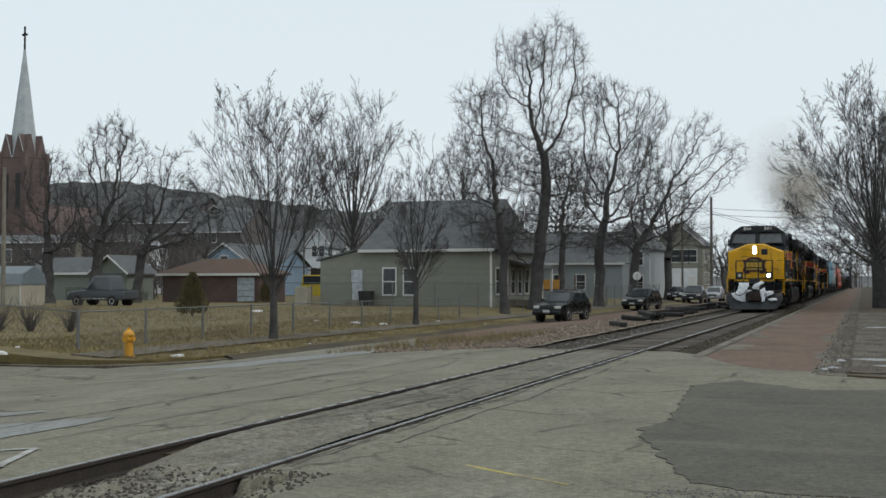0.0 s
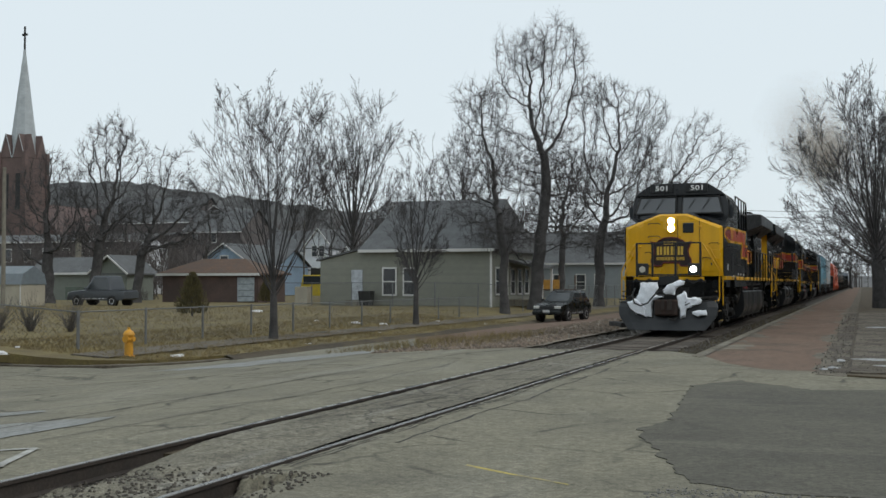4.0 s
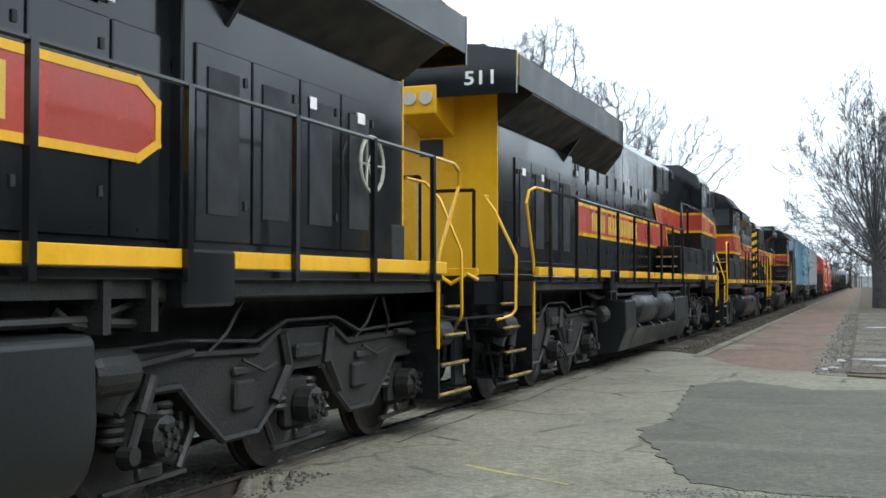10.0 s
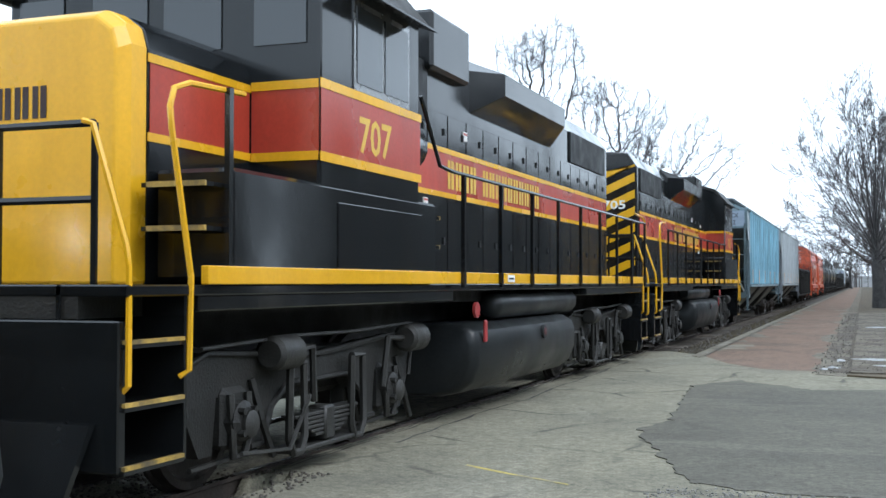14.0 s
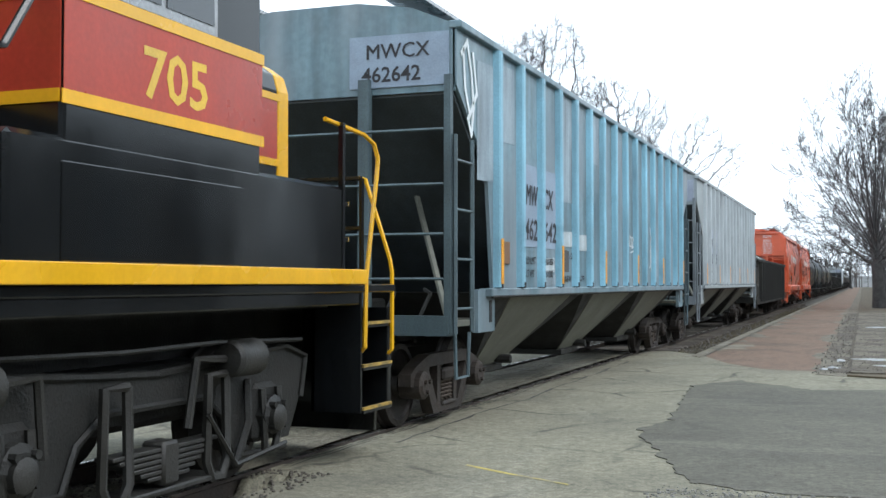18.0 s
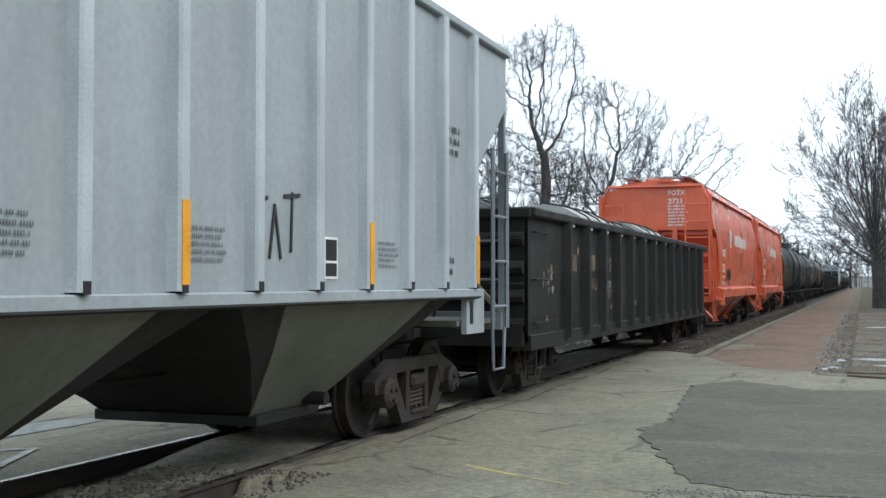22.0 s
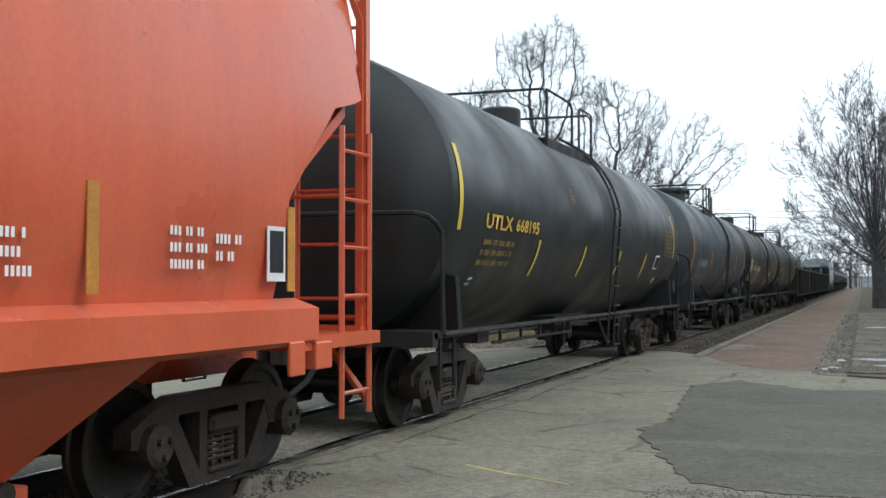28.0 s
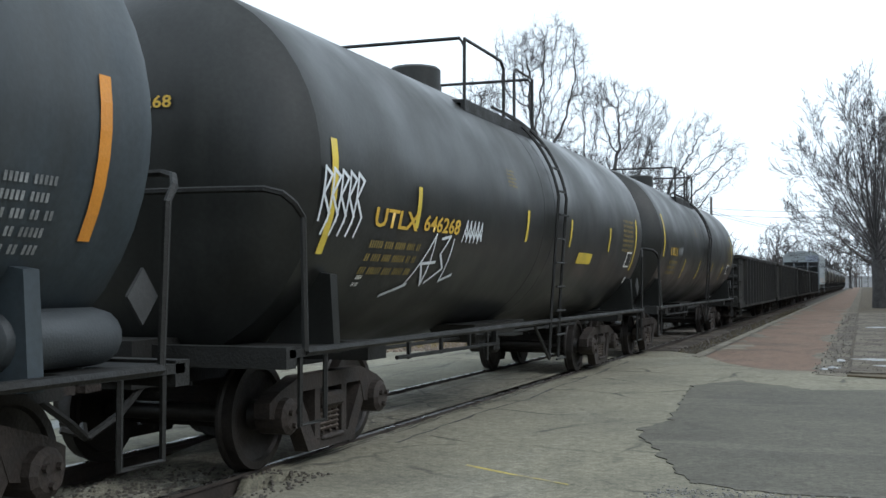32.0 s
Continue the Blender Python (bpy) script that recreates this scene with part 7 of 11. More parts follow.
def gondola(u, label, load=True, spin=True):
    car = placed(thing("gondola_car", label, "gondola car", "freight cars of the train"), u)
    n = 13
    L = 16.5
    body = None
    for s in (-1, 1):
        body = part("side", Geo().box(s * 1.46, s * 1.50, 0, L, 0.78, 2.40), GONDOLA, car)
        part("top_chord", Geo().box(s * 1.44, s * 1.60, -0.02, L + 0.02, 2.34, 2.46, 0.02), GONDOLA, car)
        part("bottom_chord", Geo().box(s * 1.42, s * 1.54, 0, L, 0.66, 0.86, 0.01), GONDOLA, car)
        for k in range(n):
            y = 1.78 + 1.13 * k
            if s > 0:
                part("rope_lug", Geo().lathe([(1.52, 0.018), (1.60, 0.018), (1.60, 0.0)], "x", (0, y + 0.22, 2.31), 8), WHITE, body, "small bright lug")
            part("side_stake", Geo().prism([(s * 1.5, y - 0.10), (s * 1.62, y - 0.055), (s * 1.62, y + 0.055), (s * 1.5, y + 0.10)], "z", 0.76, 2.36), GONDOLA, body)
        rv = Geo()
        for k in range(60):
            rv.lathe([(s * 1.499, 0.016), (s * 1.512, 0.012), (s * 1.512, 0.0)], "x", (0, 0.2 + (L - 0.4) * k / 59, 1.06), 6)
            if k % 4 < 2:
                rv.lathe([(s * 1.499, 0.014), (s * 1.508, 0.010), (s * 1.508, 0.0)], "x", (0, 0.2 + (L - 0.4) * k / 59, 0.93), 6)
        part("rivet_row", rv, GONDOLA, body, kind="stuff")
        for z in (1.0, 1.55, 2.15):
            part("grab_iron", Geo().tube([(s * 1.5, 0.15, z), (s * 1.56, 0.15, z), (s * 1.56, 0.75, z), (s * 1.5, 0.75, z)], 0.014, 5), GONDOLA, car)
        for yy in (0.3, L - 0.75):
            part("sill_step", Geo().tube([(s * 1.5, yy, 0.8), (s * 1.5, yy + 0.03, 0.42), (s * 1.5, yy + 0.42, 0.42), (s * 1.5, yy + 0.45, 0.8)], 0.022, 5), GONDOLA, car)
    for e, y in ((-1, 0.0), (1, L)):
        en = part("end", Geo().box(-1.48, 1.48, min(y, y - e * 0.05), max(y, y - e * 0.05), 0.76, 2.42), GONDOLA, car)
        part("end_top", Geo().box(-1.55, 1.55, min(y + e * 0.06, y - e * 0.10), max(y + e * 0.06, y - e * 0.10), 2.32, 2.46, 0.02), GONDOLA, en)
        for k in range(4):
            z = 0.98 + 0.36 * k
            part("end_corrugation", Geo().tube([(-1.45, y + e * 0.02, z), (1.45, y + e * 0.02, z)], 0.09, 8), GONDOLA, en)
        coupler(car, y + e * 0.45, e)
        freight_truck(car, y - e * 1.75, False, spin)
        part("end_sill", Geo().box(-1.45, 1.45, min(y, y + e * 0.12), max(y, y + e * 0.12), 0.72, 0.98), GONDOLA, car)
        for z in (1.0, 1.5, 2.1):
            part("grab_iron", Geo().tube([(1.0, y, z), (1.0, y + e * 0.1, z), (1.42, y + e * 0.1, z), (1.42, y, z)], 0.014, 5), GONDOLA, car)
    part("floor", Geo().box(-1.46, 1.46, 0, L, 0.80, 0.90), GONDOLA, car)
    part("centre_sill", Geo().box(-0.35, 0.35, -0.3, L + 0.3, 0.50, 0.80), GRIME, car)
    for k in range(7):
        y = 3.4 + 1.6 * k
        part("cross_bearer", Geo().prism([(-1.42, 0.8), (1.42, 0.8), (0.4, 0.52), (-0.4, 0.52)], "y", y, y + 0.1), GRIME, car)
    if load:
        for k in range(3):
            y0 = 6.2 + 3.15 * k
            sec = [(1.30 * math.cos(a), 0.9 + (2.04 - 0.08 * (k % 2)) * math.sin(a) ** 0.8) for a in [math.pi * j / 12 for j in range(13)]]
            tp = part("tarpaulin_load", Geo().prism(sec, "y", y0, y0 + 2.7), TARP, car, "grey tarpaulin over a rounded load", smooth=True)
            for q in (0.5, 1.4, 2.2):
                part("strap", Geo().tube([(1.32 * math.cos(a), y0 + q, 0.905 + (2.06 - 0.08 * (k % 2)) * max(0, math.sin(a)) ** 0.8) for a in [math.pi * j / 12 for j in range(13)]], 0.02, 4), GRIME, tp)
    return car


gon = gondola(176.48, "battered black gondola car with tarpaulin-covered load")
OLD = mat("worn_stencil", (0.26, 0.19, 0.11), 0.8, var=0.4, scale=8, dirt=(0.03, 0.028, 0.025), dirt_amt=1.0)
OLDWHITE = mat("worn_white_stencil", (0.30, 0.30, 0.28), 0.8, var=0.4, scale=8, dirt=(0.03, 0.028, 0.025), dirt_amt=0.9)
bars(gon, [3], (1.504, 2.05, 1.68), "+x", 0.24, OLD, 0.5, "", "worn_stencil")
bars(gon, [3], (1.504, 3.22, 1.70), "+x", 0.24, OLD, 0.55, "", "worn_stencil")
lettering(gon, "515", 0.30, (1.504, 4.30, 1.70), "+x", OLD, 0.60)
lettering(gon, "190515", 0.26, (1.504, 4.24, 1.36), "+x", OLDWHITE, 0.66)
lettering(gon, "190515", 0.24, (1.504, 3.18, 1.40), "+x", OLD, 0.62)
lines_of_text(gon, (1.504, 2.95, 1.15), "+x", 0.5, 0.3, 3, OLDWHITE, 4)
smear = random.Random(4)
for k in range(9):
    y, z, w = 0.86 + smear.uniform(0, 0.3), 1.36 + smear.uniform(0, 0.26), smear.uniform(0.02, 0.05)
    flat(gon, "paint_smear", "+x", 1.5005, [(y, z), (y + w, z - 0.02), (y + w * 2.2, z + w), (y + w * 2.6, z + w * 2.2), (y + w, z + w * 1.8), (y - 0.01, z + w)], OLDWHITE)
for k in range(26):
    y, z, w = smear.choice([0.9, 2.3, 3.2, 4.1, 5.0, 6.1, 7.0, 8.9]) + smear.uniform(-0.3, 0.3), smear.uniform(0.9, 2.2), smear.uniform(0.01, 0.05)
    flat(gon, "rust_scab", "+x", 1.5005, [(y, z), (y + w, z - w), (y + w * 2, z + 0.4 * w), (y + w * 1.1, z + w * 1.8)], OLD)


def smooth_hopper(u, label, stock, spin=True):
    car = placed(thing("covered_hopper", label, "hopper car", "freight cars of the train"), u)
    L = 13.6

    def section(y, zmin):
        half = [(1.50, 1.34), (1.585, 1.7), (1.605, 2.2), (1.60, 2.7), (1.56, 3.2), (1.48, 3.7), (1.36, 4.02)]
        xs = [(x, z) for x, z in half if z > zmin + 0.02]
        k = [(x, z) for x, z in half if z <= zmin + 0.02]
        x_at = k[-1][0] if k else 1.5
        pts = [(x_at, zmin)] * (len(half) - len(xs)) + xs if zmin > 1.34 else half
        right = [(x, y, z) for x, z in pts]
        return right + [(0.9, y, 4.28), (0, y, 4.36), (-0.9, y, 4.28)] + [(-x, yy, z) for x, yy, z in reversed(right)]
    ys = [(0.30, 3.0), (0.42, 2.95), (0.78, 2.86), (1.50, 2.1), (1.30 + 0.3, 1.34), (6.8, 1.34), (L - 1.6, 1.34), (L - 1.5, 2.1), (L - 0.78, 2.86), (L - 0.42, 2.95), (L - 0.30, 3.0)]
    body = part("body", Geo().loft([section(y, z) for y, z in ys]), ORANGE, car, "glossy orange-red curved car body", smooth=True)
    for s in (-1, 1):
        sl = Geo()
        sl.loft([[(s * 1.50, y, 1.40), (s * 1.70, y, 1.33), (s * 1.70, y, 1.10), (s * 1.62, y, 1.06), (s * 1.45, y, 1.06)] for y in (1.25, L - 1.25)])
        sill = part("side_sill", sl, ORANGE, car, "orange side sill")
        for y in (1.45, L - 1.7):
            part("jacking_pad", Geo().box(s * 1.68, s * 1.715, y, y + 0.22, 0.86, 1.10, 0.01), ORANGE, sill)
        part("roof_rail", Geo().loft([[(s * 1.38, y, 3.94), (s * 1.50, y, 3.94), (s * 1.40, y, 4.12), (s * 1.26, y, 4.12)] for y in (0.3, L - 0.3)]), ORANGE, body)
        for y in (0.0, 1.25):
            pass
        for e in (0, 1):
            f = (lambda y: y) if e == 0 else (lambda y: L - y)
            part("corner_post", Geo().box(s * 1.49, s * 1.56, min(f(0.04), f(0.12)), max(f(0.04), f(0.12)), 1.0, 3.95), ORANGE, car)
            ladder(car, s * 1.58, f(0.1), f(0.62), 0.45, 2.75, 6, ORANGE)
            ladder(car, f(0.0), s * 0.86, s * 1.5, 1.15, 3.9, 6, ORANGE, "x")
            part("deck_plate", Geo().box(s * 0.5, s * 1.66, min(f(0.05), f(1.45)), max(f(0.05), f(1.45)), 1.02, 1.12), ORANGE, car)
            part("step_brace", Geo().tube([(s * 1.1, f(0.0), 1.05), (s * 1.55, f(0.08), 0.55)], 0.035, 5), ORANGE, car)
            part("side_bracket", Geo().box(s * 1.6, s * 1.70, min(f(1.02), f(1.28)), max(f(1.02), f(1.28)), 0.88, 1.08, 0.01), ORANGE, car)
    for e in (0, 1):
        f = (lambda y: y) if e == 0 else (lambda y: L - y)
        sgn = -1 if e == 0 else 1
        part("end_panel", Geo().prism([(-1.42, 2.98), (1.42, 2.98), (1.54, 3.3), (1.42, 3.95), (0.95, 4.28), (-0.95, 4.28), (-1.42, 3.95), (-1.54, 3.3)], "y", f(0.24), f(0.30)), ORANGE, car)
        part("end_frame", Geo().tube([(-1.5, f(0.1), 1.1), (-1.5, f(0.1), 3.7), (-1.3, f(0.1), 4.2), (1.3, f(0.1), 4.2), (1.5, f(0.1), 3.7), (1.5, f(0.1), 1.1)], 0.05, 5), ORANGE, car)
        for x in (-0.55, 0.0, 0.55):
            part("end_post", Geo().box(x - 0.06, x + 0.06, min(f(0.1), f(0.22)), max(f(0.1), f(0.22)), 1.1, 3.1), ORANGE, car)
        part("slope_sheet", Geo().prism([(f(0.4), 2.95), (f(2.9), 1.2), (f(2.9), 1.1), (f(0.4), 2.85)], "x", -1.5, 1.5), ORANGE, car)
        part("end_sill", Geo().box(-1.55, 1.55, min(f(0), f(0.2)), max(f(0), f(0.2)), 0.98, 1.16), ORANGE, car)
        part("brake_tank", Geo().lathe([(f(0.5), 0.1), (f(0.55), 0.2), (f(1.2), 0.2), (f(1.25), 0.1)], "y", (-0.2, 0, 1.6), 16), ORANGE, car, smooth=True)
        part("end_rail", Geo().tube([(-1.5, f(0.02), 1.22), (1.5, f(0.02), 1.22)], 0.025, 5), ORANGE, car)
        part("end_rail", Geo().tube([(-1.5, f(0.02), 2.25), (1.5, f(0.02), 2.25)], 0.02, 5), ORANGE, car)
        for k in range(7):
            z = 3.5 + 0.09 * k
        lines_of_text(car, (0.35, f(0.22) if e == 0 else f(0.2), 3.05), "-y", 0.55, 0.62, 7, WHITE, 3) if e == 0 else None
        part("centre_sill", Geo().box(-0.35, 0.35, min(f(-0.2), f(3)), max(f(-0.2), f(3)), 0.75, 1.05), ORANGE, car)
        coupler(car, f(-0.4), sgn)
        freight_truck(car, f(1.45), False, spin)
    lettering(car, "POTX", 0.19, (0.35, 0.215, 3.95), "-y", WHITE, 0.46)
    if stock:
        lettering(car, stock, 0.19, (0.35, 0.215, 3.72), "-y", WHITE, 0.38)
    else:
        bars(car, [4], (0.35, 0.215, 3.72), "-y", 0.14, WHITE, 0.38)
    for k in range(11):
        y = 0.9 + (L - 1.8) * k / 10
        part("roof_rib", Geo().prism([(-1.3, 4.1), (1.3, 4.1), (0.9, 4.36), (0, 4.44), (-0.9, 4.36)], "y", y - 0.05, y + 0.05), ORANGE, body)
    for s in (-1, 1):
        part("running_board", Geo().box(s * 0.55, s * 0.95, 0.3, L - 0.3, 4.44, 4.48), STEEL, body, "open grating roof walk")
    part("end_platform", Geo().box(0.1, 0.6, -0.06, 0.34, 4.40, 4.45), STEEL, body, "small grating platform on the roof end")
    part("hatch", Geo().box(-0.35, 0.35, 0.8, L - 0.8, 4.34, 4.48, 0.03), ORANGE, body)
    for y in (4.0, 6.8, 9.6):
        top = [(-1.45, y - 1.40, 1.15), (1.45, y - 1.40, 1.15), (1.45, y + 1.40, 1.15), (-1.45, y + 1.40, 1.15)]
        bot = [(-0.8, y - 0.55, 0.36), (0.8, y - 0.55, 0.36), (0.8, y + 0.55, 0.36), (-0.8, y + 0.55, 0.36)]
        hp = part("hopper", Geo().loft([top, bot]), ORANGE, car, "orange discharge hopper")
        part("outlet_gate", Geo().box(-0.95, 0.95, y - 0.6, y + 0.6, 0.26, 0.36, 0.01), ORANGE, hp)
        for q in (-0.3, 0.3):
            part("gate_gear", Geo().lathe([(0.93, 0.07), (1.06, 0.07), (1.06, 0.0)], "x", (0, y + q, 0.36), 10), RUSTY, hp)
    x = 1.612
    lettering(car, "POTX", 0.30, (x, 2.05, 2.28), "+x", WHITE, 0.86)
    if stock:
        lettering(car, stock, 0.34, (x, 2.02, 1.83), "+x", WHITE, 0.66)
    else:
        bars(car, [4], (x, 2.02, 1.83), "+x", 0.24, WHITE, 0.66)
    lettering(car, "LD LMT 229400", 0.12, (x, 1.98, 1.64), "+x", WHITE, 0.78)
    lettering(car, "LT WT   56600", 0.12, (x, 1.93, 1.47), "+x", WHITE, 0.78)
    # emblem: nested bent stripes, and the name as plain blocks
    for k in range(4):
        o = 0.10 * k
        stripe(car, "+x", x, [(4.06 + o, 2.62), (3.98 + o * 0.75, 3.02 - o * 0.1), (4.12 + o * 0.6, 3.12 - o * 0.35), (4.50 - o * 0.35, 3.06 - o * 0.3), (4.62 - o * 0.5, 2.95), (4.50 - o * 0.35, 2.82 + o * 0.05)], 0.055, WHITE).name = "emblem_stripe"
    bars(car, [6], (x, 5.35, 2.68), "+x", 0.34, WHITE, 2.2, "white painted name blocks", "name_bar")
    bars(car, [4], (x, 7.6, 2.66), "+x", 0.32, WHITE, 1.35, "", "name_bar")
    for k, (y, z, w, h, r) in enumerate(((6.6, 1.5, 0.5, 0.14, 2), (8.9, 1.5, 0.55, 0.28, 3), (10.6, 1.55, 0.4, 0.3, 3), (11.1, 1.6, 0.3, 0.22, 2))):
        lines_of_text(car, (x, y, z), "+x", w, h, r, WHITE, 20 + k)
    a = part("data_box", Geo().box(1.605, 1.612, 11.75, 12.0, 1.52, 1.9), WHITE, car, "white framed inspection panel")
    part("data_box_field", Geo().box(1.61, 1.615, 11.78, 11.97, 1.58, 1.87), DARKGRILLE, a)
    for y in (1.62, 4.3, 9.9, 12.1):
        part("reflector", Geo().box(1.598, 1.608, y - 0.05, y + 0.05, 1.45, 2.05), mat("faded_reflector", (0.45, 0.20, 0.03), 0.5), car)
    if stock == "2721":
        for k in range(6):
            yy = 3.15 + 0.17 * k
            scrawl(car, [(yy, 1.62), (yy + 0.03, 1.9), (yy + 0.13, 1.86), (yy + 0.09, 1.75), (yy + 0.15, 1.66), (yy + 0.04, 1.6)], x, INK, 0.016)
        scrawl(car, [(3.12, 1.50), (3.6, 1.52), (3.75, 1.44), (3.55, 1.45)], x, INK, 0.016)
    return car


smooth_hopper(194.20, "bright orange-red covered hopper car with smooth sides", "2721")
smooth_hopper(208.72, "bright orange-red covered hopper car with smooth sides", "")


DULLYELLOW = mat("dull_yellow_stencil", (0.22, 0.165, 0.045), 0.7, var=0.3, scale=6)
SLATEGREY = mat("slate_reservoir_grey", (0.040, 0.046, 0.050), 0.55, var=0.2)
FADED = mat("faded_white_stencil", (0.20, 0.21, 0.21), 0.7, var=0.3, scale=6)


def tank_car(u, L, paint, label, mark, number, bar, spin=True, graffiti=False, vent=False):
    car = placed(thing("tank_car", label, "tank car", "tank cars of the train"), u)
    R, cz = 1.56, 2.41
    gatx = mark == "GATX"
    a, b = 0.10, L - (0.53 if gatx else 0.34)
    prof = [(a, 0.05), (a + 0.02, 0.45), (a + 0.07, 0.85), (a + 0.14, 1.12), (a + 0.23, 1.30), (a + 0.33, 1.42), (a + 0.42, R - 0.02), (a + 0.52, R)]
    prof += [(a + 0.72 + (b - a - 1.44) * k / 6, R) for k in range(7)] + [(L - p, r) for p, r in reversed(prof)]
    shell = part("shell", Geo().lathe(prof, "y", (0, 0, cz), 48), paint, car, smooth=True)
    mid = L / 2
    lad = mid + (0.65 if gatx else 0.38)
    for y in (mid - 0.25, mid + 0.28):
        part("weld_band", Geo().lathe([(y - 0.03, R + 0.001), (y - 0.01, R + 0.004), (y + 0.01, R + 0.004), (y + 0.03, R + 0.001)], "y", (0, 0, cz), 48), paint, shell)
    # dome, valves and platform with its railing
    d = mid - (0.22 if gatx else 0.9)
    pa, pb, pc, pd = [mid + q for q in ((-0.95, -0.28, 0.28, 0.63) if gatx else (-2.05, -0.52, -0.05, 0.82))]
    mw_prof = [(3.8, 0.46), (4.22, 0.46), (4.24, 0.52), (4.32, 0.52), (4.35, 0.44), (4.36, 0.0)] if gatx else [(3.8, 0.33), (4.26, 0.33), (4.29, 0.30), (4.30, 0.0)]
    part("manway", Geo().lathe(mw_prof, "z", (0, d, 0), 20), paint, car, "round manway on top", smooth=True)
    for k in range(8 if gatx else 0):
        q = k * math.pi / 4
        part("manway_bolt", Geo().lathe([(4.14, 0.045), (4.30, 0.045)], "z", (0.54 * math.cos(q), d + 0.54 * math.sin(q), 0), 6), GRIME, car)
    part("safety_valve", Geo().lathe([(3.9, 0.12), (4.06, 0.12), (4.10, 0.08), (4.18, 0.08)], "z", (0, d + 0.75, 0), 12), paint, car)
    for y in (pa, pd):
        part("cross_rail", Geo().tube([(-1.08, y, 4.28), (-1.02, y, 4.37), (1.02, y, 4.37), (1.08, y, 4.28)], 0.022, 5), GRIME, car)
    for s in (-1, 1):
        part("platform", Geo().box(s * 0.82, s * 1.12, pa - 0.1, pd + 0.05, 3.60, 3.64), GRIME, car, "steel grating platform")
        part("platform_beam", Geo().box(s * 1.07, s * 1.12, pa - 0.1, pd + 0.05, 3.50, 3.60), GRIME, car)
        part("platform_rail", Geo().tube([(s * 1.08, pa, 3.55), (s * 1.08, pa, 4.36), (s * 1.08, pb - 0.12, 4.36), (s * 1.08, pb, 4.27), (s * 1.08, pb, 3.6)], 0.022, 5), GRIME, car)
        part("platform_rail", Geo().tube([(s * 1.08, pc, 3.6), (s * 1.08, pc, 4.30), (s * 1.08, pc + 0.08, 4.37), (s * 1.08, pd, 4.37), (s * 1.08, pd, 3.45)], 0.022, 5), GRIME, car)
        # ladder bent over the shell
        ang = [0.15 + 0.09 * k for k in range(12)]
        for dy in (-0.21, 0.21):
            pts = [(s * (R + 0.09) * math.cos(t), lad + dy, cz + (R + 0.09) * math.sin(t)) for t in ang]
            part("ladder_rail", Geo().tube([(s * 1.5, lad + dy * 1.15, 0.50), (s * 1.53, lad + dy, 1.2)] + pts, 0.022, 5), GRIME, car)
        for k in range(10):
            z = 0.5 + 0.32 * k
            t = math.asin(max(-1, min(1, (z - cz) / (R + 0.09))))
            xx = s * 1.6 if z < cz else s * (R + 0.09) * math.cos(t)
            part("rung", Geo().tube([(xx, lad - 0.23, z), (xx, lad + 0.23, z)], 0.015, 5), GRIME, car)
        part("brake_rod", Geo().tube([(s * 0.9, 3.2, 0.86), (s * 0.9, L - 3.2, 0.84)], 0.022, 5), GRIME, car, "long brake rod")
        part("train_line", Geo().tube([(s * 1.25, 2.7, 0.80), (s * 1.25, mid - 1.3, 0.78)], 0.022, 5), GRIME, car)
        for y in (3.0, 3.9, 4.8, mid - 1.4):
            part("pipe_hanger", Geo().box(s * 1.235, s * 1.265, y - 0.025, y + 0.025, 0.77, 1.0), GRIME, car)
        part("ladder_brace", Geo().tube([(s * 1.5, lad - 0.24, 0.5), (s * 1.45, lad - 0.8, 0.98)], 0.022, 5), GRIME, car)
        part("running_rail", Geo().tube([(s * 1.5, 0.35, 1.0), (s * 1.5, L - 0.35, 1.0)], 0.032, 6), GRIME, car, "pipe handrail along the side")
        for y in (3.0, 5.0, L - 4.2) if gatx else ():
            part("rail_strut", Geo().tube([(s * 1.5, y, 1.0), (s * 1.22, y - 0.5, 1.42)], 0.024, 5), GRIME, car)
        for e in (0, 1):
            f = (lambda y: y) if e == 0 else (lambda y: L - y)
            part("end_handrail", Geo().tube([(s * 1.5, f(0.35), 1.0), (s * 1.5, f(0.30), 2.0), (s * 1.48, f(0.20), 2.10), (s * 1.42, f(0.12), 2.17), (s * 1.3, f(0.06), 2.2), (s * 0.9, f(0.0), 2.2), (0.0, f(-0.02), 2.2)], 0.026, 6), GRIME, car)
            part("sill_step", Geo().tube([(s * 1.48, f(0.3), 1.0), (s * 1.48, f(0.3), 0.45), (s * 1.48, f(0.72), 0.45), (s * 1.48, f(0.72), 1.0)], 0.022, 5), GRIME, car)
            at = 1.32 if gatx else 0.92
            web = [(0.8, 0.95), (1.46, 0.95), (1.42, 1.58), (1.30, 1.60), (1.0, 1.25)]
            part("saddle", Geo().prism([(s * q, z) for q, z in (web if s > 0 else web[::-1])], "y", f(at), f(at + 0.12)), paint, car)
            part("end_deck", Geo().box(s * 0.3, s * 1.5, min(f(0.1), f(1.1)), max(f(0.1), f(1.1)), 0.96, 1.02), GRIME, car)
    for e in (0, 1):
        f = (lambda y: y) if e == 0 else (lambda y: L - y)
        part("end_sill", Geo().box(-1.5, 1.5, min(f(0.05), f(0.2)), max(f(0.05), f(0.2)), 0.88, 1.04), GRIME, car)
        part("stub_sill", Geo().box(-0.35, 0.35, min(f(-0.2), f(3.0)), max(f(-0.2), f(3.0)), 0.72, 1.08), GRIME, car)
        part("bolster", Geo().box(-1.4, 1.4, min(f(1.7), f(2.1)), max(f(1.7), f(2.1)), 0.84, 1.0), GRIME, car)
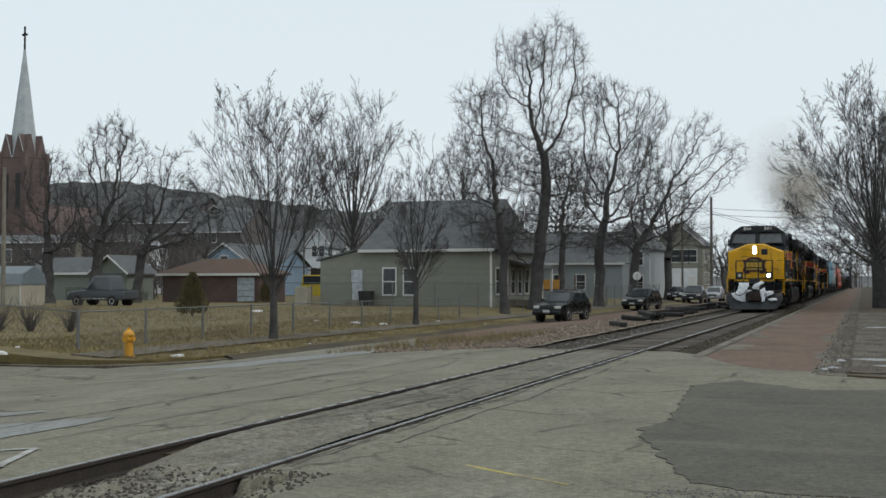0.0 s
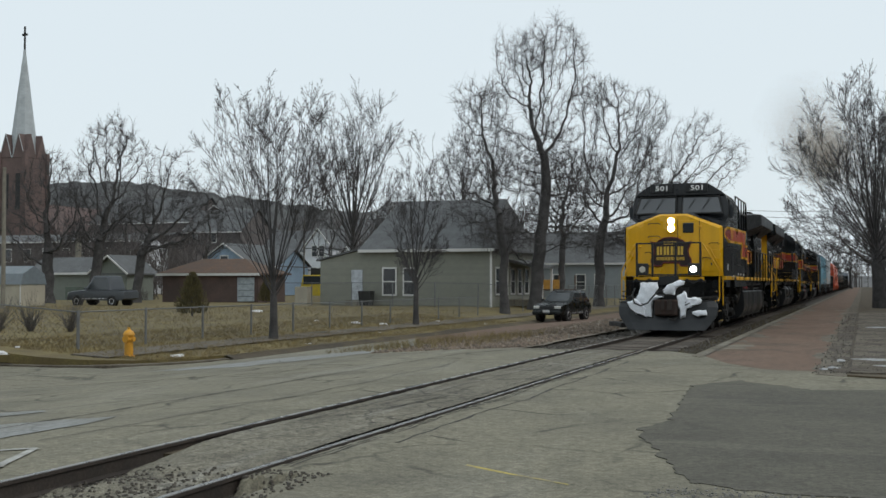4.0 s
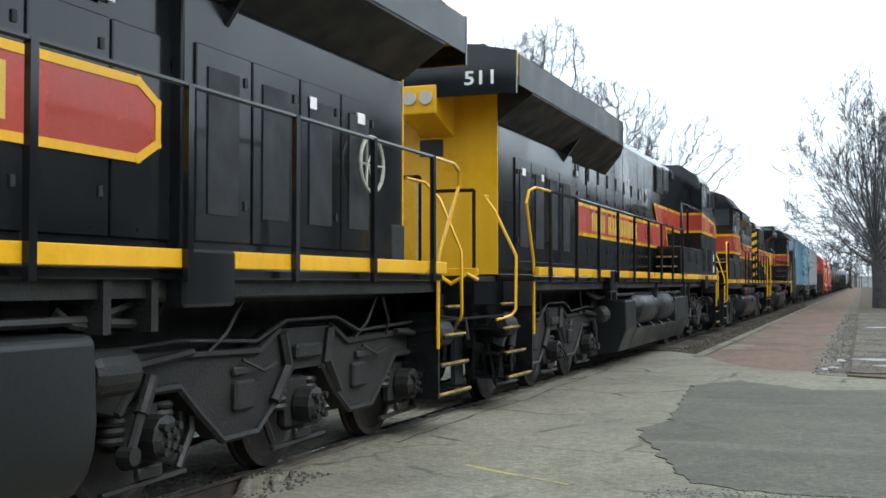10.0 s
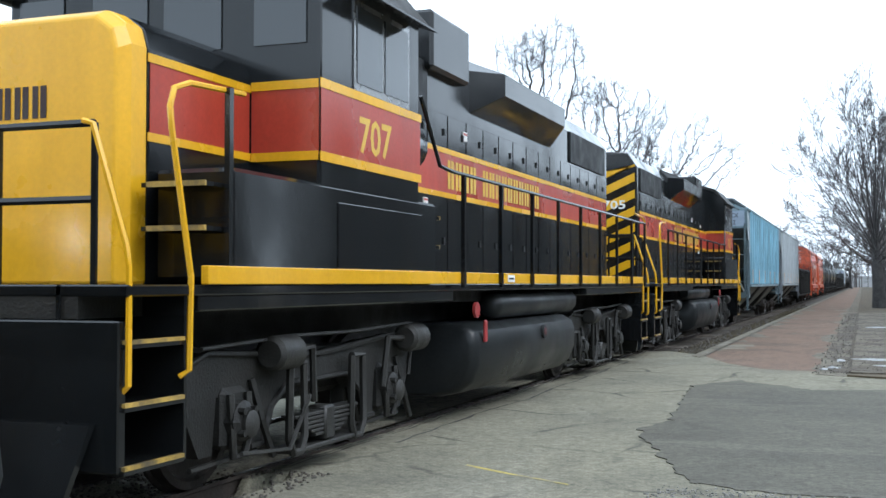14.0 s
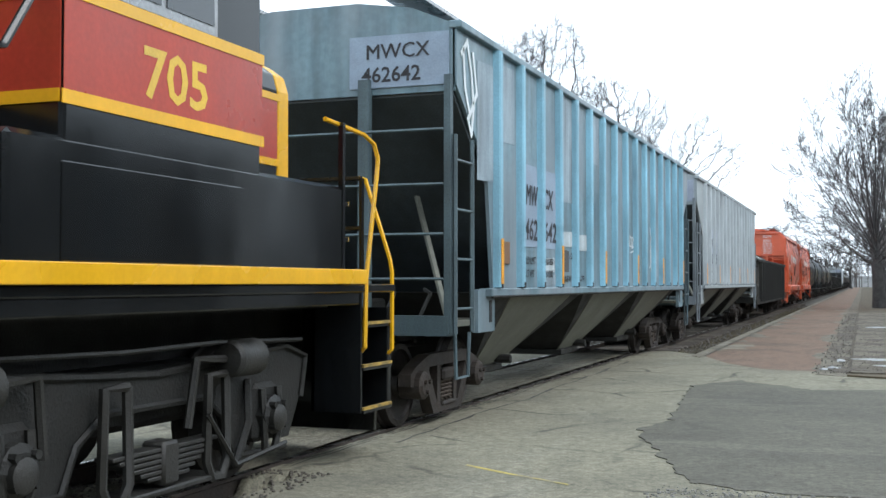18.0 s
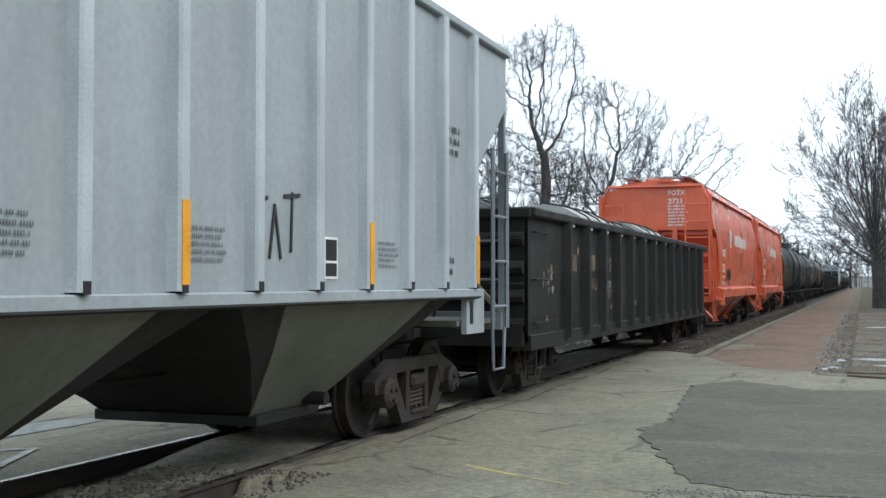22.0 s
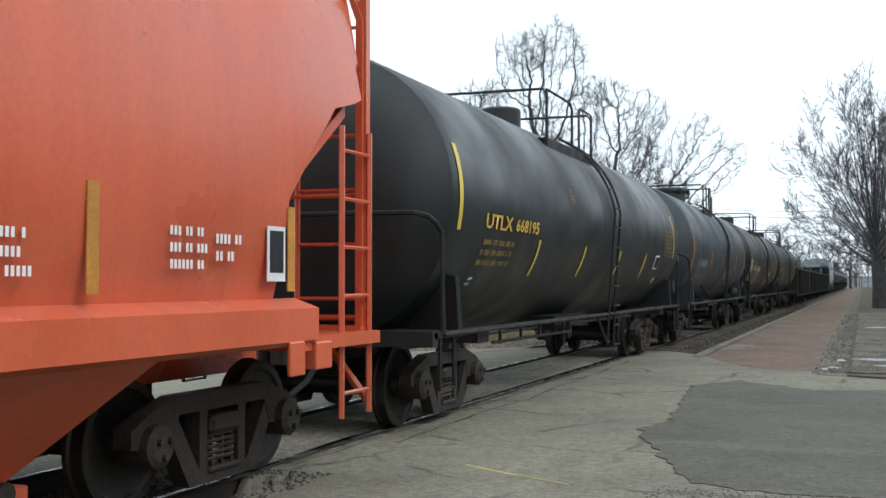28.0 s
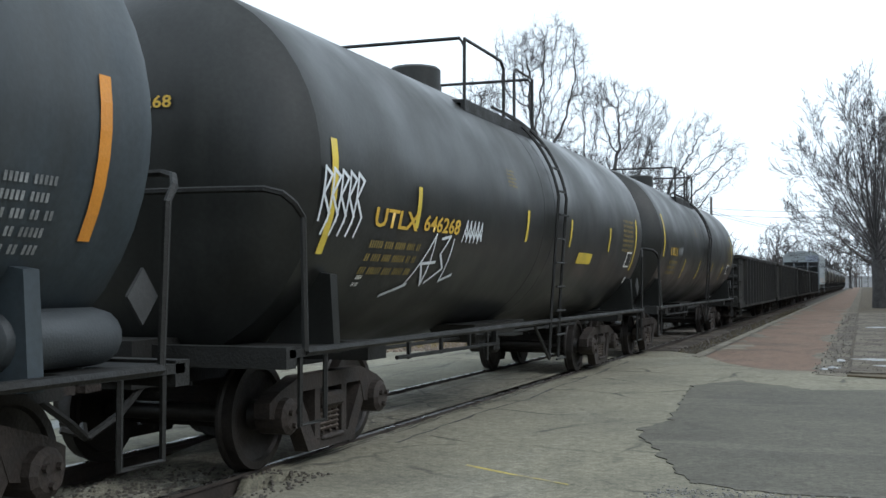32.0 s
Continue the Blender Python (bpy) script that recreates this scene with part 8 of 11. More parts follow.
        part("brake_rod", Geo().tube([(-0.9, f(0.45), 1.05), (0.9, f(0.6), 1.35)], 0.03, 5), GRIME, car)
        coupler(car, f(-0.4), -1 if e == 0 else 1)
        freight_truck(car, f(1.75), False, spin)
    part("bottom_outlet", Geo().lathe([(0.72, 0.2), (0.78, 0.24), (1.02, 0.24)], "z", (0, mid, 0), 14), GRIME, car)
    part("valve_housing", Geo().loft([[(0.55, mid - 1.9, 1.02), (1.15, mid - 1.9, 1.02), (1.15, mid + 0.2, 1.02), (0.55, mid + 0.2, 1.02)], [(0.6, mid - 1.7, 0.80), (1.1, mid - 1.7, 0.80), (1.1, mid - 0.3, 0.86), (0.6, mid - 0.3, 0.86)]]), GRIME, car)
    part("release_valve", Geo().lathe([(0.66, 0.07), (0.70, 0.10), (0.84, 0.10), (0.86, 0.06)], "z", (1.12, mid - 1.15, 0), 10), GRIME, car)
    for y in (mid - 1.6, mid - 1.35):
        part("valve_gear", Geo().box(1.19, 1.22, y - 0.03, y + 0.03, 0.60 if y < mid - 1.5 else 0.70, 1.0), GRIME, car)
        part("valve_gear", Geo().tube([(1.1, y - 0.2, 0.9), (1.3, y + 0.9, 0.86)], 0.02, 5), GRIME, car)
    # paint on the shell: bands laid on its curve

    def on_shell(y0, y1, z0, z1, m, name="reflector", lab=""):
        n = 6
        g = Geo()
        vs = []
        for k in range(n + 1):
            z = z0 + (z1 - z0) * k / n
            t = math.asin((z - cz) / R)
            x = (R + 0.008) * math.cos(t)
            zz = cz + (R + 0.008) * math.sin(t)
            vs += [(x, y0, zz), (x, y1, zz)]
        g.add(vs, [(2 * k, 2 * k + 1, 2 * k + 3, 2 * k + 2) for k in range(n)])
        return part(name, g, m, car, lab)

    def curved(ob):
        for v in ob.data.vertices:
            x, y, z = v.co
            t = math.asin(max(-0.99, min(0.99, (z - cz) / R)))
            v.co = ((R + 0.010) * math.cos(t), y, cz + (R + 0.010) * math.sin(t))
        return ob
    hi = not (gatx or graffiti)
    z0, z1 = (2.06, 2.95) if hi else (1.74, 2.64)
    on_shell(0.66, 0.77, z0, z1, bar, lab="upright reflective band")
    if gatx:
        on_shell(13.13, 13.23, z0, z1, bar)
        for y in (4.22, 6.86, 10.48):
            on_shell(y, y + 0.09, 1.90, 2.38, bar)
        curved(lettering(car, "GATX", 0.21, (R, 1.70, 1.93), "+x", FADED, 0.76))
        curved(bars(car, [5], (R, 2.56, 1.93), "+x", 0.17, FADED, 0.9))
        curved(lines_of_text(car, (R, 1.88, 1.50), "+x", 1.5, 0.24, 2, FADED, 6))
        for y in (8.95, 9.6):
            curved(lines_of_text(car, (R, y, 1.48), "+x", 0.45, 0.42, 7, FADED, 31))
        curved(lines_of_text(car, (R, 12.45, 1.62), "+x", 0.45, 0.44, 5, FADED, 12))
        part("air_reservoir", Geo().lathe([(12.62, 0.08), (12.66, 0.15), (12.74, 0.17), (13.52, 0.17), (13.60, 0.15), (13.63, 0.08)], "y", (1.22, 0, 1.2), 14), SLATEGREY, car, "grey air reservoir on the end deck", smooth=True)
    else:
        dz = 0.0 if hi else -0.12
        on_shell(L - 1.25, L - 1.15, z0, z1, bar)
        for y in (3.82, 6.38, 8.98, 11.38) if hi else (2.48, 6.1, 8.3, 10.9):
            on_shell(y, y + 0.09, 1.61 if hi else 2.02, 2.06 if hi else 2.40, bar)
        curved(lettering(car, mark, 0.225, (R, 1.55, 2.12 + dz), "+x", LETTER, 1.0, bold=0.022))
        if number:
            curved(lettering(car, number, 0.205, (R, 2.70, 2.13 + dz), "+x", LETTER, 1.0, bold=0.022))
        else:
            curved(bars(car, [5], (R, 2.70, 2.14 + dz), "+x", 0.17, FADED, 0.6))
        curved(lines_of_text(car, (R, 1.60, 1.66 + dz), "+x", 1.35, 0.34, 3, DULLYELLOW, 6))
        curved(lines_of_text(car, (R, L - 2.35, 2.02), "+x", 1.0, 0.58, 7, DULLYELLOW, 31))
        curved(lines_of_text(car, (R, 5.36, 2.62), "+x", 0.36, 0.22, 5, DULLYELLOW, 8))
        curved(lines_of_text(car, (R, 1.62, 1.46), "+x", 0.14, 0.12, 2, WHITE, 9))
        on_shell(12.52, 12.94, 1.79, 2.06, WHITE, "data_box", "white framed inspection panel")
        in1 = on_shell(12.56, 12.90, 1.82, 2.03, DARKGRILLE, "data_box_field")
        for v in in1.data.vertices:
            v.co.x += 0.006
        on_shell(13.12, 13.25, 1.52, 1.62, WHITE, "notice_label")
    if graffiti:
        g = lettering(car, number, 0.135, (-0.05, 0.0, 2.86), "-y", LETTER, 0.5)
        for v in g.data.vertices:
            rr = math.hypot(v.co.x, v.co.z - cz)
            v.co.y = a - 0.012 + 0.085 * rr ** 2
        for k in range(5):
            y = 0.52 + 0.15 * k
            scrawl_on(car, [(y, 2.0), (y + 0.03, 2.4), (y + 0.14, 2.35), (y + 0.02, 2.2), (y + 0.16, 2.05), (y + 0.1, 1.9)], curved)
        for pts in ([(2.8, 1.5), (3.1, 1.98), (3.22, 1.5), (2.95, 1.7), (3.3, 1.72)], [(3.28, 1.95), (3.5, 1.98), (3.36, 1.8), (3.58, 1.66), (3.3, 1.52)], [(3.62, 1.95), (3.68, 1.54), (3.95, 1.6)], [(2.4, 1.4), (2.85, 1.5)]):
            scrawl_on(car, pts, curved)
        for k in range(5):
            y = 3.85 + 0.12 * k
            scrawl_on(car, [(y, 1.95), (y + 0.06, 2.15), (y + 0.12, 1.98), (y + 0.02, 2.05)], curved)
        on_shell(9.0, 9.9, 1.80, 1.96, mat("bright_yellow_panel", (0.62, 0.46, 0.05), 0.5), "label_panel", "yellow label panel")
    if vent:
        on_shell(8.1, 8.85, 1.62, 1.98, mat("olive_panel", (0.16, 0.17, 0.08), 0.6), "label_panel", "olive painted label panel")
    part("placard", Geo().prism([(L - 0.45, 1.26), (L - 0.30, 1.43), (L - 0.45, 1.60), (L - 0.60, 1.43)], "x", 1.42, 1.44), mat("placard_grey", (0.035, 0.036, 0.036), 0.6), car, "diamond hazard placard")
    return car


def scrawl_on(car, pts, bend):
    fine = []
    for (a, b), (c, d) in zip(pts, pts[1:]):
        fine += [(a + (c - a) * k / 4, b + (d - b) * k / 4) for k in range(4)]
    ob = stripe(car, "+x", 1.48, fine + [pts[-1]], 0.03, SPRAY)
    ob.name = "spray_paint_line"
    return bend(ob)


YBAR = mat("yellow_reflector", (0.62, 0.47, 0.06), 0.45, var=0.1)
OBAR = mat("orange_reflector", (0.62, 0.25, 0.03), 0.45, var=0.1)
tank_car(223.85, 15.75, TANKBLACK, "black tank car with yellow reflective bands", "UTLX", "668195", YBAR)
tank_car(240.85, 14.15, TANKSLATE, "slate grey tank car with orange reflective bands", "GATX", "", OBAR, vent=True)
tank_car(256.15, 14.35, TANKDUSTY, "dusty black tank car with white spray-painted scrawls", "UTLX", "646268", YBAR, graffiti=True)
far_tank = tank_car(271.75, 14.6, TANKDUSTY, "dusty blackish-grey tank car", "UTLX", "", YBAR)
far_gon = gondola(287.9, "empty black gondola car with ribbed sides", False, False)


def trailing(src, u):
    c = copy_thing(src, pose(0, 0, 0))
    TRAIN.append((c, u, False))


for k in range(3):
    trailing(far_gon, 305.6 + 17.7 * k)
trailing(mw2, 359.0)
trailing(far_tank, 377.0)
for k in range(9):
    trailing(far_tank, 392.6 + 15.6 * k)
# ---------- bare trees ----------
def tubes_mesh(name, segs, n, m):
    """One mesh of tapered tubes from an array of rows p0, p1, r0, r1."""
    s = np.array(segs, dtype=float).reshape(-1, 8)
    p0, p1, r0, r1 = s[:, 0:3], s[:, 3:6], s[:, 6:7], s[:, 7:8]
    d = p1 - p0
    d /= np.linalg.norm(d, axis=1, keepdims=True) + 1e-9
    ref = np.where(np.abs(d[:, 2:3]) > 0.9, np.array([[1.0, 0, 0]]), np.array([[0, 0, 1.0]]))
    u = np.cross(d, ref)
    u /= np.linalg.norm(u, axis=1, keepdims=True) + 1e-9
    v = np.cross(d, u)
    k = len(s)
    rings = []
    for j in range(n):
        a = 2 * math.pi * j / n
        o = math.cos(a) * u + math.sin(a) * v
        rings.append((p0 + o * r0, p1 + o * r1))
    co = np.empty((k, 2 * n, 3))
    for j in range(n):
        co[:, j], co[:, n + j] = rings[j]
    base = (np.arange(k) * 2 * n)[:, None, None]
    quad = np.array([[j, (j + 1) % n, n + (j + 1) % n, n + j] for j in range(n)])[None]
    idx = (base + quad).reshape(-1)
    me = bpy.data.meshes.new(name)
    me.vertices.add(k * 2 * n)
    me.vertices.foreach_set("co", co.reshape(-1))
    me.loops.add(len(idx))
    me.loops.foreach_set("vertex_index", idx.astype(np.int32))
    me.polygons.add(k * n)
    me.polygons.foreach_set("loop_start", np.arange(0, len(idx), 4, dtype=np.int32))
    me.polygons.foreach_set("use_smooth", np.ones(k * n, dtype=bool))
    me.materials.append(m)
    me.update(calc_edges=True)
    return me


def emit_tree(label, x, y, z0, stem, radii, arr, bark):
    """Links a trunk, its limbs, and a crown of fine twigs, from rows p0, p1, r0, r1 about the foot."""
    thick = arr[:, 6] > 0.032
    tr = thing("bare_tree", label, "tree", "leafless street trees", at=(x, y, z0))
    part("trunk", Geo().tube(stem, radii, 10), bark or BARK, tr, smooth=True)
    part("branchwork", tubes_mesh("branchwork", arr[thick], 7, bark or BARK), None, tr, "crooked bare limbs", kind="stuff")
    part("crown", tubes_mesh("crown", arr[~thick], 3, TWIG), None, tr, "leafless crown of fine twigs")
    return tr


# across the street's view, as a ground direction
ACROSS = np.array([math.cos(radians(20.5)), math.sin(radians(20.5)), 0.0])
ALONG = np.array([-math.sin(radians(20.5)), math.cos(radians(20.5)), 0.0])


def crown_tree(label, x, y, z0, stem, r0, lobes, n, seed, step=0.36, kill=0.55, pods=0, twigs=5.5, twig=0.8, tip=0.014, upturn=0.25, bark=None, wild=0.22):
    """A tree that grows its limbs towards the space in its crown. stem: (across, up) points of the trunk;
    lobes: (across, up, half width, half height) of the crown's masses."""
    rng = np.random.RandomState(seed)
    pts = []
    vol = [a * a * b for (_, _, a, b) in lobes]
    for (r, z, a, b), v in zip(lobes, vol):
        k = max(12, int(n * v / sum(vol)))
        q = rng.normal(0, 1, (k, 3))
        q = q / np.linalg.norm(q, axis=1, keepdims=True) * rng.uniform(0.02, 1, (k, 1)) ** 0.5
        pts.append(ACROSS * (r + q[:, :1] * a) + ALONG * (q[:, 1:2] * a) + np.array([[0, 0, 1.0]]) * (z - z0 + q[:, 2:3] * b))
    pts = np.vstack(pts)
    gaps = np.array([noise.noise((p[0] * 0.42 + seed, p[1] * 0.42, p[2] * 0.5)) for p in pts])
    pts = pts[gaps > -0.16]
    nodes, par = [np.array([stem[0][0] * ACROSS[0], stem[0][0] * ACROSS[1], -0.1])], [-1]
    for (ra, za), (rb, zb) in zip(stem, stem[1:]):
        k = max(2, int((zb - za) / 0.9))
        for i in range(1, k + 1):
            f = i / k
            nodes.append(ACROSS * (ra + (rb - ra) * f) + np.array([0, 0, za + (zb - za) * f - 0.1]) + rng.normal(0, 0.05, 3) * np.array([1, 1, 0]))
            par.append(len(nodes) - 2)
    P = np.array(nodes)
    trunk_n = len(nodes)
    d = np.linalg.norm(pts[:, None] - P[None], axis=2)
    near, nd = d.argmin(1), d.min(1)
    alive = np.ones(len(pts), bool)
    for it in range(140):
        if not alive.any() or len(nodes) > 7000:
            break
        act = np.where(alive)[0]
        pull = {}
        for j in act:
            v = pts[j] - nodes[near[j]]
            pull.setdefault(near[j], []).append(v / (np.linalg.norm(v) + 1e-6))
        fresh = []
        for k, vs in pull.items():
            v = np.sum(vs, 0) / len(vs) + rng.normal(0, wild, 3)
            v[2] += upturn * 0.3
            v /= np.linalg.norm(v) + 1e-6
            nodes.append(nodes[k] + v * step)
            par.append(k)
            fresh.append(len(nodes) - 1)
        Q = np.array([nodes[f] for f in fresh])
        dd = np.linalg.norm(pts[act][:, None] - Q[None], axis=2)
        m, w = dd.argmin(1), dd.min(1)
        better = w < nd[act]
        near[act[better]] = np.array(fresh)[m[better]]
        nd[act[better]] = w[better]
        alive[act] &= nd[act] > kill
    N = len(nodes)
    kids = [[] for _ in range(N)]
    for i in range(1, N):
        kids[par[i]].append(i)
    leaf = np.zeros(N)
    for i in range(N - 1, -1, -1):
        leaf[i] = max(1.0, sum(leaf[k] for k in kids[i]))
    e = math.log(r0 / tip) / math.log(leaf[0])
    rad = tip * leaf ** e
    rows = []
    for i in range(trunk_n, N):
        p = par[i]
        main = leaf[i] >= max(leaf[k] for k in kids[p])
        rows.append((*nodes[p], *nodes[i], rad[p] if main else min(rad[i] * 1.25, rad[p]), rad[i]))
        if rad[i] < 0.06:
            d0 = nodes[i] - nodes[p]
            d0 /= np.linalg.norm(d0) + 1e-6
            for k in range(rng.poisson(twigs)):
                v = d0 * 0.8 + rng.normal(0, 0.55, 3) + np.array([0, 0, upturn])
                v /= np.linalg.norm(v)
                L = twig * rng.uniform(0.4, 1.1)
                q = nodes[i] + v * L * 0.55
                v2 = v + rng.normal(0, 0.3, 3)
                q2 = q + v2 * L * 0.5
                rows.append((*nodes[i], *q, tip * 0.8, tip * 0.65))
                rows.append((*q, *q2, tip * 0.65, tip * 0.4))
            for k in range(rng.poisson(pods)):
                q = nodes[i] + np.array([rng.normal(0, 0.04), rng.normal(0, 0.04), -rng.uniform(0.25, 0.5)])
                rows.append((*nodes[i], *q, tip * 0.9, tip * 0.9))
    radii = [r0 * 1.4] + [float(r) for r in rad[1:trunk_n]]
    return emit_tree(label, x, y, z0, nodes[:trunk_n], radii, np.array(rows), bark)


def vase_tree(label, x, y, z0, stem_h, r0, limbs, height, spread, seed, low=38, high=80, tip=0.006, bark=None, lean=0.0, twigs=3.0, thick=0.24):
    """A tree of long straight rising limbs that fork at narrow angles; low and high bound the limbs' rise in degrees."""
    rng = np.random.RandomState(seed)
    rows = []
    stem = [np.array([lean * f, 0, stem_h * f * 1.35 - 0.1]) for f in (0, 0.3, 0.6, 0.85, 1.0)]
    radii = [r0 * 1.35, r0 * 1.05, r0 * 0.95, r0 * 0.8, r0 * 0.55]

    def grow(p, d, length, r, level):
        n = 6 if level == 0 else 5 if level == 1 else 4 if level == 2 else 2
        for k in range(n):
            d = d + rng.normal(0, 0.05 + 0.02 * level, 3) + np.array([0, 0, 0.07 if level < 3 else 0.05])
            d = d / np.linalg.norm(d)
            q = p + d * length / n
            ra, rb = max(tip, r * (1 - 0.80 * k / n)), max(tip * 0.7, r * (1 - 0.80 * (k + 1) / n))
            rows.append((*p, *q, ra, rb))
            p = q
            if level < 3 and (k > 0 or level > 0):
                for _ in range(rng.poisson((1.3, 1.35, twigs / 2.4)[level])):
                    o = rng.normal(0, 1, 3)
                    o -= d * o.dot(d)
                    o /= np.linalg.norm(o) + 1e-6
                    a = radians(rng.uniform(18, 44))
                    grow(p, d * math.cos(a) + o * math.sin(a), length * rng.uniform(0.32, 0.58) * (1.0 - 0.55 * k / n), rb * 0.7, level + 1)
    for i in range(limbs):
        f = (i + 0.5) / limbs
        az = i * 2.4 + rng.uniform(-0.3, 0.3)
        el = radians(low + (high - low) * f + rng.uniform(-6, 6))
        base = np.array([lean * (0.6 + 0.4 * f), 0, stem_h * (0.85 + 0.5 * f)])
        reach = 1 / math.hypot(math.cos(el) / spread, math.sin(el) / (height - base[2]))
        grow(base, np.array([math.cos(az) * math.cos(el), math.sin(az) * math.cos(el), math.sin(el)]), reach * rng.uniform(0.85, 1.0), r0 * (thick + 0.10 * f), 0)
    return emit_tree(label, x, y, z0, stem, radii, np.array(rows), bark)


vase_tree("young leafless tree with many upright branches on the verge", -18.75, 33.8, -0.38, 1.55, 0.135, 24, 7.8, 4.2, 5, 44, 86, 0.0065, twigs=3.6, thick=0.17)
vase_tree("small leafless tree with a rounded crown on the verge", -19.0, 47.4, -0.36, 1.7, 0.12, 15, 7.7, 1.9, 12, 38, 86, 0.007, twigs=3.2)
crown_tree("old leafless tree with hanging seed pods beside the street", -20.2, 64.8, -0.28, [(0, 0), (-0.1, 3.5), (-0.3, 6.0)], 0.25, [(-1.5, 12.1, 2.0, 1.6), (-1.7, 9.4, 2.2, 2.0), (0.2, 8.0, 2.0, 1.7), (-2.2, 6.3, 1.6, 1.7), (-0.5, 4.6, 2.3, 1.4), (1.2, 5.2, 1.9, 1.5)], 2400, 3, kill=0.5, pods=0.8, twigs=6.0, tip=0.010)
crown_tree("tall old leafless tree with crooked limbs and hanging seed pods", -20.6, 72.8, -0.25, [(0, 0), (0.3, 4.0), (0.8, 8.5), (0.7, 10.5)], 0.42, [(0.5, 17.3, 3.4, 2.2), (-1.2, 14.6, 2.1, 1.9), (2.9, 14.8, 1.7, 1.8), (0.1, 11.4, 3.4, 2.7), (3.0, 8.0, 2.6, 1.9), (-1.6, 7.4, 2.6, 2.3), (-1.6, 4.6, 2.6, 1.5), (2.2, 4.8, 2.8, 1.5)], 3800, 4, kill=0.52, pods=0.8, twigs=5.5, tip=0.010)
crown_tree("large leafless tree with a dense twiggy crown", -19.6, 87.8, -0.26, [(0, 0), (0.1, 4.5), (0.3, 6.5)], 0.38, [(0.0, 15.7, 2.8, 2.4), (3.2, 14.6, 2.6, 2.6), (2.0, 11.2, 3.8, 2.7), (-0.6, 8.7, 2.8, 2.2), (2.5, 7.5, 2.8, 1.8), (-0.5, 5.2, 3.0, 1.7), (3.0, 5.0, 2.8, 1.6)], 3800, 5, kill=0.54, pods=0.8, twigs=6.0, tip=0.011)
crown_tree("large leafless tree with a long limb over the street", -19.6, 101.8, -0.26, [(0, 0), (0.1, 3.0), (0.4, 4.5)], 0.40, [(5.9, 14.7, 2.6, 2.6), (8.5, 12.6, 2.3, 2.2), (3.1, 11.8, 3.1, 3.1), (1.6, 14.8, 2.1, 2.1), (4.7, 9.3, 3.1, 2.0), (-0.5, 9.3, 3.1, 2.6), (10.3, 10.4, 1.2, 0.9), (1.5, 6.2, 3.4, 1.7), (-2.0, 6.0, 2.6, 1.8), (5.5, 6.8, 2.4, 1.3)], 3200, 6, kill=0.58, twigs=4.6, tip=0.011)
crown_tree("leafless tree behind the houses", -19.8, 123.0, -0.2, [(0, 0), (0, 4)], 0.4, [(0, 10, 4, 4), (2, 7, 3, 2)], 900, 16, kill=0.8, step=0.45, tip=0.018)
vase_tree("tall leafless tree behind the houses", -46.7, 100.0, -0.1, 5.2, 0.36, 28, 19.0, 8.6, 41, 34, 86, 0.012, twigs=3.2, thick=0.16)
crown_tree("leafless tree at the back of the yard", -59.9, 72.0, -0.1, [(0, 0), (-0.1, 4.0)], 0.42, [(-0.2, 9.0, 3.2, 3.2), (-2.5, 6.5, 2.4, 1.8), (1.5, 5.6, 2.4, 1.6), (-1.0, 4.2, 2.5, 1.2)], 1300, 8, kill=0.7, step=0.42, tip=0.016)
crown_tree("leafless tree with a broad crown at the back of the yard", -57.3, 74.0, -0.1, [(0, 0), (0.5, 5.0)], 0.40, [(1.6, 11.9, 2.9, 3.2), (0.2, 8.7, 2.8, 2.2), (2.8, 7.2, 2.2, 1.8), (0, 5.2, 2.6, 1.5)], 1600, 9, kill=0.65, step=0.4, tip=0.016, upturn=0.5)
crown_tree("leafless leaning tree at the back of the yard", -54.7, 76.0, -0.1, [(0, 0), (0.4, 3.5)], 0.36, [(2.7, 9.5, 2.6, 3.0), (0.6, 7.0, 2.5, 1.8), (5.0, 7.5, 2.4, 1.8), (2.5, 5.0, 3.2, 1.5)], 1600, 10, kill=0.65, step=0.4, tip=0.016)
crown_tree("leafless tree behind the green house", -34.7, 100.0, -0.1, [(0, 0), (0.1, 5.0)], 0.3, [(0, 11.5, 3.4, 4.0), (0.3, 8.0, 3.2, 2.2), (-2.8, 10.0, 2.2, 2.6)], 1600, 51, kill=0.6, step=0.4, twigs=6.0, tip=0.016)
crown_tree("leafless tree behind the green house", -28.9, 112.0, -0.1, [(0, 0), (0.1, 5.0)], 0.32, [(0, 12.5, 4.4, 3.4), (0.3, 8.5, 4.0, 2.4)], 1700, 52, kill=0.62, step=0.4, twigs=6.0, tip=0.016)
for xx, yy, hh, sd in ((-70, 110, 14, 11), (-52, 118, 13, 12), (-88, 120, 15, 13), (-35, 128, 15, 14), (-97, 128, 13, 41), (-62, 126, 12, 42)):
    crown_tree("leafless tree among far houses", xx, yy, 0, [(0, 0), (0.2, hh * 0.3)], 0.3, [(0, hh * 0.72, hh * 0.27, hh * 0.28), (0.5, hh * 0.45, hh * 0.24, hh * 0.16)], 600, sd, kill=0.8, step=0.5, tip=0.015, twig=0.8)
vase_tree("old leafless tree beside the brick lane", 0.95, 73.0, 0.02, 3.0, 0.34, 40, 12.6, 7.4, 27, 4, 86, 0.010, lean=-0.2, twigs=4.0, thick=0.09)
vase_tree("tall leafless tree beside the brick lane", 2.6, 95.0, 0.02, 3.4, 0.36, 26, 13.4, 7.0, 34, 6, 84, 0.012, lean=-0.4, twigs=3.4, thick=0.11)
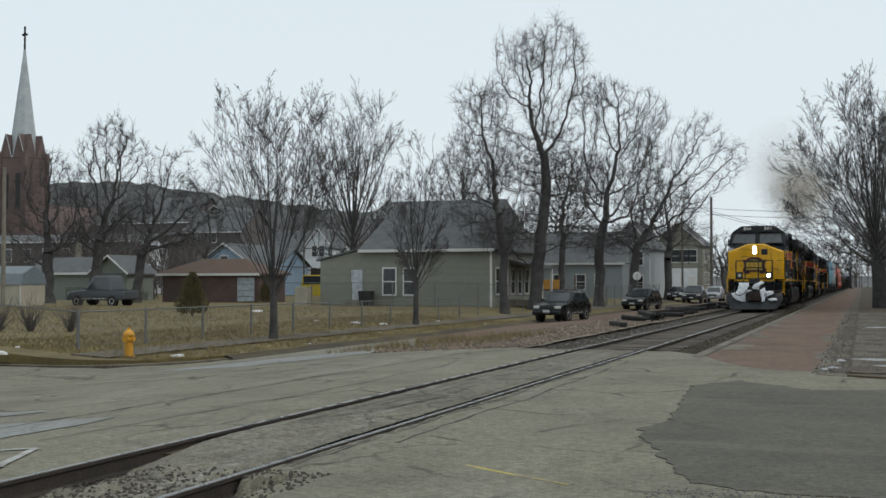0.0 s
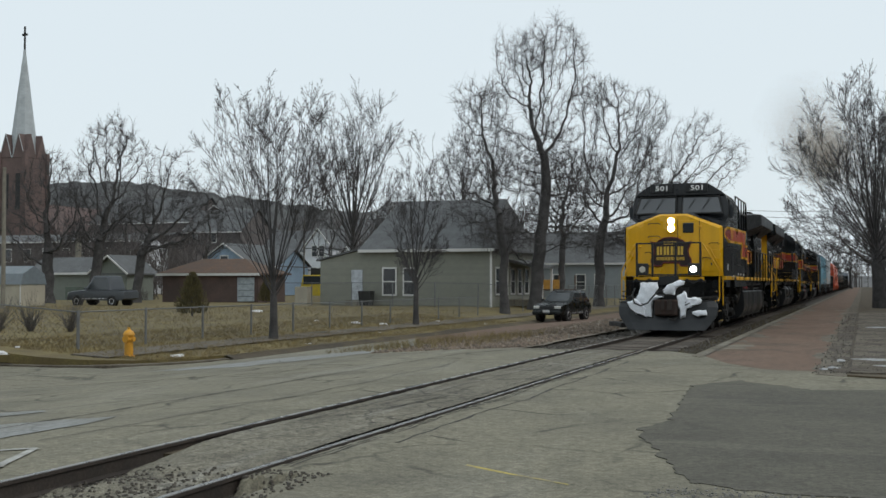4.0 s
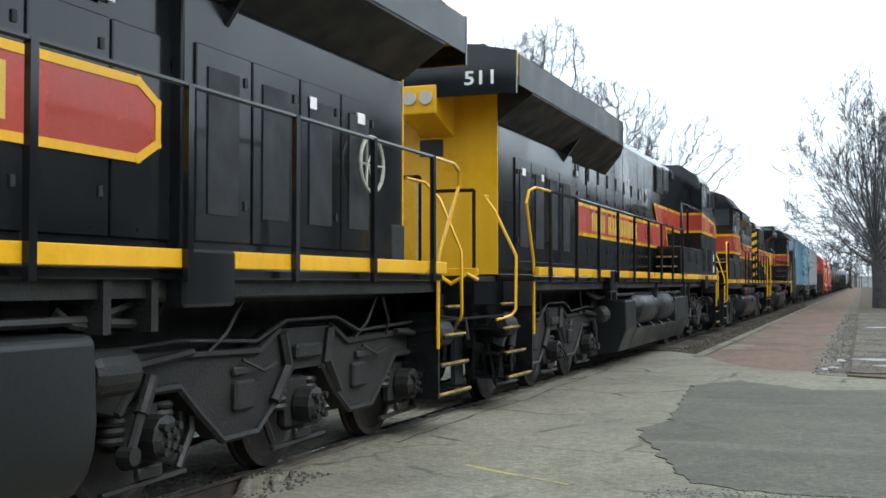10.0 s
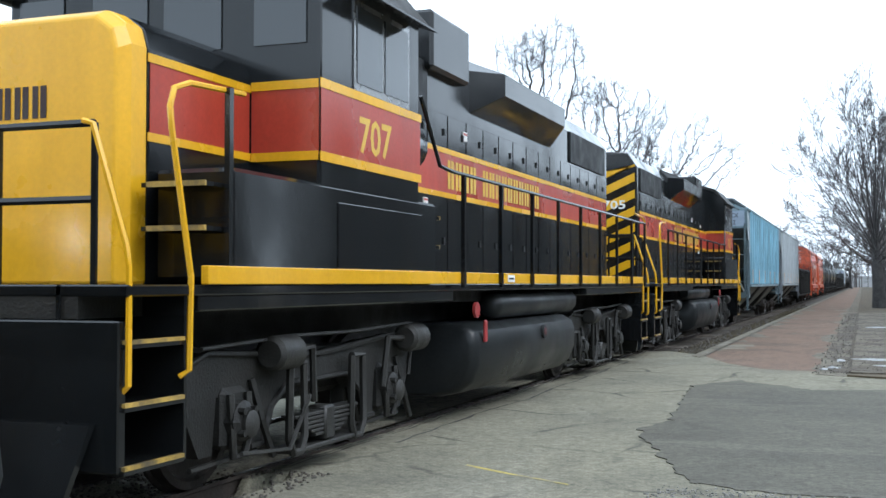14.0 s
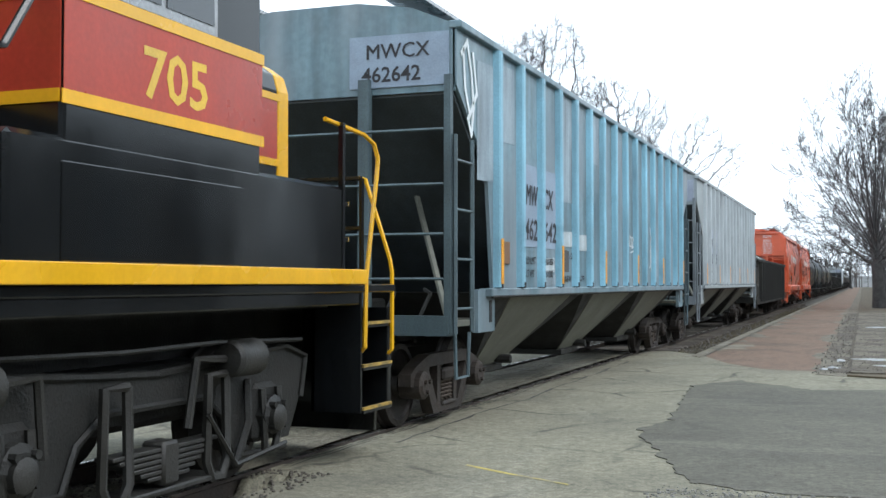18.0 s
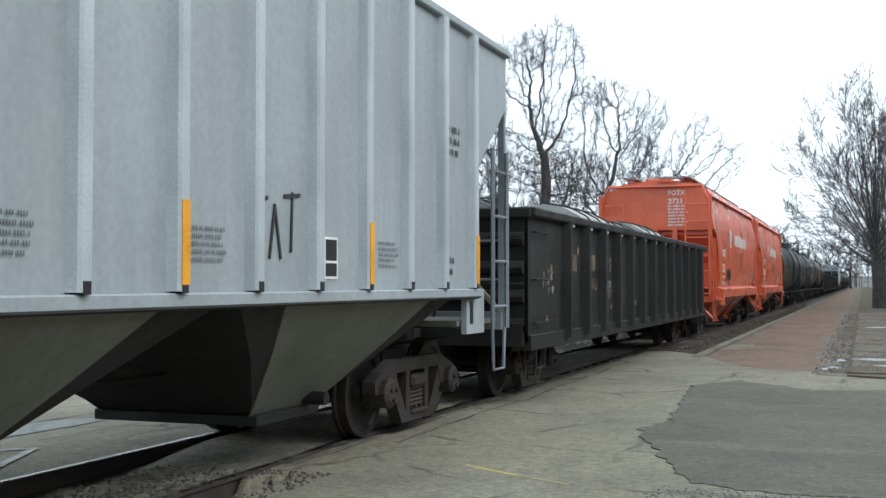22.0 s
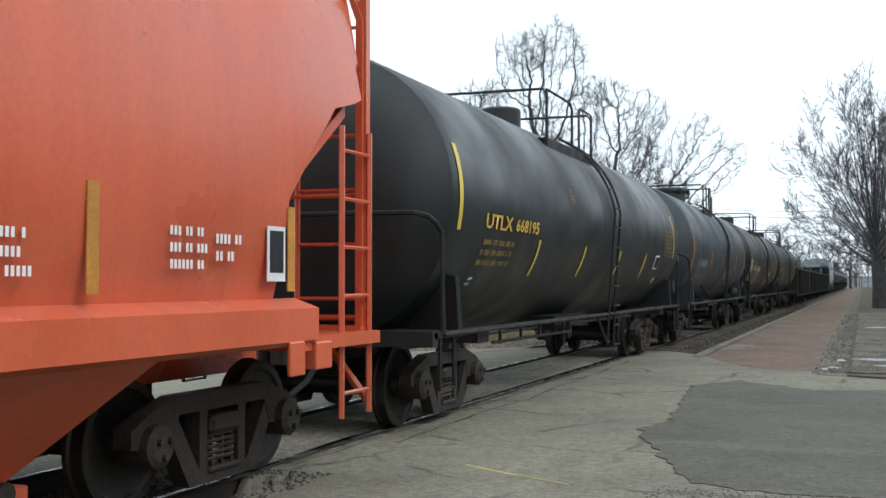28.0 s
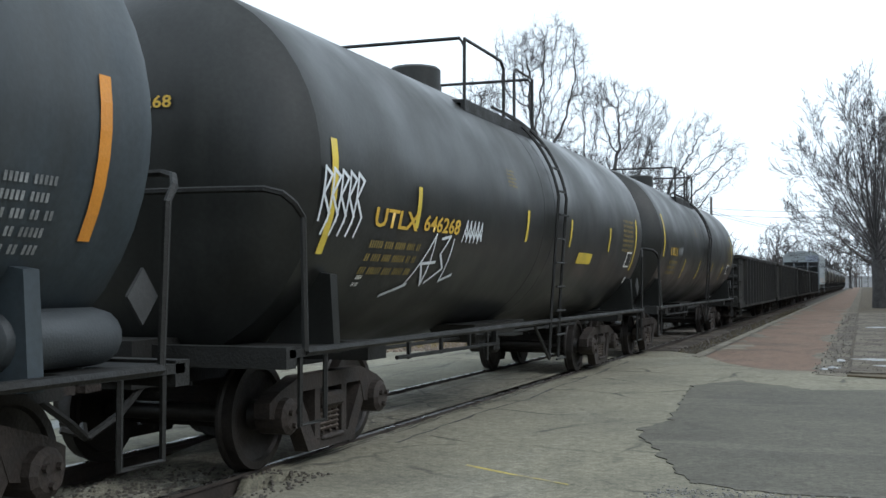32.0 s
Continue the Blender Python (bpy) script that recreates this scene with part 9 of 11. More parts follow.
crown_tree("leafless tree beside the brick lane", 1.6, 122.0, 0.02, [(0, 0), (-0.5, 3.5)], 0.36, [(-2.5, 7.5, 4.0, 3.2), (1, 9, 4, 3), (-4.0, 5.0, 2.5, 1.6)], 1000, 23, kill=0.75, step=0.45, tip=0.018, bark=BARKGREY)
for xx, yy, hh, sd in ((2.5, 150, 11, 24), (3.5, 200, 13, 25), (-14.5, 215, 13, 26), (-18, 160, 9, 27), (-3, 330, 15, 28), (-9, 380, 17, 29), (4, 290, 16, 30), (-14, 265, 12, 31)):
    crown_tree("far leafless tree beside the street", xx, yy, 0, [(0, 0), (-0.3, hh * 0.3)], 0.32, [(-0.5, hh * 0.68, hh * 0.36, hh * 0.3), (-1.0, hh * 0.42, hh * 0.32, hh * 0.15)], 520, sd, kill=0.95, step=0.55, tip=0.014 + yy * 0.00007, twig=1.0)

# ---------- houses ----------
SAGE = mat("sage_green_siding", (0.212, 0.215, 0.178), 0.75, var=0.10, scale=0.6, fine=12, bump=0.1, streak=0.06)
SAGE2 = mat("sage_board", (0.212, 0.215, 0.178), 0.75, var=0.08, piece=0.05)
ROOFGREY = mat("grey_shingles", (0.100, 0.104, 0.106), 0.9, var=0.22, scale=1.5, fine=9, bump=0.5)
ROOFBROWN = mat("brown_shingles", (0.105, 0.066, 0.046), 0.9, var=0.22, scale=1.5, fine=9, bump=0.5)
WHITEWALL = mat("white_siding", (0.62, 0.64, 0.66), 0.7, var=0.10, scale=0.8, fine=10, bump=0.1)
PALEGREY = mat("pale_grey_siding", (0.34, 0.36, 0.37), 0.7, var=0.10, scale=0.8, fine=10, bump=0.1)
BLUEGREY = mat("blue_grey_siding", (0.235, 0.26, 0.27), 0.75, var=0.10, scale=0.8, fine=10, bump=0.1)
SKYBLUE = mat("light_blue_siding", (0.24, 0.33, 0.43), 0.75, var=0.10)
TAN = mat("tan_siding", (0.195, 0.188, 0.155), 0.8, var=0.12, scale=0.8, fine=10)
BEIGE = mat("beige_metal", (0.36, 0.33, 0.26), 0.6, var=0.10, scale=1.2)
MINT = mat("pale_green_siding", (0.165, 0.182, 0.157), 0.75, var=0.1)
REDBRICK = mat("dull_red_brick", (0.090, 0.061, 0.052), 0.9, var=0.25, scale=0.8, fine=14, bump=0.3)
# far haze is mixed into this brick as a paler, greyer tone
DARKBRICK = mat("hazed_brown_brick", (0.118, 0.104, 0.101), 0.9, var=0.25, scale=0.8, fine=14, bump=0.3)
PALEROOF = mat("pale_blue_metal_roof", (0.14, 0.165, 0.18), 0.5, var=0.12)
SPIREGREY = mat("pale_slate_spire", (0.36, 0.39, 0.40), 0.6, var=0.15, scale=0.5, fine=4)
TRIM = mat("white_trim", (0.58, 0.58, 0.56), 0.6, var=0.06)
PANE = glass("house_window_glass", (0.02, 0.022, 0.025), 0.15)


def window(par, face, pos, a, b, z0, z1, split=True):
    """A framed window on a wall: face '-y' at y=pos from x=a to b, or '+x' at x=pos from y=a to b."""
    def bx(u0, u1, w0, w1, d0, d1):
        return Geo().box(u0, u1, pos - d1, pos - d0, w0, w1) if face == "-y" else Geo().box(pos + d0, pos + d1, u0, u1, w0, w1)
    win = part("window", bx(a, b, z0, z1, -0.05, 0.03), PANE, par, "dark sash window with white frame")
    for u0, u1 in ((a - 0.1, a), (b, b + 0.1)):
        part("window_frame", bx(u0, u1, z0 - 0.1, z1 + 0.1, 0.0, 0.07), TRIM, win)
    for w0, w1 in ((z0 - 0.12, z0), (z1, z1 + 0.12)):
        part("window_frame", bx(a - 0.1, b + 0.1, w0, w1, 0.0, 0.075), TRIM, win)
    if split:
        m = (z0 + z1) / 2
        part("sash_bar", bx(a, b, m - 0.03, m + 0.03, 0.02, 0.055), TRIM, win)
    return win


def house(name, label, x0, x1, y0, y1, z0, eave, ridge, axis, wall, roof, over=0.35, hip=0.0, group="", cat="house"):
    h = thing(name, label, cat, group, at=((x0 + x1) / 2, (y0 + y1) / 2, z0))
    ox, oy = (x0 + x1) / 2, (y0 + y1) / 2
    hx, hy = (x1 - x0) / 2, (y1 - y0) / 2
    e, r = eave - z0, ridge - z0
    g = Geo()
    if hip:
        g.box(-hx, hx, -hy, hy, 0, e)
    elif axis == "x":
        g.prism([(-hy, 0), (hy, 0), (hy, e), (0, r - 0.08), (-hy, e)], "x", -hx, hx)
    else:
        g.prism([(-hx, 0), (hx, 0), (hx, e), (0, r - 0.08), (-hx, e)], "y", -hy, hy)
    part("wall", g, wall, h)
    t = 0.14
    o = over
    slope = (r - e) / (hy if axis == "x" else hx)
    lo = e - slope * o
    rg = Geo()
    if axis == "x":
        q = hip
        vs = [(-hx - o, -hy - o, lo), (hx + o, -hy - o, lo), (hx + o, hy + o, lo), (-hx - o, hy + o, lo), (-hx - o + q, 0, r), (hx + o - q, 0, r)]
    else:
        q = hip
        vs = [(-hx - o, -hy - o, lo), (hx + o, -hy - o, lo), (hx + o, hy + o, lo), (-hx - o, hy + o, lo), (0, -hy - o + q, r), (0, hy + o - q, r)]
    up = [(a, b, c + t) for a, b, c in vs]
    fs = [(0, 1, 5, 4), (1, 2, 5), (2, 3, 4, 5), (3, 0, 4)] if axis == "x" else [(1, 2, 5, 4), (0, 1, 4), (3, 0, 4, 5), (2, 3, 5)]
    lower = fs if hip else [fs[0], fs[2]]
    rg.add(vs + up, [tuple(reversed(f)) for f in lower] + [tuple(i + 6 for i in f) for f in lower] + [(0, 1, 7, 6), (2, 3, 9, 8)] + [(1, 2, 8, 7), (3, 0, 6, 9)])
    rf = part("roof", rg, roof, h)
    part("eave_board", Geo().box(-hx - o, hx + o, -hy - o - 0.02, -hy - o + 0.06, lo - 0.06, lo + t), TRIM, rf) if axis == "x" else None
    if axis == "y" and not hip:
        for s in (-1, 1):
            part("rake_board", Geo().tube([(s * (hx + o), -hy - o - 0.02, lo + 0.05), (0, -hy - o - 0.02, r + 0.05)], 0.09, 4), TRIM, rf)
    return h, ox, oy


# sage green house
h1, ox, oy = house("house", "sage green wooden house with a grey shingle roof", -32.6, -23.4, 71.85, 82.2, -0.12, 3.95, 7.4, "x", SAGE, ROOFGREY, 0.4, 0.9)
part("lean_to", Geo().prism([(-36.1 - ox, 0), (-32.62 - ox, 0), (-32.62 - ox, 4.0), (-36.1 - ox, 3.2)], "y", -5.17, 4.0), SAGE, h1)
part("lean_to_roof", Geo().prism([(-36.4 - ox, 3.18), (-32.6 - ox, 4.05), (-32.6 - ox, 4.15), (-36.4 - ox, 3.28)], "y", -5.3, 4.2), ROOFGREY, h1)
for k in range(19):
    z = 0.12 + 0.2 * k
    x_l = -36.1 - ox if z < 3.05 else -32.6 - ox
    part("siding_board", Geo().prism([(-5.178, z), (-5.21, z), (-5.182, z + 0.195), (-5.178, z + 0.195)], "x", x_l, 4.59), SAGE2, h1)
for a, b in ((-31.2, -30.3), (-29.65, -28.75)):
    window(h1, "-y", 71.81 - oy, a - ox, b - ox, 0.85, 2.6)
part("door", Geo().box(-33.65 - ox, -32.8 - ox, -5.27, -5.19, 0.45, 2.55, 0.01), mat("pale_door", (0.40, 0.43, 0.46), 0.6), h1, "pale grey-white back door")
part("doorstep", Geo().box(-33.8 - ox, -32.6 - ox, -5.9, -5.2, 0.0, 0.42), CONCRETE, h1)
for k in range(5):
    window(h1, "+x", 4.62, -4.2 + 1.75 * k, -3.3 + 1.75 * k, 0.9, 2.6)
part("corner_board", Geo().box(4.56, 4.68, -5.24, -5.1, 0, 3.8), TRIM, h1)
for x in (-1.6, 0.2):
    part("chimney", Geo().box(x, x + 0.7, 1.0, 1.7, 6.0, 7.75, 0.02), REDBRICK, h1, "brick chimney stub")
part("porch_roof", Geo().prism([(4.6, 3.1), (6.4, 2.7), (6.4, 2.85), (4.6, 3.3)], "y", -1.0, 4.5), ROOFGREY, h1)
for y in (-0.8, 1.6, 4.2):
    part("porch_post", Geo().box(6.2, 6.35, y, y + 0.15, 0, 2.75), TRIM, h1)
part("porch_floor", Geo().box(4.6, 6.4, -1.0, 4.5, 0, 0.45), CONCRETE, h1)
# blue-grey house beyond
h2, ox, oy = house("house", "long blue-grey house with a grey roof", -33.5, -23.6, 117, 128, -0.15, 3.7, 7.0, "x", BLUEGREY, ROOFGREY)
for a in (-31.0, -28.5, -26.5):
    window(h2, "-y", -5.5, a - ox, a + 0.9 - ox, 1.0, 2.5)
h2b, ox, oy = house("house", "pale grey gabled house beside a blue-grey one", -25.5, -21.5, 121, 131, -0.15, 5.6, 8.2, "y", PALEGREY, ROOFGREY)
for a in (-24.6, -23.0):
    window(h2b, "-y", -5.0, a - ox, a + 0.8 - ox, 3.6, 5.0)
    window(h2b, "-y", -5.0, a - ox, a + 0.8 - ox, 1.0, 2.4)
# two-storey tan house
h3, ox, oy = house("house", "two-storey tan house with a front gable", -31.0, -23.4, 178.5, 190, -0.2, 7.6, 10.9, "y", TAN, ROOFGREY)
for a, b in ((-30.3, -29.0), (-28.2, -27.0), (-26.9, -25.6), (-25.5, -24.3)):
    window(h3, "-y", -5.75, a - ox, b - ox, 5.0, 6.9)
for a, b in ((-30.3, -28.9), (-28.0, -26.8)):
    window(h3, "-y", -5.75, a - ox, b - ox, 1.6, 3.4)
part("lower_siding", Geo().box(-3.75, 3.0, -5.80, -5.74, 0.0, 4.0), WHITEWALL, h3)
part("door", Geo().box(1.5, 2.6, -5.86, -5.74, 0.3, 2.7), TRIM, h3)
for k in range(3):
    window(h3, "+x", 3.82, -4.0 + 3 * k, -2.8 + 3 * k, 5.0, 6.8)
    window(h3, "+x", 3.82, -4.0 + 3 * k, -2.8 + 3 * k, 1.5, 3.3)
# yard sheds and garages
sh, ox, oy = house("shed", "beige metal garden shed with a pale gambrel roof", -57.6, -53.5, 61.5, 63.9, -0.2, 1.45, 1.5, "x", BEIGE, PALEROOF, 0.0, cat="shed")
part("gambrel_roof", Geo().prism([(-1.3, 1.60), (1.3, 1.60), (1.05, 2.35), (0, 2.88), (-1.05, 2.35)], "x", -2.1, 2.1), PALEROOF, sh)
part("door_seam", Geo().box(-0.03, 0.03, -1.23, -1.19, 0.0, 1.55), DARKGRILLE, sh)
for x in (-2.03, 1.97):
    part("corner_trim", Geo().box(x, x + 0.06, -1.24, -1.19, 0.0, 1.6), TRIM, sh)
gr, ox, oy = house("garage", "mint green garage with a grey roof", -73.5, -66.2, 86, 90, -0.1, 2.55, 3.8, "x", MINT, ROOFGREY, cat="garage")
part("garage_door", Geo().box(0.2, 3.2, -2.06, -1.98, 0.1, 1.25, 0.01), mat("dark_green_panel", (0.10, 0.125, 0.10), 0.7), gr, "dull green lower panel")
gr2, ox, oy = house("garage", "small pale green gabled outbuilding", -65.1, -61.4, 84, 88, -0.1, 2.5, 3.9, "y", MINT, ROOFGREY, cat="garage")
gb, ox, oy = house("garage", "dark brick garage with a brown hipped roof", -54.9, -45.8, 80, 84.5, -0.1, 2.35, 3.4, "x", REDBRICK, ROOFBROWN, 0.4, 2.9, cat="garage")
part("garage_door", Geo().box(2.65, 4.20, -2.32, -2.22, 0.1, 2.05, 0.01), mat("pale_garage_door", (0.34, 0.38, 0.40), 0.6), gb, "pale panelled garage door")
for k in range(3):
    part("door_groove", Geo().box(2.70, 4.15, -2.335, -2.32, 0.5 + 0.5 * k, 0.53 + 0.5 * k), GRIME, gb)
bl, ox, oy = house("house", "light blue gabled house", -76.4, -70.5, 120, 130, 0, 4.35, 6.3, "y", SKYBLUE, ROOFGREY)
window(bl, "-y", -5.0, -0.5, 0.5, 3.6, 4.8)
bw, ox, oy = house("house", "low blue wing of a house", -70.4, -66.6, 121, 129, 0, 3.6, 5.6, "x", SKYBLUE, ROOFGREY)
for a in (-1.3, 0.3):
    window(bw, "-y", -4.0, a, a + 1.0, 1.4, 2.9)
wt, ox, oy = house("house", "white two-storey gabled house", -72.7, -68.7, 140, 150, 0, 6.6, 9.0, "y", WHITEWALL, ROOFGREY, 0.3)
for a in (-0.95, 0.15):
    window(wt, "-y", -5.0, a, a + 0.75, 5.2, 6.6)
    window(wt, "-y", -5.0, a, a + 0.75, 2.0, 3.6)
wt2, ox, oy = house("house", "white wing of a two-storey house", -80.0, -72.9, 141, 149, 0, 5.9, 8.9, "x", WHITEWALL, ROOFGREY)
for a in (-2.6, -0.4, 1.8):
    window(wt2, "-y", -4.0, a, a + 0.8, 3.6, 5.2)
wt3, ox, oy = house("house", "small white gabled house", -68.4, -66.2, 142, 150, 0, 5.0, 6.5, "y", WHITEWALL, ROOFGREY, 0.25)
part("porch_roof", Geo().prism([(-6.2, 3.2), (-4.0, 3.9), (-4.0, 4.05), (-6.2, 3.35)], "x", -5.5, 0.8), ROOFGREY, wt3)
for k, (x0, x1, y0, y1, e, r, ax, wm, lab) in enumerate(((-124, -92, 130, 145, 7.3, 8.6, "x", DARKBRICK, "long dark brick building with a low roof"), (-99, -89, 150, 160, 9.5, 13.0, "x", DARKBRICK, "brown brick house among bare trees"), (-112, -100, 170, 182, 11, 15, "y", REDBRICK, "dull red brick house on rising ground"), (-88, -76, 180, 192, 9.0, 13.0, "x", TAN, "tan house on rising ground"), (-140, -118, 180, 195, 13, 18, "x", DARKBRICK, "large dark brick building behind trees"), (-96, -84, 210, 222, 14, 18, "y", WHITEWALL, "white house on the hillside"), (-70, -58, 190, 202, 8, 12, "x", DARKBRICK, "brown house behind bare trees"))):
    hh, ox, oy = house("house", lab, x0, x1, y0, y1, 0, e, r, ax, wm, ROOFGREY, group="far houses")
    n = int((x1 - x0) / 3.4)
    for i in range(n):
        for zz in (1.4, 4.6, 7.8):
            if zz + 1.6 < e:
                a = -(x1 - x0) / 2 + 1.2 + i * 3.4
                window(hh, "-y", -(y1 - y0) / 2, a, a + 1.1, zz, zz + 1.7, False)
bay = thing("house", "narrow white bay-windowed house front", "house", "far houses", at=(-91.2, 129.0, 0))
part("wall", Geo().box(-0.75, 0.75, -0.6, 4.0, 0, 7.2, 0.02), WHITEWALL, bay)
for z in (2.9, 5.1):
    window(bay, "-y", -0.6, -0.4, 0.4, z, z + 1.5)
# church
# brick colour lightened to carry the haze before the distant church
CHURCHBRICK = mat("hazed_church_brick", (0.125, 0.088, 0.080), 0.9, var=0.25, scale=0.3, fine=6, bump=0.3)
ch = thing("church", "red brick church tower with a pale slate spire", "church", at=(-199.75, 230, 0))
part("tower", Geo().box(-4.0, 4.0, -4.0, 4.0, 0, 33, 0.1), CHURCHBRICK, ch)
for s in (-1, 1):
    for q in (-1, 1):
        part("buttress", Geo().box(s * 3.4, s * 4.5, q * 3.4, q * 4.5, 0, 34.5, 0.1), CHURCHBRICK, ch)
    part("gable", Geo().prism([(s * 2.0 - 1.9, 33), (s * 2.0 + 1.9, 33), (s * 2.0, 39.0)], "y", -4.1, 4.1), CHURCHBRICK, ch)
    part("gable_coping", Geo().tube([(s * 2.0 - 1.9, -4.15, 33), (s * 2.0, -4.15, 39.1), (s * 2.0 + 1.9, -4.15, 33)], 0.14, 4), SPIREGREY, ch)
    part("belfry_window", Geo().box(s * 1.8 - 0.7, s * 1.8 + 0.7, -4.05, -3.9, 20, 29), DARKGRILLE, ch, "tall louvred belfry opening")
    part("gable", Geo().prism([(s * 2.0 - 1.9, 33), (s * 2.0 + 1.9, 33), (s * 2.0, 39.0)], "x", -4.1, 4.1), CHURCHBRICK, ch)
part("spire", Geo().lathe([(33, 3.9), (36, 3.3), (60, 0.35), (61, 0.3)], "z", n=8), SPIREGREY, ch, "slender pale spire")
part("cross", Geo().box(-0.18, 0.18, -0.18, 0.18, 60, 67).box(-0.8, 0.8, -0.15, 0.15, 64.6, 65.1), GRIME, ch, "dark metal cross")
part("nave", Geo().prism([(-9, 0), (9, 0), (9, 12), (0, 22), (-9, 12)], "y", 5, 45), CHURCHBRICK, ch)

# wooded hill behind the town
# distance haze is put into the pale grey of hill and far twigs
WOODS = mat("far_hazed_woods", (0.148, 0.150, 0.150), 0.95, var=0.35, scale=0.05, fine=0.6, bump=0.5, rough_var=0.02)
FARTWIG = mat("far_hazed_twigs", (0.098, 0.086, 0.082), 0.95, var=0.2, bump=0)
hg = Geo()
rng = random.Random(3)
for row, (yy, top) in enumerate(((420, 30), (560, 52))):
    xs = [-620 + 6 * i for i in range(140)]
    k0 = len(hg.v)
    for i, x in enumerate(xs):
        f = smooth01((-x - 60) / 160) * (0.75 + 0.25 * smooth01((-x - 200) / 200) + 0.24 * smooth01((-x - 300) / 160))
        z = top * f + 3.5 * noise.noise((x * 0.02, row, 0)) + 2.2 * noise.noise((x * 0.15, row, 0)) + rng.uniform(-0.8, 0.8)
        hg.v += [(x, yy, -2), (x, yy + 20, max(4.0, z))]
    hg.f += [(k0 + 2 * i, k0 + 2 * i + 2, k0 + 2 * i + 3, k0 + 2 * i + 1) for i in range(len(xs) - 1)]
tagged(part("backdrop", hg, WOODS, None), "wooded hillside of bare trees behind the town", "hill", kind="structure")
fw = []
rg = np.random.RandomState(8)
for k in range(1100):
    x = rg.uniform(-330, 40)
    y = rg.uniform(250, 400)
    if k > 950:
        x, y = rg.uniform(-45, 30), rg.uniform(400, 470)
    elif -14 < x < 3:
        continue
    base = max(0.0, smooth01((-x - 60) / 160)) * 22 * max(0, (y - 240) / 180)
    hgt = rg.uniform(8, 15)
    fw.append((x, y, base - 2, x, y, base + hgt * 0.6, 0.16, 0.10))
    for j in range(16):
        a, f = rg.uniform(0, 6.28), rg.uniform(0.25, 0.6)
        d = rg.uniform(1.0, 4.2)
        fw.append((x, y, base + hgt * f, x + d * math.cos(a), y + d * math.sin(a), base + hgt * (f + rg.uniform(0.15, 0.42)), 0.06, 0.02))
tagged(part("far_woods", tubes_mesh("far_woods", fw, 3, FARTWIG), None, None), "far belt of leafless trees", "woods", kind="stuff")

# bare thicket and yard trees between the far houses
br = []
rg = np.random.RandomState(71)
for k in range(34):
    y = rg.uniform(86, 92)
    x = rg.uniform(-0.80, -0.575) * y
    h = rg.uniform(1.2, 4.2)
    for j in range(14):
        a = rg.uniform(0, 6.28)
        d = rg.uniform(0.3, 1.1)
        p = np.array([x + rg.normal(0, 0.2), y + rg.normal(0, 0.2), -0.2])
        q = p + np.array([d * math.cos(a) * 0.5, d * math.sin(a) * 0.5, h * rg.uniform(0.4, 0.7)])
        e = q + np.array([d * math.cos(a) * 0.5 + rg.normal(0, 0.2), d * math.sin(a) * 0.5, h * rg.uniform(0.15, 0.35)])
        br.append((*p, *q, 0.022, 0.016))
        br.append((*q, *e, 0.016, 0.007))
rg = np.random.RandomState(18)
for k in range(760):
    y = rg.uniform(98, 235)
    x = rg.uniform(-1.05, -0.26) * y - 4
    if x > -34 or (y < 141 and -0.64 < x / y < -0.465):
        continue
    h = rg.uniform(4, 13)
    base = 0.0
    br.append((x, y, base - 1, x + rg.normal(0, 0.3), y, base + h * 0.45, 0.10, 0.07))
    for j in range(26):
        a, f = rg.uniform(0, 6.28), rg.uniform(0.12, 0.6)
        d = rg.uniform(0.6, 3.0)
        p = np.array([x + 0.3 * d * math.cos(a), y + 0.3 * d * math.sin(a), base + h * f])
        q = p + np.array([d * math.cos(a) * 0.7, d * math.sin(a) * 0.7, h * rg.uniform(0.1, 0.3)])
        e = q + np.array([rg.normal(0, 0.6), rg.normal(0, 0.6), h * rg.uniform(0.06, 0.2)])
        br.append((*p, *q, 0.04, 0.03))
        br.append((*q, *e, 0.03, 0.012))
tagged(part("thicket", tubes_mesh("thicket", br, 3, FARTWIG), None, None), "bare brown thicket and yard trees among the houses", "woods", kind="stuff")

# plain unseen walls added behind the camera to close the street and darken reflections
BEHIND = mat("plain_wall_behind", (0.062, 0.058, 0.054), 0.9, var=0.2, scale=0.6)
for nm, b in (("wall_east", (22.0, 22.6, -60, 52, -0.2, 8.5)), ("wall_north_east", (10.0, 10.6, 34, 420, -0.2, 8.6)), ("wall_south", (-60, 22, -32.6, -32, -0.6, 9.0))):
    tagged(part(nm, Geo().box(*b), BEHIND, None), "unseen plain brown wall added to darken reflections", "wall", kind="structure")
# ---------- street furniture and vehicles ----------
HYD = mat("hydrant_yellow", (0.62, 0.30, 0.02), 0.5, var=0.12, scale=5, dirt=(0.25, 0.13, 0.03), dirt_amt=0.4)
hy = thing("fire_hydrant", "orange-yellow cast iron fire hydrant on the verge", "hydrant", at=(-18.3, 25.15, -0.46))
part("barrel", Geo().lathe([(0.0, 0.16), (0.04, 0.16), (0.05, 0.115), (0.42, 0.11), (0.44, 0.15), (0.48, 0.15), (0.50, 0.12), (0.58, 0.125)], "z", n=18), HYD, hy, smooth=True)
part("bonnet", Geo().lathe([(0.58, 0.155), (0.61, 0.155), (0.68, 0.115), (0.72, 0.06), (0.74, 0.035), (0.79, 0.035), (0.79, 0.0)], "z", n=18), HYD, hy, smooth=True)
for ax, c, r in (("x", 1, 0.06), ("x", -1, 0.06), ("y", -1, 0.08)):
    part("outlet", Geo().lathe([(c * 0.09, r), (c * 0.13, r), (c * 0.135, r * 1.15), (c * 0.165, r * 1.15), (c * 0.165, 0.0)], ax, (0, 0, 0.48), 12), HYD, hy)

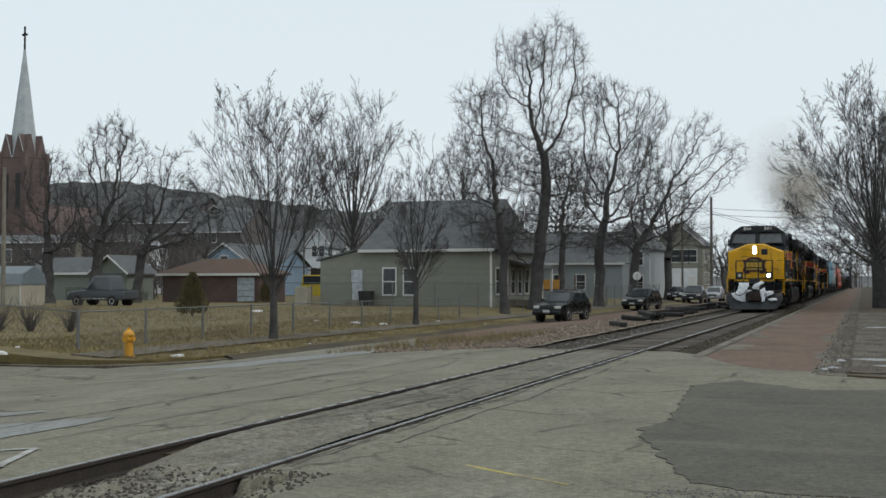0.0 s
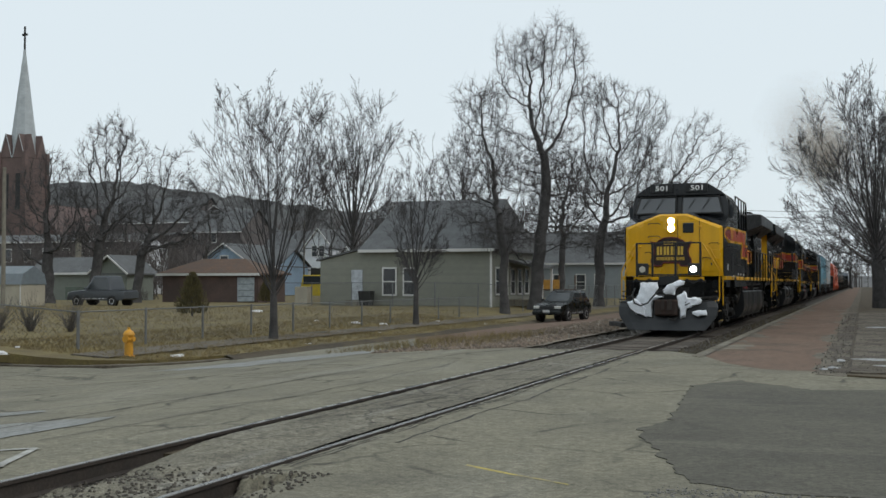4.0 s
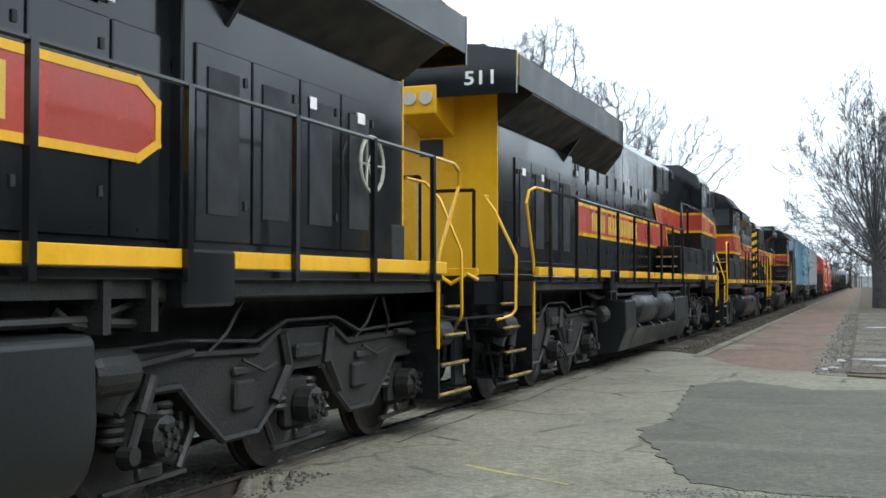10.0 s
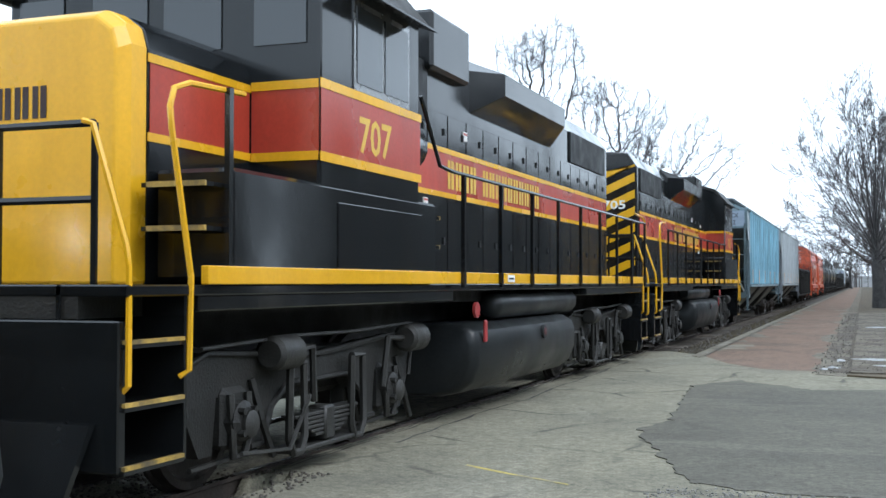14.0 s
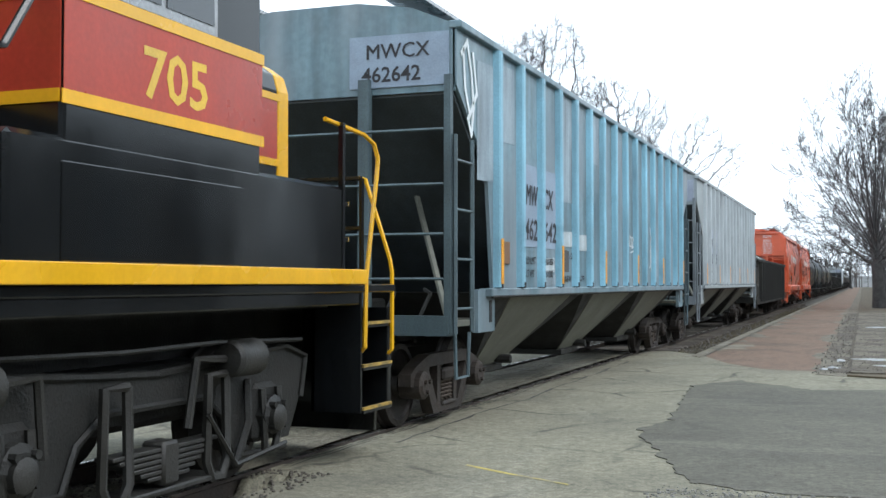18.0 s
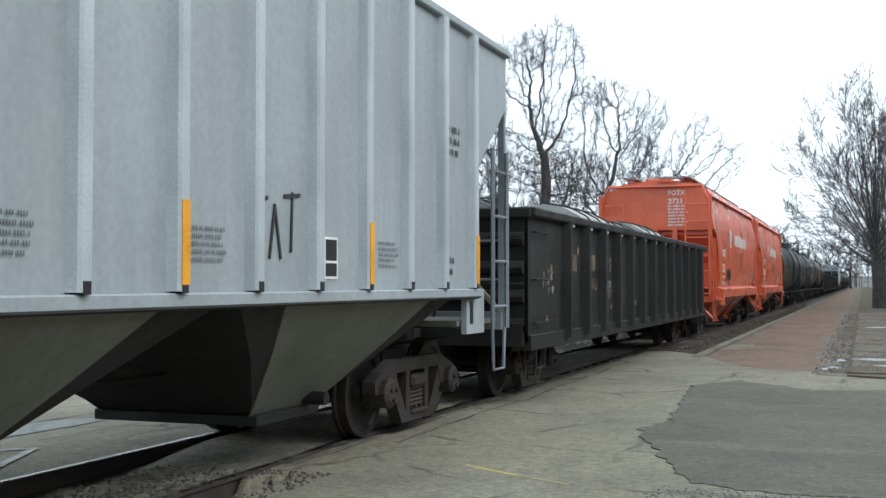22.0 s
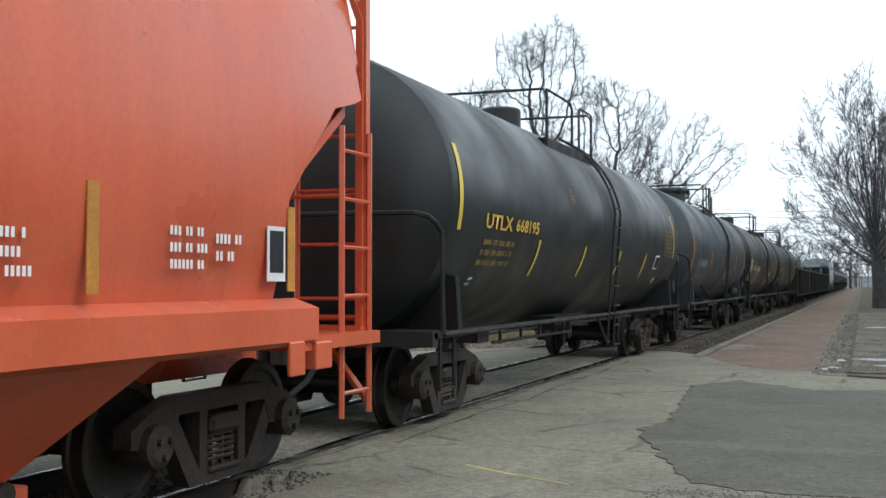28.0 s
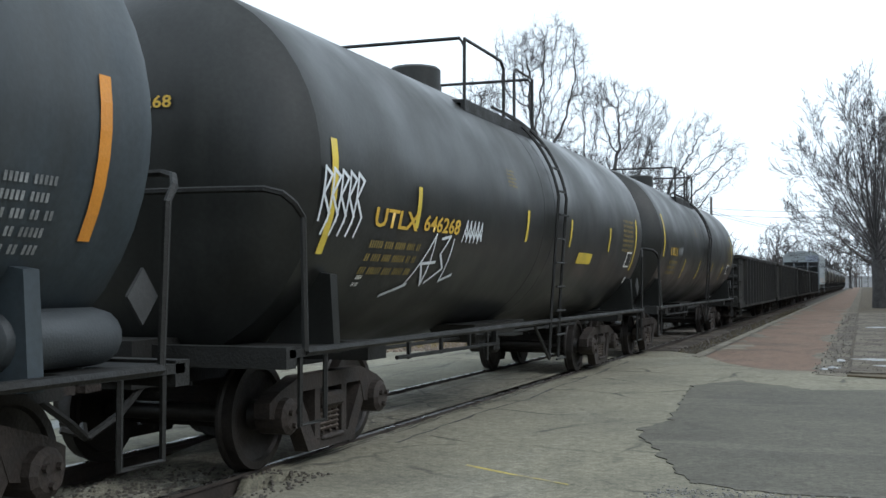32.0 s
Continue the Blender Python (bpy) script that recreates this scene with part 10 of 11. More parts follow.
FENCE = mat("galvanised_fence", (0.16, 0.165, 0.165), 0.6, 0.4, var=0.2)


def chain_fence(label, p, q, h, step):
    f = thing("chain_link_fence", label, "fence", at=(p[0], p[1], 0))
    L = math.hypot(q[0] - p[0], q[1] - p[1])
    dx, dy = (q[0] - p[0]) / L, (q[1] - p[1]) / L
    n = round(L / step)
    top = []
    for k in range(n + 1):
        d = L * k / n
        z = lawn_z(p[0] + dx * d, p[1] + dy * d)
        top.append((dx * d, dy * d, z + h))
        part("post", Geo().tube([(dx * d, dy * d, z - 0.05), (dx * d, dy * d, z + h + 0.05)], 0.035 if k % 4 else 0.045, 6), FENCE, f)
    part("top_rail", Geo().tube(top, 0.02, 5), FENCE, f)
    wires = []
    for k in range(int(L / 0.16)):
        d = 0.16 * k
        z = lawn_z(p[0] + dx * d, p[1] + dy * d)
        e = min(L, d + h)
        wires.append((dx * d, dy * d, z + 0.03, dx * e, dy * e, z + h * (e - d) / h, 0.003, 0.003))
        e = max(0, d - h)
        wires.append((dx * d, dy * d, z + 0.03, dx * e, dy * e, z + h * (d - e) / h, 0.003, 0.003))
    part("wire_mesh", tubes_mesh("wire_mesh", wires, 3, FENCE), None, f, "woven wire mesh", kind="stuff")
    return f


chain_fence("low galvanised chain-link fence along the yard", (-20.3, 25.6), (-20.3, 60.0), 1.05, 3.1)
chain_fence("low chain-link fence before the green house", (-38.5, 69.3), (-20.4, 69.3), 1.6, 3.0)
chain_fence("low chain-link fence at the corner", (-60.0, 25.6), (-20.3, 25.6), 1.05, 3.1)
chain_fence("chain-link fence beside the street", (-19.6, 78.0), (-19.6, 116.0), 1.7, 3.2)

EVERGREEN = mat("dull_evergreen", (0.085, 0.072, 0.028), 0.9, var=0.4, scale=4, fine=30)


def evergreen(label, x, y, z, h, w, seed):
    b = thing("evergreen_shrub", label, "shrub", at=(x, y, z))
    rg = np.random.RandomState(seed)
    part("stem", Geo().tube([(0, 0, -0.05), (0, 0, h * 0.5)], 0.05, 6), BARK, b)
    rows = []
    for k in range(1500):
        t = rg.uniform(0.08, 1.0)
        r = w * (1 - t) ** 0.7 * rg.uniform(0.55, 1.05) * (0.75 + 0.25 * math.sin(k * 2.4)) * min(1, t / 0.2 + 0.35)
        a = rg.uniform(0, 2 * math.pi)
        px, py, pz = r * math.cos(a), r * math.sin(a), t * h
        l = rg.uniform(0.08, 0.2)
        rows.append((px, py, pz, px + l * math.cos(a) * 0.6, py + l * math.sin(a) * 0.6, pz + l, 0.028, 0.006))
    part("foliage", tubes_mesh("foliage", rows, 4, EVERGREEN), None, b, "dull green needle sprays", kind="stuff")


evergreen("dull brownish evergreen shrub in the yard", -29.9, 46.0, -0.1, 2.0, 1.05, 1)
evergreen("small evergreen shrub beside the garage", -44.5, 79.0, -0.1, 1.9, 0.8, 2)
rows = []
rg = np.random.RandomState(4)
shrub_at = ((-26.4, 29.3), (-25.6, 29.9), (-24.4, 30.4))
for sx, sy in shrub_at:
    s = thing("bare_shrub", "small leafless thorny shrub by the fence", "shrub", "bare shrubs by the fence", at=(sx, sy, -0.2))
    rows = []
    for k in range(70):
        a, t = rg.uniform(0, 6.28), rg.uniform(0.1, 0.6)
        p = np.array([0, 0, 0.0])
        d = np.array([math.cos(a) * t, math.sin(a) * t, 1.0])
        for i in range(4):
            q = p + d * rg.uniform(0.18, 0.3)
            rows.append((*p, *q, 0.012 - 0.002 * i, 0.010 - 0.002 * i))
            p = q
            d = d + rg.normal(0, 0.25, 3)
    part("twig_clump", tubes_mesh("twig_clump", rows, 3, BARKGREY), None, s, kind="stuff")

# vehicles
CARBLACK = mat("dark_green_black_car_paint", (0.007, 0.009, 0.0085), 0.3, var=0.05, bump=0, spec=0.3)
CARDARK = mat("dark_grey_car_paint", (0.016, 0.017, 0.020), 0.3, var=0.05, bump=0, spec=0.3)
CARSILVER = mat("silver_car_paint", (0.30, 0.31, 0.32), 0.3, 0.5, var=0.05, bump=0)
CARGLASS = mat("dark_car_glass", (0.022, 0.027, 0.029), 0.1, var=0.05, bump=0, spec=0.75)
TYRE = mat("tyre_rubber", (0.014, 0.014, 0.014), 0.85, var=0.2)
RIM = mat("alloy_rim", (0.35, 0.35, 0.36), 0.35, 0.8, var=0.1)
LENS = mat("headlamp_lens", (0.55, 0.55, 0.52), 0.15, var=0.05, bump=0)
PLATE = mat("plate_white", (0.5, 0.5, 0.5), 0.5, var=0.05)


def car(label, x, y, z, paint, L=4.55, W=1.82, H=1.68, kind="suv", rz=0.0):
    """A parked car, its front towards -y."""
    c = thing("parked_car", label, "car", "cars parked along the street", at=(x, y, z), rz=rz)
    w, f = W / 2, -L / 2
    deck, low = {"suv": (1.04, 0.36), "pickup": (1.14, 0.42), "saloon": (0.90, 0.26)}[kind]
    rings = []
    for yy, k, zb, zt in ((0.0, 0.86, 0.10, -0.30), (0.07, 0.95, 0.03, -0.17), (0.35, 0.99, 0.0, -0.09), (1.0, 1.0, 0.0, -0.03), (1.45, 1.0, 0.0, 0.0), (L - 0.6, 1.0, 0.0, 0.0), (L - 0.12, 0.97, 0.04, -0.03), (L, 0.90, 0.12, -0.10)):
        half = [(0.97, low + zb), (1.0, low + zb + 0.10), (1.0, deck + zt - 0.22), (0.965, deck + zt - 0.06), (0.80, deck + zt)]
        rings.append([(w * k * q, f + yy, h) for q, h in half] + [(-w * k * q, f + yy, h) for q, h in reversed(half)])
    part("body", Geo().loft(rings), paint, c, smooth=True)
    ends = {"suv": (1.20, L - 0.16, 1.98, L - 0.55), "pickup": (1.45, 3.7, 2.1, 3.5), "saloon": (1.15, L - 0.75, 1.95, L - 1.45)}[kind]

    def at(h):
        q = (h - deck) / (H - 0.05 - deck)
        return w * (0.94 - 0.16 * q), f + ends[0] + (ends[2] - ends[0]) * q, f + ends[1] + (ends[3] - ends[1]) * q
    rows = []
    for h, inset in ((deck - 0.02, 0.0), (H - 0.10, 0.0), (H - 0.03, 0.05), (H, 0.20)):
        hw, y0, y1 = at(min(h, H - 0.05))
        hw, y0, y1 = hw - inset, y0 + inset, y1 - inset
        rows.append([(-hw * 0.86, y0, h), (hw * 0.86, y0, h), (hw, y0 + 0.14, h), (hw, y1 - 0.12, h), (hw * 0.88, y1, h), (-hw * 0.88, y1, h), (-hw, y1 - 0.12, h), (-hw, y0 + 0.14, h)])
    cabin = part("cabin", Geo().loft(rows), paint, c, smooth=True)
    z0, z1 = deck + 0.05, H - 0.14
    (wa, fa, ra), (wb, fb, rb) = at(z0), at(z1)
    part("windshield", Geo().add([(-wa * 0.86, fa - 0.012, z0), (wa * 0.86, fa - 0.012, z0), (wb * 0.84, fb - 0.012, z1), (-wb * 0.84, fb - 0.012, z1), (-wa * 0.86, fa + 0.02, z0), (wa * 0.86, fa + 0.02, z0), (wb * 0.84, fb + 0.02, z1), (-wb * 0.84, fb + 0.02, z1)], [(0, 1, 2, 3), (7, 6, 5, 4), (0, 4, 5, 1), (1, 5, 6, 2), (2, 6, 7, 3), (3, 7, 4, 0)]), CARGLASS, cabin, "sloping windscreen")
    n = {"suv": 3, "pickup": 1, "saloon": 2}[kind]
    for s in (-1, 1):
        for k in range(n):
            lo0, lo1 = fa + 0.25 + (ra - fa - 0.42) * k / n, fa + 0.20 + (ra - fa - 0.42) * (k + 1) / n
            up0, up1 = fb + 0.22 + (rb - fb - 0.38) * k / n, fb + 0.17 + (rb - fb - 0.38) * (k + 1) / n
            o = 0.012
            part("side_window", Geo().loft([[(s * (wa + q), lo0, z0), (s * (wa + q), lo1, z0), (s * (wb + q), up1, z1), (s * (wb + q), up0, z1)] for q in (-0.02, o)]), CARGLASS, cabin, "dark side window")
        for yy in (f + 0.88, -f - 0.95):
            part("wheel_arch", Geo().lathe([(s * (w - 0.25), 0.40), (s * (w + 0.006), 0.40), (s * (w + 0.006), 0.33)], "x", (0, yy, 0.36), 20), DARKGRILLE, c)
            wh = part("wheel", Geo().lathe([(s * (w - 0.20), 0.2), (s * (w - 0.20), 0.32), (s * (w - 0.16), 0.35), (s * (w + 0.0), 0.35), (s * (w + 0.03), 0.32), (s * (w + 0.03), 0.2)], "x", (0, yy, 0.35), 20), TYRE, c)
            part("rim", Geo().lathe([(s * (w + 0.02), 0.22), (s * (w + 0.036), 0.21), (s * (w + 0.02), 0.06), (s * (w + 0.03), 0.0)], "x", (0, yy, 0.35), 14), RIM, wh, "bright wheel rim")
        part("headlight", Geo().box(s * (w - 0.50), s * (w - 0.10), f - 0.004, f + 0.12, deck - 0.36, deck - 0.20, 0.03), LENS, c, "clear headlight")
        part("mirror", Geo().box(s * (w - 0.02), s * (w + 0.17), f + 1.55, f + 1.66, deck + 0.03, deck + 0.17, 0.03), paint, c)
        part("sill_trim", Geo().box(s * (w - 0.04), s * (w + 0.02), f + 1.32, -f - 1.4, low + 0.06, low + 0.13, 0.01), RIM, c, "bright running board")
        if kind == "suv":
            part("roof_rack", Geo().tube([(s * (w * 0.66), f + ends[2] + 0.3, H - 0.01), (s * (w * 0.66), f + ends[2] + 0.4, H + 0.05), (s * (w * 0.66), f + ends[3] - 0.3, H + 0.05), (s * (w * 0.66), f + ends[3] - 0.2, H - 0.01)], 0.018, 5), DARKGRILLE, c)
    part("grille", Geo().box(-0.44, 0.44, f - 0.012, f + 0.08, deck - 0.38, deck - 0.22, 0.01), DARKGRILLE, c)
    part("bumper", Geo().box(-w + 0.05, w - 0.05, f - 0.09, f + 0.1, low, low + 0.22, 0.05), paint, c)
    part("number_plate", Geo().box(-0.2, 0.2, f - 0.10, f - 0.09, low + 0.14, low + 0.27), PLATE, c, "plain pale number plate")
    if kind == "pickup":
        part("cargo_bed", Geo().box(-w + 0.12, w - 0.12, f + 3.85, -f - 0.1, deck + 0.002, deck + 0.012), DARKGRILLE, c)
    return c


car("black sport utility car with silver rims parked at the kerb", -15.4, 60.0, road_z(-15.4), CARBLACK, 4.25, 1.76, 1.66, rz=-9)
car("dark sport utility car parked at the kerb", -15.9, 86.5, road_z(-15.9), CARBLACK, rz=-9)
car("dark saloon car parked beside the houses", -18.6, 122.0, -0.3, CARDARK, 4.5, 1.75, 1.45, "saloon")
car("dark pickup truck parked by the street", -16.2, 117.5, road_z(-16.2), CARDARK, 5.4, 1.95, 1.85, "pickup")
car("silver sport utility car parked by the street", -15.3, 126.5, road_z(-15.3), CARSILVER)
CARSLATE = mat("dull_slate_van_paint", (0.055, 0.062, 0.070), 0.5, var=0.15, bump=0.02)
car("dull slate-grey pickup parked side-on under the trees", -50.6, 66.5, -0.12, CARSLATE, 4.8, 1.9, 2.15, "pickup", rz=-90)
YTRUCK = mat("yellow_truck_paint", (0.50, 0.38, 0.03), 0.45, var=0.1)
tk = thing("truck", "old yellow truck parked behind the green house", "truck", at=(-44.5, 88.0, -0.1))
part("cab", Geo().prism([(-1.1, 0.5), (1.1, 0.5), (1.1, 1.5), (0.9, 2.3), (-0.9, 2.3), (-1.1, 1.5)], "y", -1.0, 0.8), YTRUCK, tk, bevel=0.04)
part("box", Geo().box(-1.15, 1.15, 0.9, 5.0, 0.7, 2.9, 0.03), GRIME, tk)
part("windshield", Geo().box(-0.85, 0.85, -1.03, -0.98, 1.5, 2.2), GLASS, tk)
for x in (-0.95, 0.95):
    for y in (-0.3, 3.8):
        part("wheel", Geo().lathe([(x - 0.14, 0.45), (x + 0.14, 0.45), (x + 0.14, 0.2)], "x", (0, y, 0.45), 16), TYRE, tk)

# boxes, bins and poles
wb = thing("wheelie_bin", "black plastic waste bin by the back door", "bin", at=(-32.25, 71.2, -0.1))
part("body", Geo().loft([[(-0.38, -0.3, 0.05), (0.38, -0.3, 0.05), (0.38, 0.3, 0.05), (-0.38, 0.3, 0.05)], [(-0.45, -0.38, 0.95), (0.45, -0.38, 0.95), (0.45, 0.38, 0.95), (-0.45, 0.38, 0.95)]]), DARKGRILLE, wb)
part("lid", Geo().box(-0.48, 0.48, -0.42, 0.42, 0.95, 1.06, 0.03), DARKGRILLE, wb)
ac = thing("utility_box", "pale metal box beside the green house", "box", at=(-37.0, 71.0, -0.1))
part("body", Geo().box(-0.5, 0.5, -0.4, 0.4, 0, 1.35, 0.02), BEIGE, ac)
POLE = mat("weathered_pole_wood", (0.095, 0.085, 0.072), 0.9, var=0.25, scale=3, streak=0.2)
POLEPALE = mat("pale_pole_wood", (0.20, 0.185, 0.15), 0.9, var=0.2, scale=3, streak=0.2)


def pole(label, x, y, z, h, r, m, arms=True):
    p = thing("utility_pole", label, "pole", at=(x, y, z))
    part("shaft", Geo().tube([(0, 0, -0.1), (0, 0, h)], [r, r * 0.75], 10), m, p)
    if arms:
        part("crossarm", Geo().box(-1.1, 1.1, -0.06, 0.06, h - 0.9, h - 0.78), m, p)
        for x2 in (-1.0, -0.5, 0.5, 1.0):
            part("insulator", Geo().lathe([(h - 0.78, 0.04), (h - 0.66, 0.05), (h - 0.62, 0.02)], "z", (x2, 0, 0), 8), STEEL, p)
    return p


pole("pale wooden pole beside the shed", -49.2, 55.0, -0.1, 8.7, 0.14, POLEPALE, False)
lp = pole("dark wooden pole with a street lamp on an arm", -18.5, 150.0, -0.2, 13.0, 0.20, POLE, False)
part("lamp_arm", Geo().tube([(0, 0, 11.0), (-1.6, -0.4, 11.6), (-2.6, -0.6, 11.5)], 0.05, 5), STEEL, lp)
part("lamp_head", Geo().box(-3.2, -2.5, -0.8, -0.4, 11.35, 11.55, 0.05), STEEL, lp, "pale street lamp head")
pole("dark wooden pole on the far pavement", -24.5, 165.0, -0.2, 11.0, 0.16, POLE)
pole("dark wooden pole along the brick lane", 3.6, 210.0, 0, 11.0, 0.18, POLE)
pole("dark thin pole behind the garage", -50.0, 96.0, 0, 7.5, 0.09, POLE, False)
pole("pale pole among the houses", -73.0, 92.0, 0, 6.0, 0.35, POLEPALE, False)
wr = thing("overhead_wire", "thin black wires over the street", "wire", at=(0, 0, 0))
for z0 in (10.6, 10.9):
    part("wire", Geo().tube([(-18.5 + 22.1 * k / 10, 150 + 60 * k / 10, z0 + 1.6 * (k / 10 - 0.5) ** 2 * 4 - 1.6) for k in range(11)], 0.03, 4), GRIME, wr)
for z0, x0 in ((11.2, -19), (10.4, -18.8)):
    part("wire", Geo().tube([(x0 + 24 * k / 8, 148.0 + k, z0 - 0.5 + (k / 8 - 0.5) ** 2 * 2) for k in range(9)], 0.03, 4), GRIME, wr)
sg = thing("road_sign", "pale round-backed sign on a post", "sign", at=(-18.2, 96.5, -0.3))
part("post", Geo().tube([(0, 0, 0), (0, 0, 2.6)], 0.03, 6), FENCE, sg)
part("sign_plate", Geo().lathe([(-0.012, 0.38), (0.012, 0.38)], "y", (0, 0, 2.4), 8), WHITE, sg)
pl = thing("playset", "yellow and brown wooden play frame behind a fence", "playset", at=(-26.0, 100.0, -0.1))
part("frame", Geo().box(-1.6, 1.6, -0.6, 0.6, 0.9, 1.05, 0.02), ROOFBROWN, pl)
for x in (-1.5, 0.0, 1.5):
    part("post", Geo().box(x - 0.06, x + 0.06, -0.06, 0.06, 0, 2.3), ROOFBROWN, pl)
part("panel", Geo().box(-1.5, 0.2, -0.65, -0.6, 1.05, 1.9, 0.02), mat("ochre_panel", (0.40, 0.20, 0.03), 0.6), pl, "ochre side panel")

# old ties heaped beside the track
DARKTIE = mat("creosoted_old_tie", (0.016, 0.015, 0.014), 0.9, var=0.35, scale=3, bump=0.6, piece=0.3)
tie2 = Geo().box(-0.12, 0.12, -0.95, 0.95, 0, 0.18, 0.03).mesh("old_tie", DARKTIE)
rng = random.Random(9)
for k in range(26):
    y = 48.0 + 30 * (k / 26) ** 1.2 + rng.uniform(-0.5, 0.5)
    x = -8.7 + rng.uniform(-0.5, 0.5)
    t = tagged(new("old_tie", tie2), "rotten black wooden tie dumped by the track", "railway tie", "old ties heaped by the track")
    t.matrix_world = pose(x, y, road_z(x) + 0.0 + 0.10 * (k % 3), rng.uniform(-8, 8), rng.uniform(-20, 20), rng.uniform(-60, 60))
tb = tagged(new("old_tie", tie2), "rotten black wooden tie dumped by the track", "railway tie", "old ties heaped by the track")
tb.matrix_world = pose(-8.4, 40.8, road_z(-8.4) + 0.01, 0, 0, 25)

# litter, snow remnants, stones, weeds
LITTER = mat("white_litter", (0.62, 0.62, 0.62), 0.6, var=0.1, bump=0.3)


def blob(name, label, cat, x, y, z, sx, sy, sz, m, seed, group=""):
    bm = bmesh.new()
    bmesh.ops.create_icosphere(bm, subdivisions=2, radius=1.0)
    for v in bm.verts:
        q = v.co.copy()
        k = 1 + 0.45 * noise.noise(q * 1.7 + Vector((seed * 3.1, 0, 0)))
        v.co = (q.x * sx * k, q.y * sy * k, max(-0.01, q.z * sz * k))
    me = bpy.data.meshes.new(name)
    bm.to_mesh(me)
    bm.free()
    me.materials.append(m)
    ob = new(name, me)
    ob.location = (x, y, z)
    return tagged(ob, label, cat, group)


for k, (x, y, s) in enumerate(((-17.4, 26.1, 0.22), (-20.6, 22.9, 0.26), (-21.5, 24.6, 0.10), (-20.1, 46.2, 0.22), (-21.0, 45.2, 0.26), (-22.6, 44.6, 0.12), (-19.5, 51.5, 0.2), (-31.0, 54.0, 0.4), (-18.0, 41.0, 0.1), (-17.0, 33.0, 0.1), (-34, 40.0, 0.1), (-17.2, 52, 0.12))):
    blob("litter", "crumpled white litter on the grass", "litter", x, y, lawn_z(x, y) + 0.01, s, s * 0.6, s * 0.3, LITTER, k, "scraps of white litter")
DIRTYSNOW = mat("dirty_snow", (0.34, 0.355, 0.36), 0.8, var=0.3, scale=8, dirt=(0.2, 0.19, 0.16), dirt_amt=0.8)
for k, (x, y, sx, sy) in enumerate(((-0.66, 21.0, 0.08, 0.16), (-0.5, 21.4, 0.12, 0.2), (-0.42, 23.4, 0.08, 0.4))):
    blob("snow_remnant", "thin dirty remnant of snow in the gutter", "snow", x, y, -0.012, sx, sy, 0.02, DIRTYSNOW, 40 + k, "snow remnants")
for k, (x, y, sx, sy) in enumerate(((0.25, 23.2, 0.5, 0.28), (0.9, 23.6, 0.5, 0.3), (0.45, 21.5, 0.3, 0.18), (0.9, 20.6, 0.4, 0.1), (0.5, 40, 0.5, 0.5))):
    blob("snow_remnant", "thin dirty remnant of snow on the slabs", "snow", x, y, 0.037, sx, sy, 0.012, DIRTYSNOW, 60 + k, "snow remnants")


def scatter(name, label, cat, area, n, size, m, seed, zf, flat_=0.6):
    """Many small stones in one mesh."""
    rg = np.random.RandomState(seed)
    g = Geo()
    for k in range(n):
        x, y = area(rg)
        s = size * rg.uniform(0.4, 1.3)
        z = zf(x, y)
        a = rg.uniform(0, 6.28)
        ring = [(x + s * math.cos(a + j * 1.257) * rg.uniform(0.7, 1.1), y + s * math.sin(a + j * 1.257) * rg.uniform(0.7, 1.1)) for j in range(5)]
        g.add([(px, py, z - 0.01) for px, py in ring] + [(x + (px - x) * 0.55, y + (py - y) * 0.55, z + s * flat_) for px, py in ring], [(j, (j + 1) % 5, 5 + (j + 1) % 5, 5 + j) for j in range(5)] + [(5, 6, 7, 8, 9)])
    ob = part(name, g, m, None)
    return tagged(ob, label, cat, kind="stuff")


STONE = mat("grey_gravel", (0.17, 0.165, 0.15), 0.9, var=0.45, scale=30, bump=0.3)
BALLASTSTONE = mat("dirty_brown_ballast_stone", (0.080, 0.070, 0.056), 0.9, var=0.5, scale=20, bump=0.3)
SLABCRUMB = mat("crumbled_slab", (0.115, 0.105, 0.085), 0.9, var=0.5, scale=20, bump=0.3)
RUBBLE = mat("brick_rubble", (0.185, 0.145, 0.110), 0.9, var=0.45, scale=6, bump=0.3)
scatter("gravel", "loose grey gravel at the edge of the patch", "gravel", lambda r: (r.uniform(-1.5, 0.9), 7.3 + 1.3 * r.beta(2, 1.6)), 1500, 0.018, STONE, 1, lambda x, y: -0.025)
scatter("gravel", "loose stones beside the bare rails", "gravel", lambda r: (r.uniform(RAIL_L + 0.1, -4.0), r.uniform(5.5, 8.2)), 1600, 0.020, BALLASTSTONE, 2, lambda x, y: fill_z(x, y) if RAIL_L + 0.11 < x < RAIL_R - 0.17 else strip_z(x, y) if x > RAIL_R + 0.05 else -0.15)
scatter("gravel", "dirty ballast stones along the track", "ballast", lambda r: (r.uniform(-7.8, -3.6), 25.6 + 60 * r.uniform(0, 1) ** 1.7), 6500, 0.040, BALLASTSTONE, 3, lambda x, y: -0.13)
scatter("rubble", "brick rubble and clods beside the track", "rubble", lambda r: (r.uniform(-12.2, -7.8), 27 + 60 * r.uniform(0, 1) ** 1.6), 3500, 0.07, RUBBLE, 4, lambda x, y: road_z(x))
scatter("rubble", "crumbled concrete and mud along the gutter", "rubble", lambda r: (r.uniform(-0.85, -0.15), 20 + 40 * r.uniform(0, 1) ** 1.6), 500, 0.020, SLABCRUMB, 12, lambda x, y: -0.005)
scatter("rubble", "crumbs of brick and dirt on the old slabs", "rubble", lambda r: (r.uniform(-0.2, 1.5), 20 + 25 * r.uniform(0, 1) ** 1.5), 600, 0.016, SLABCRUMB, 13, lambda x, y: 0.035)
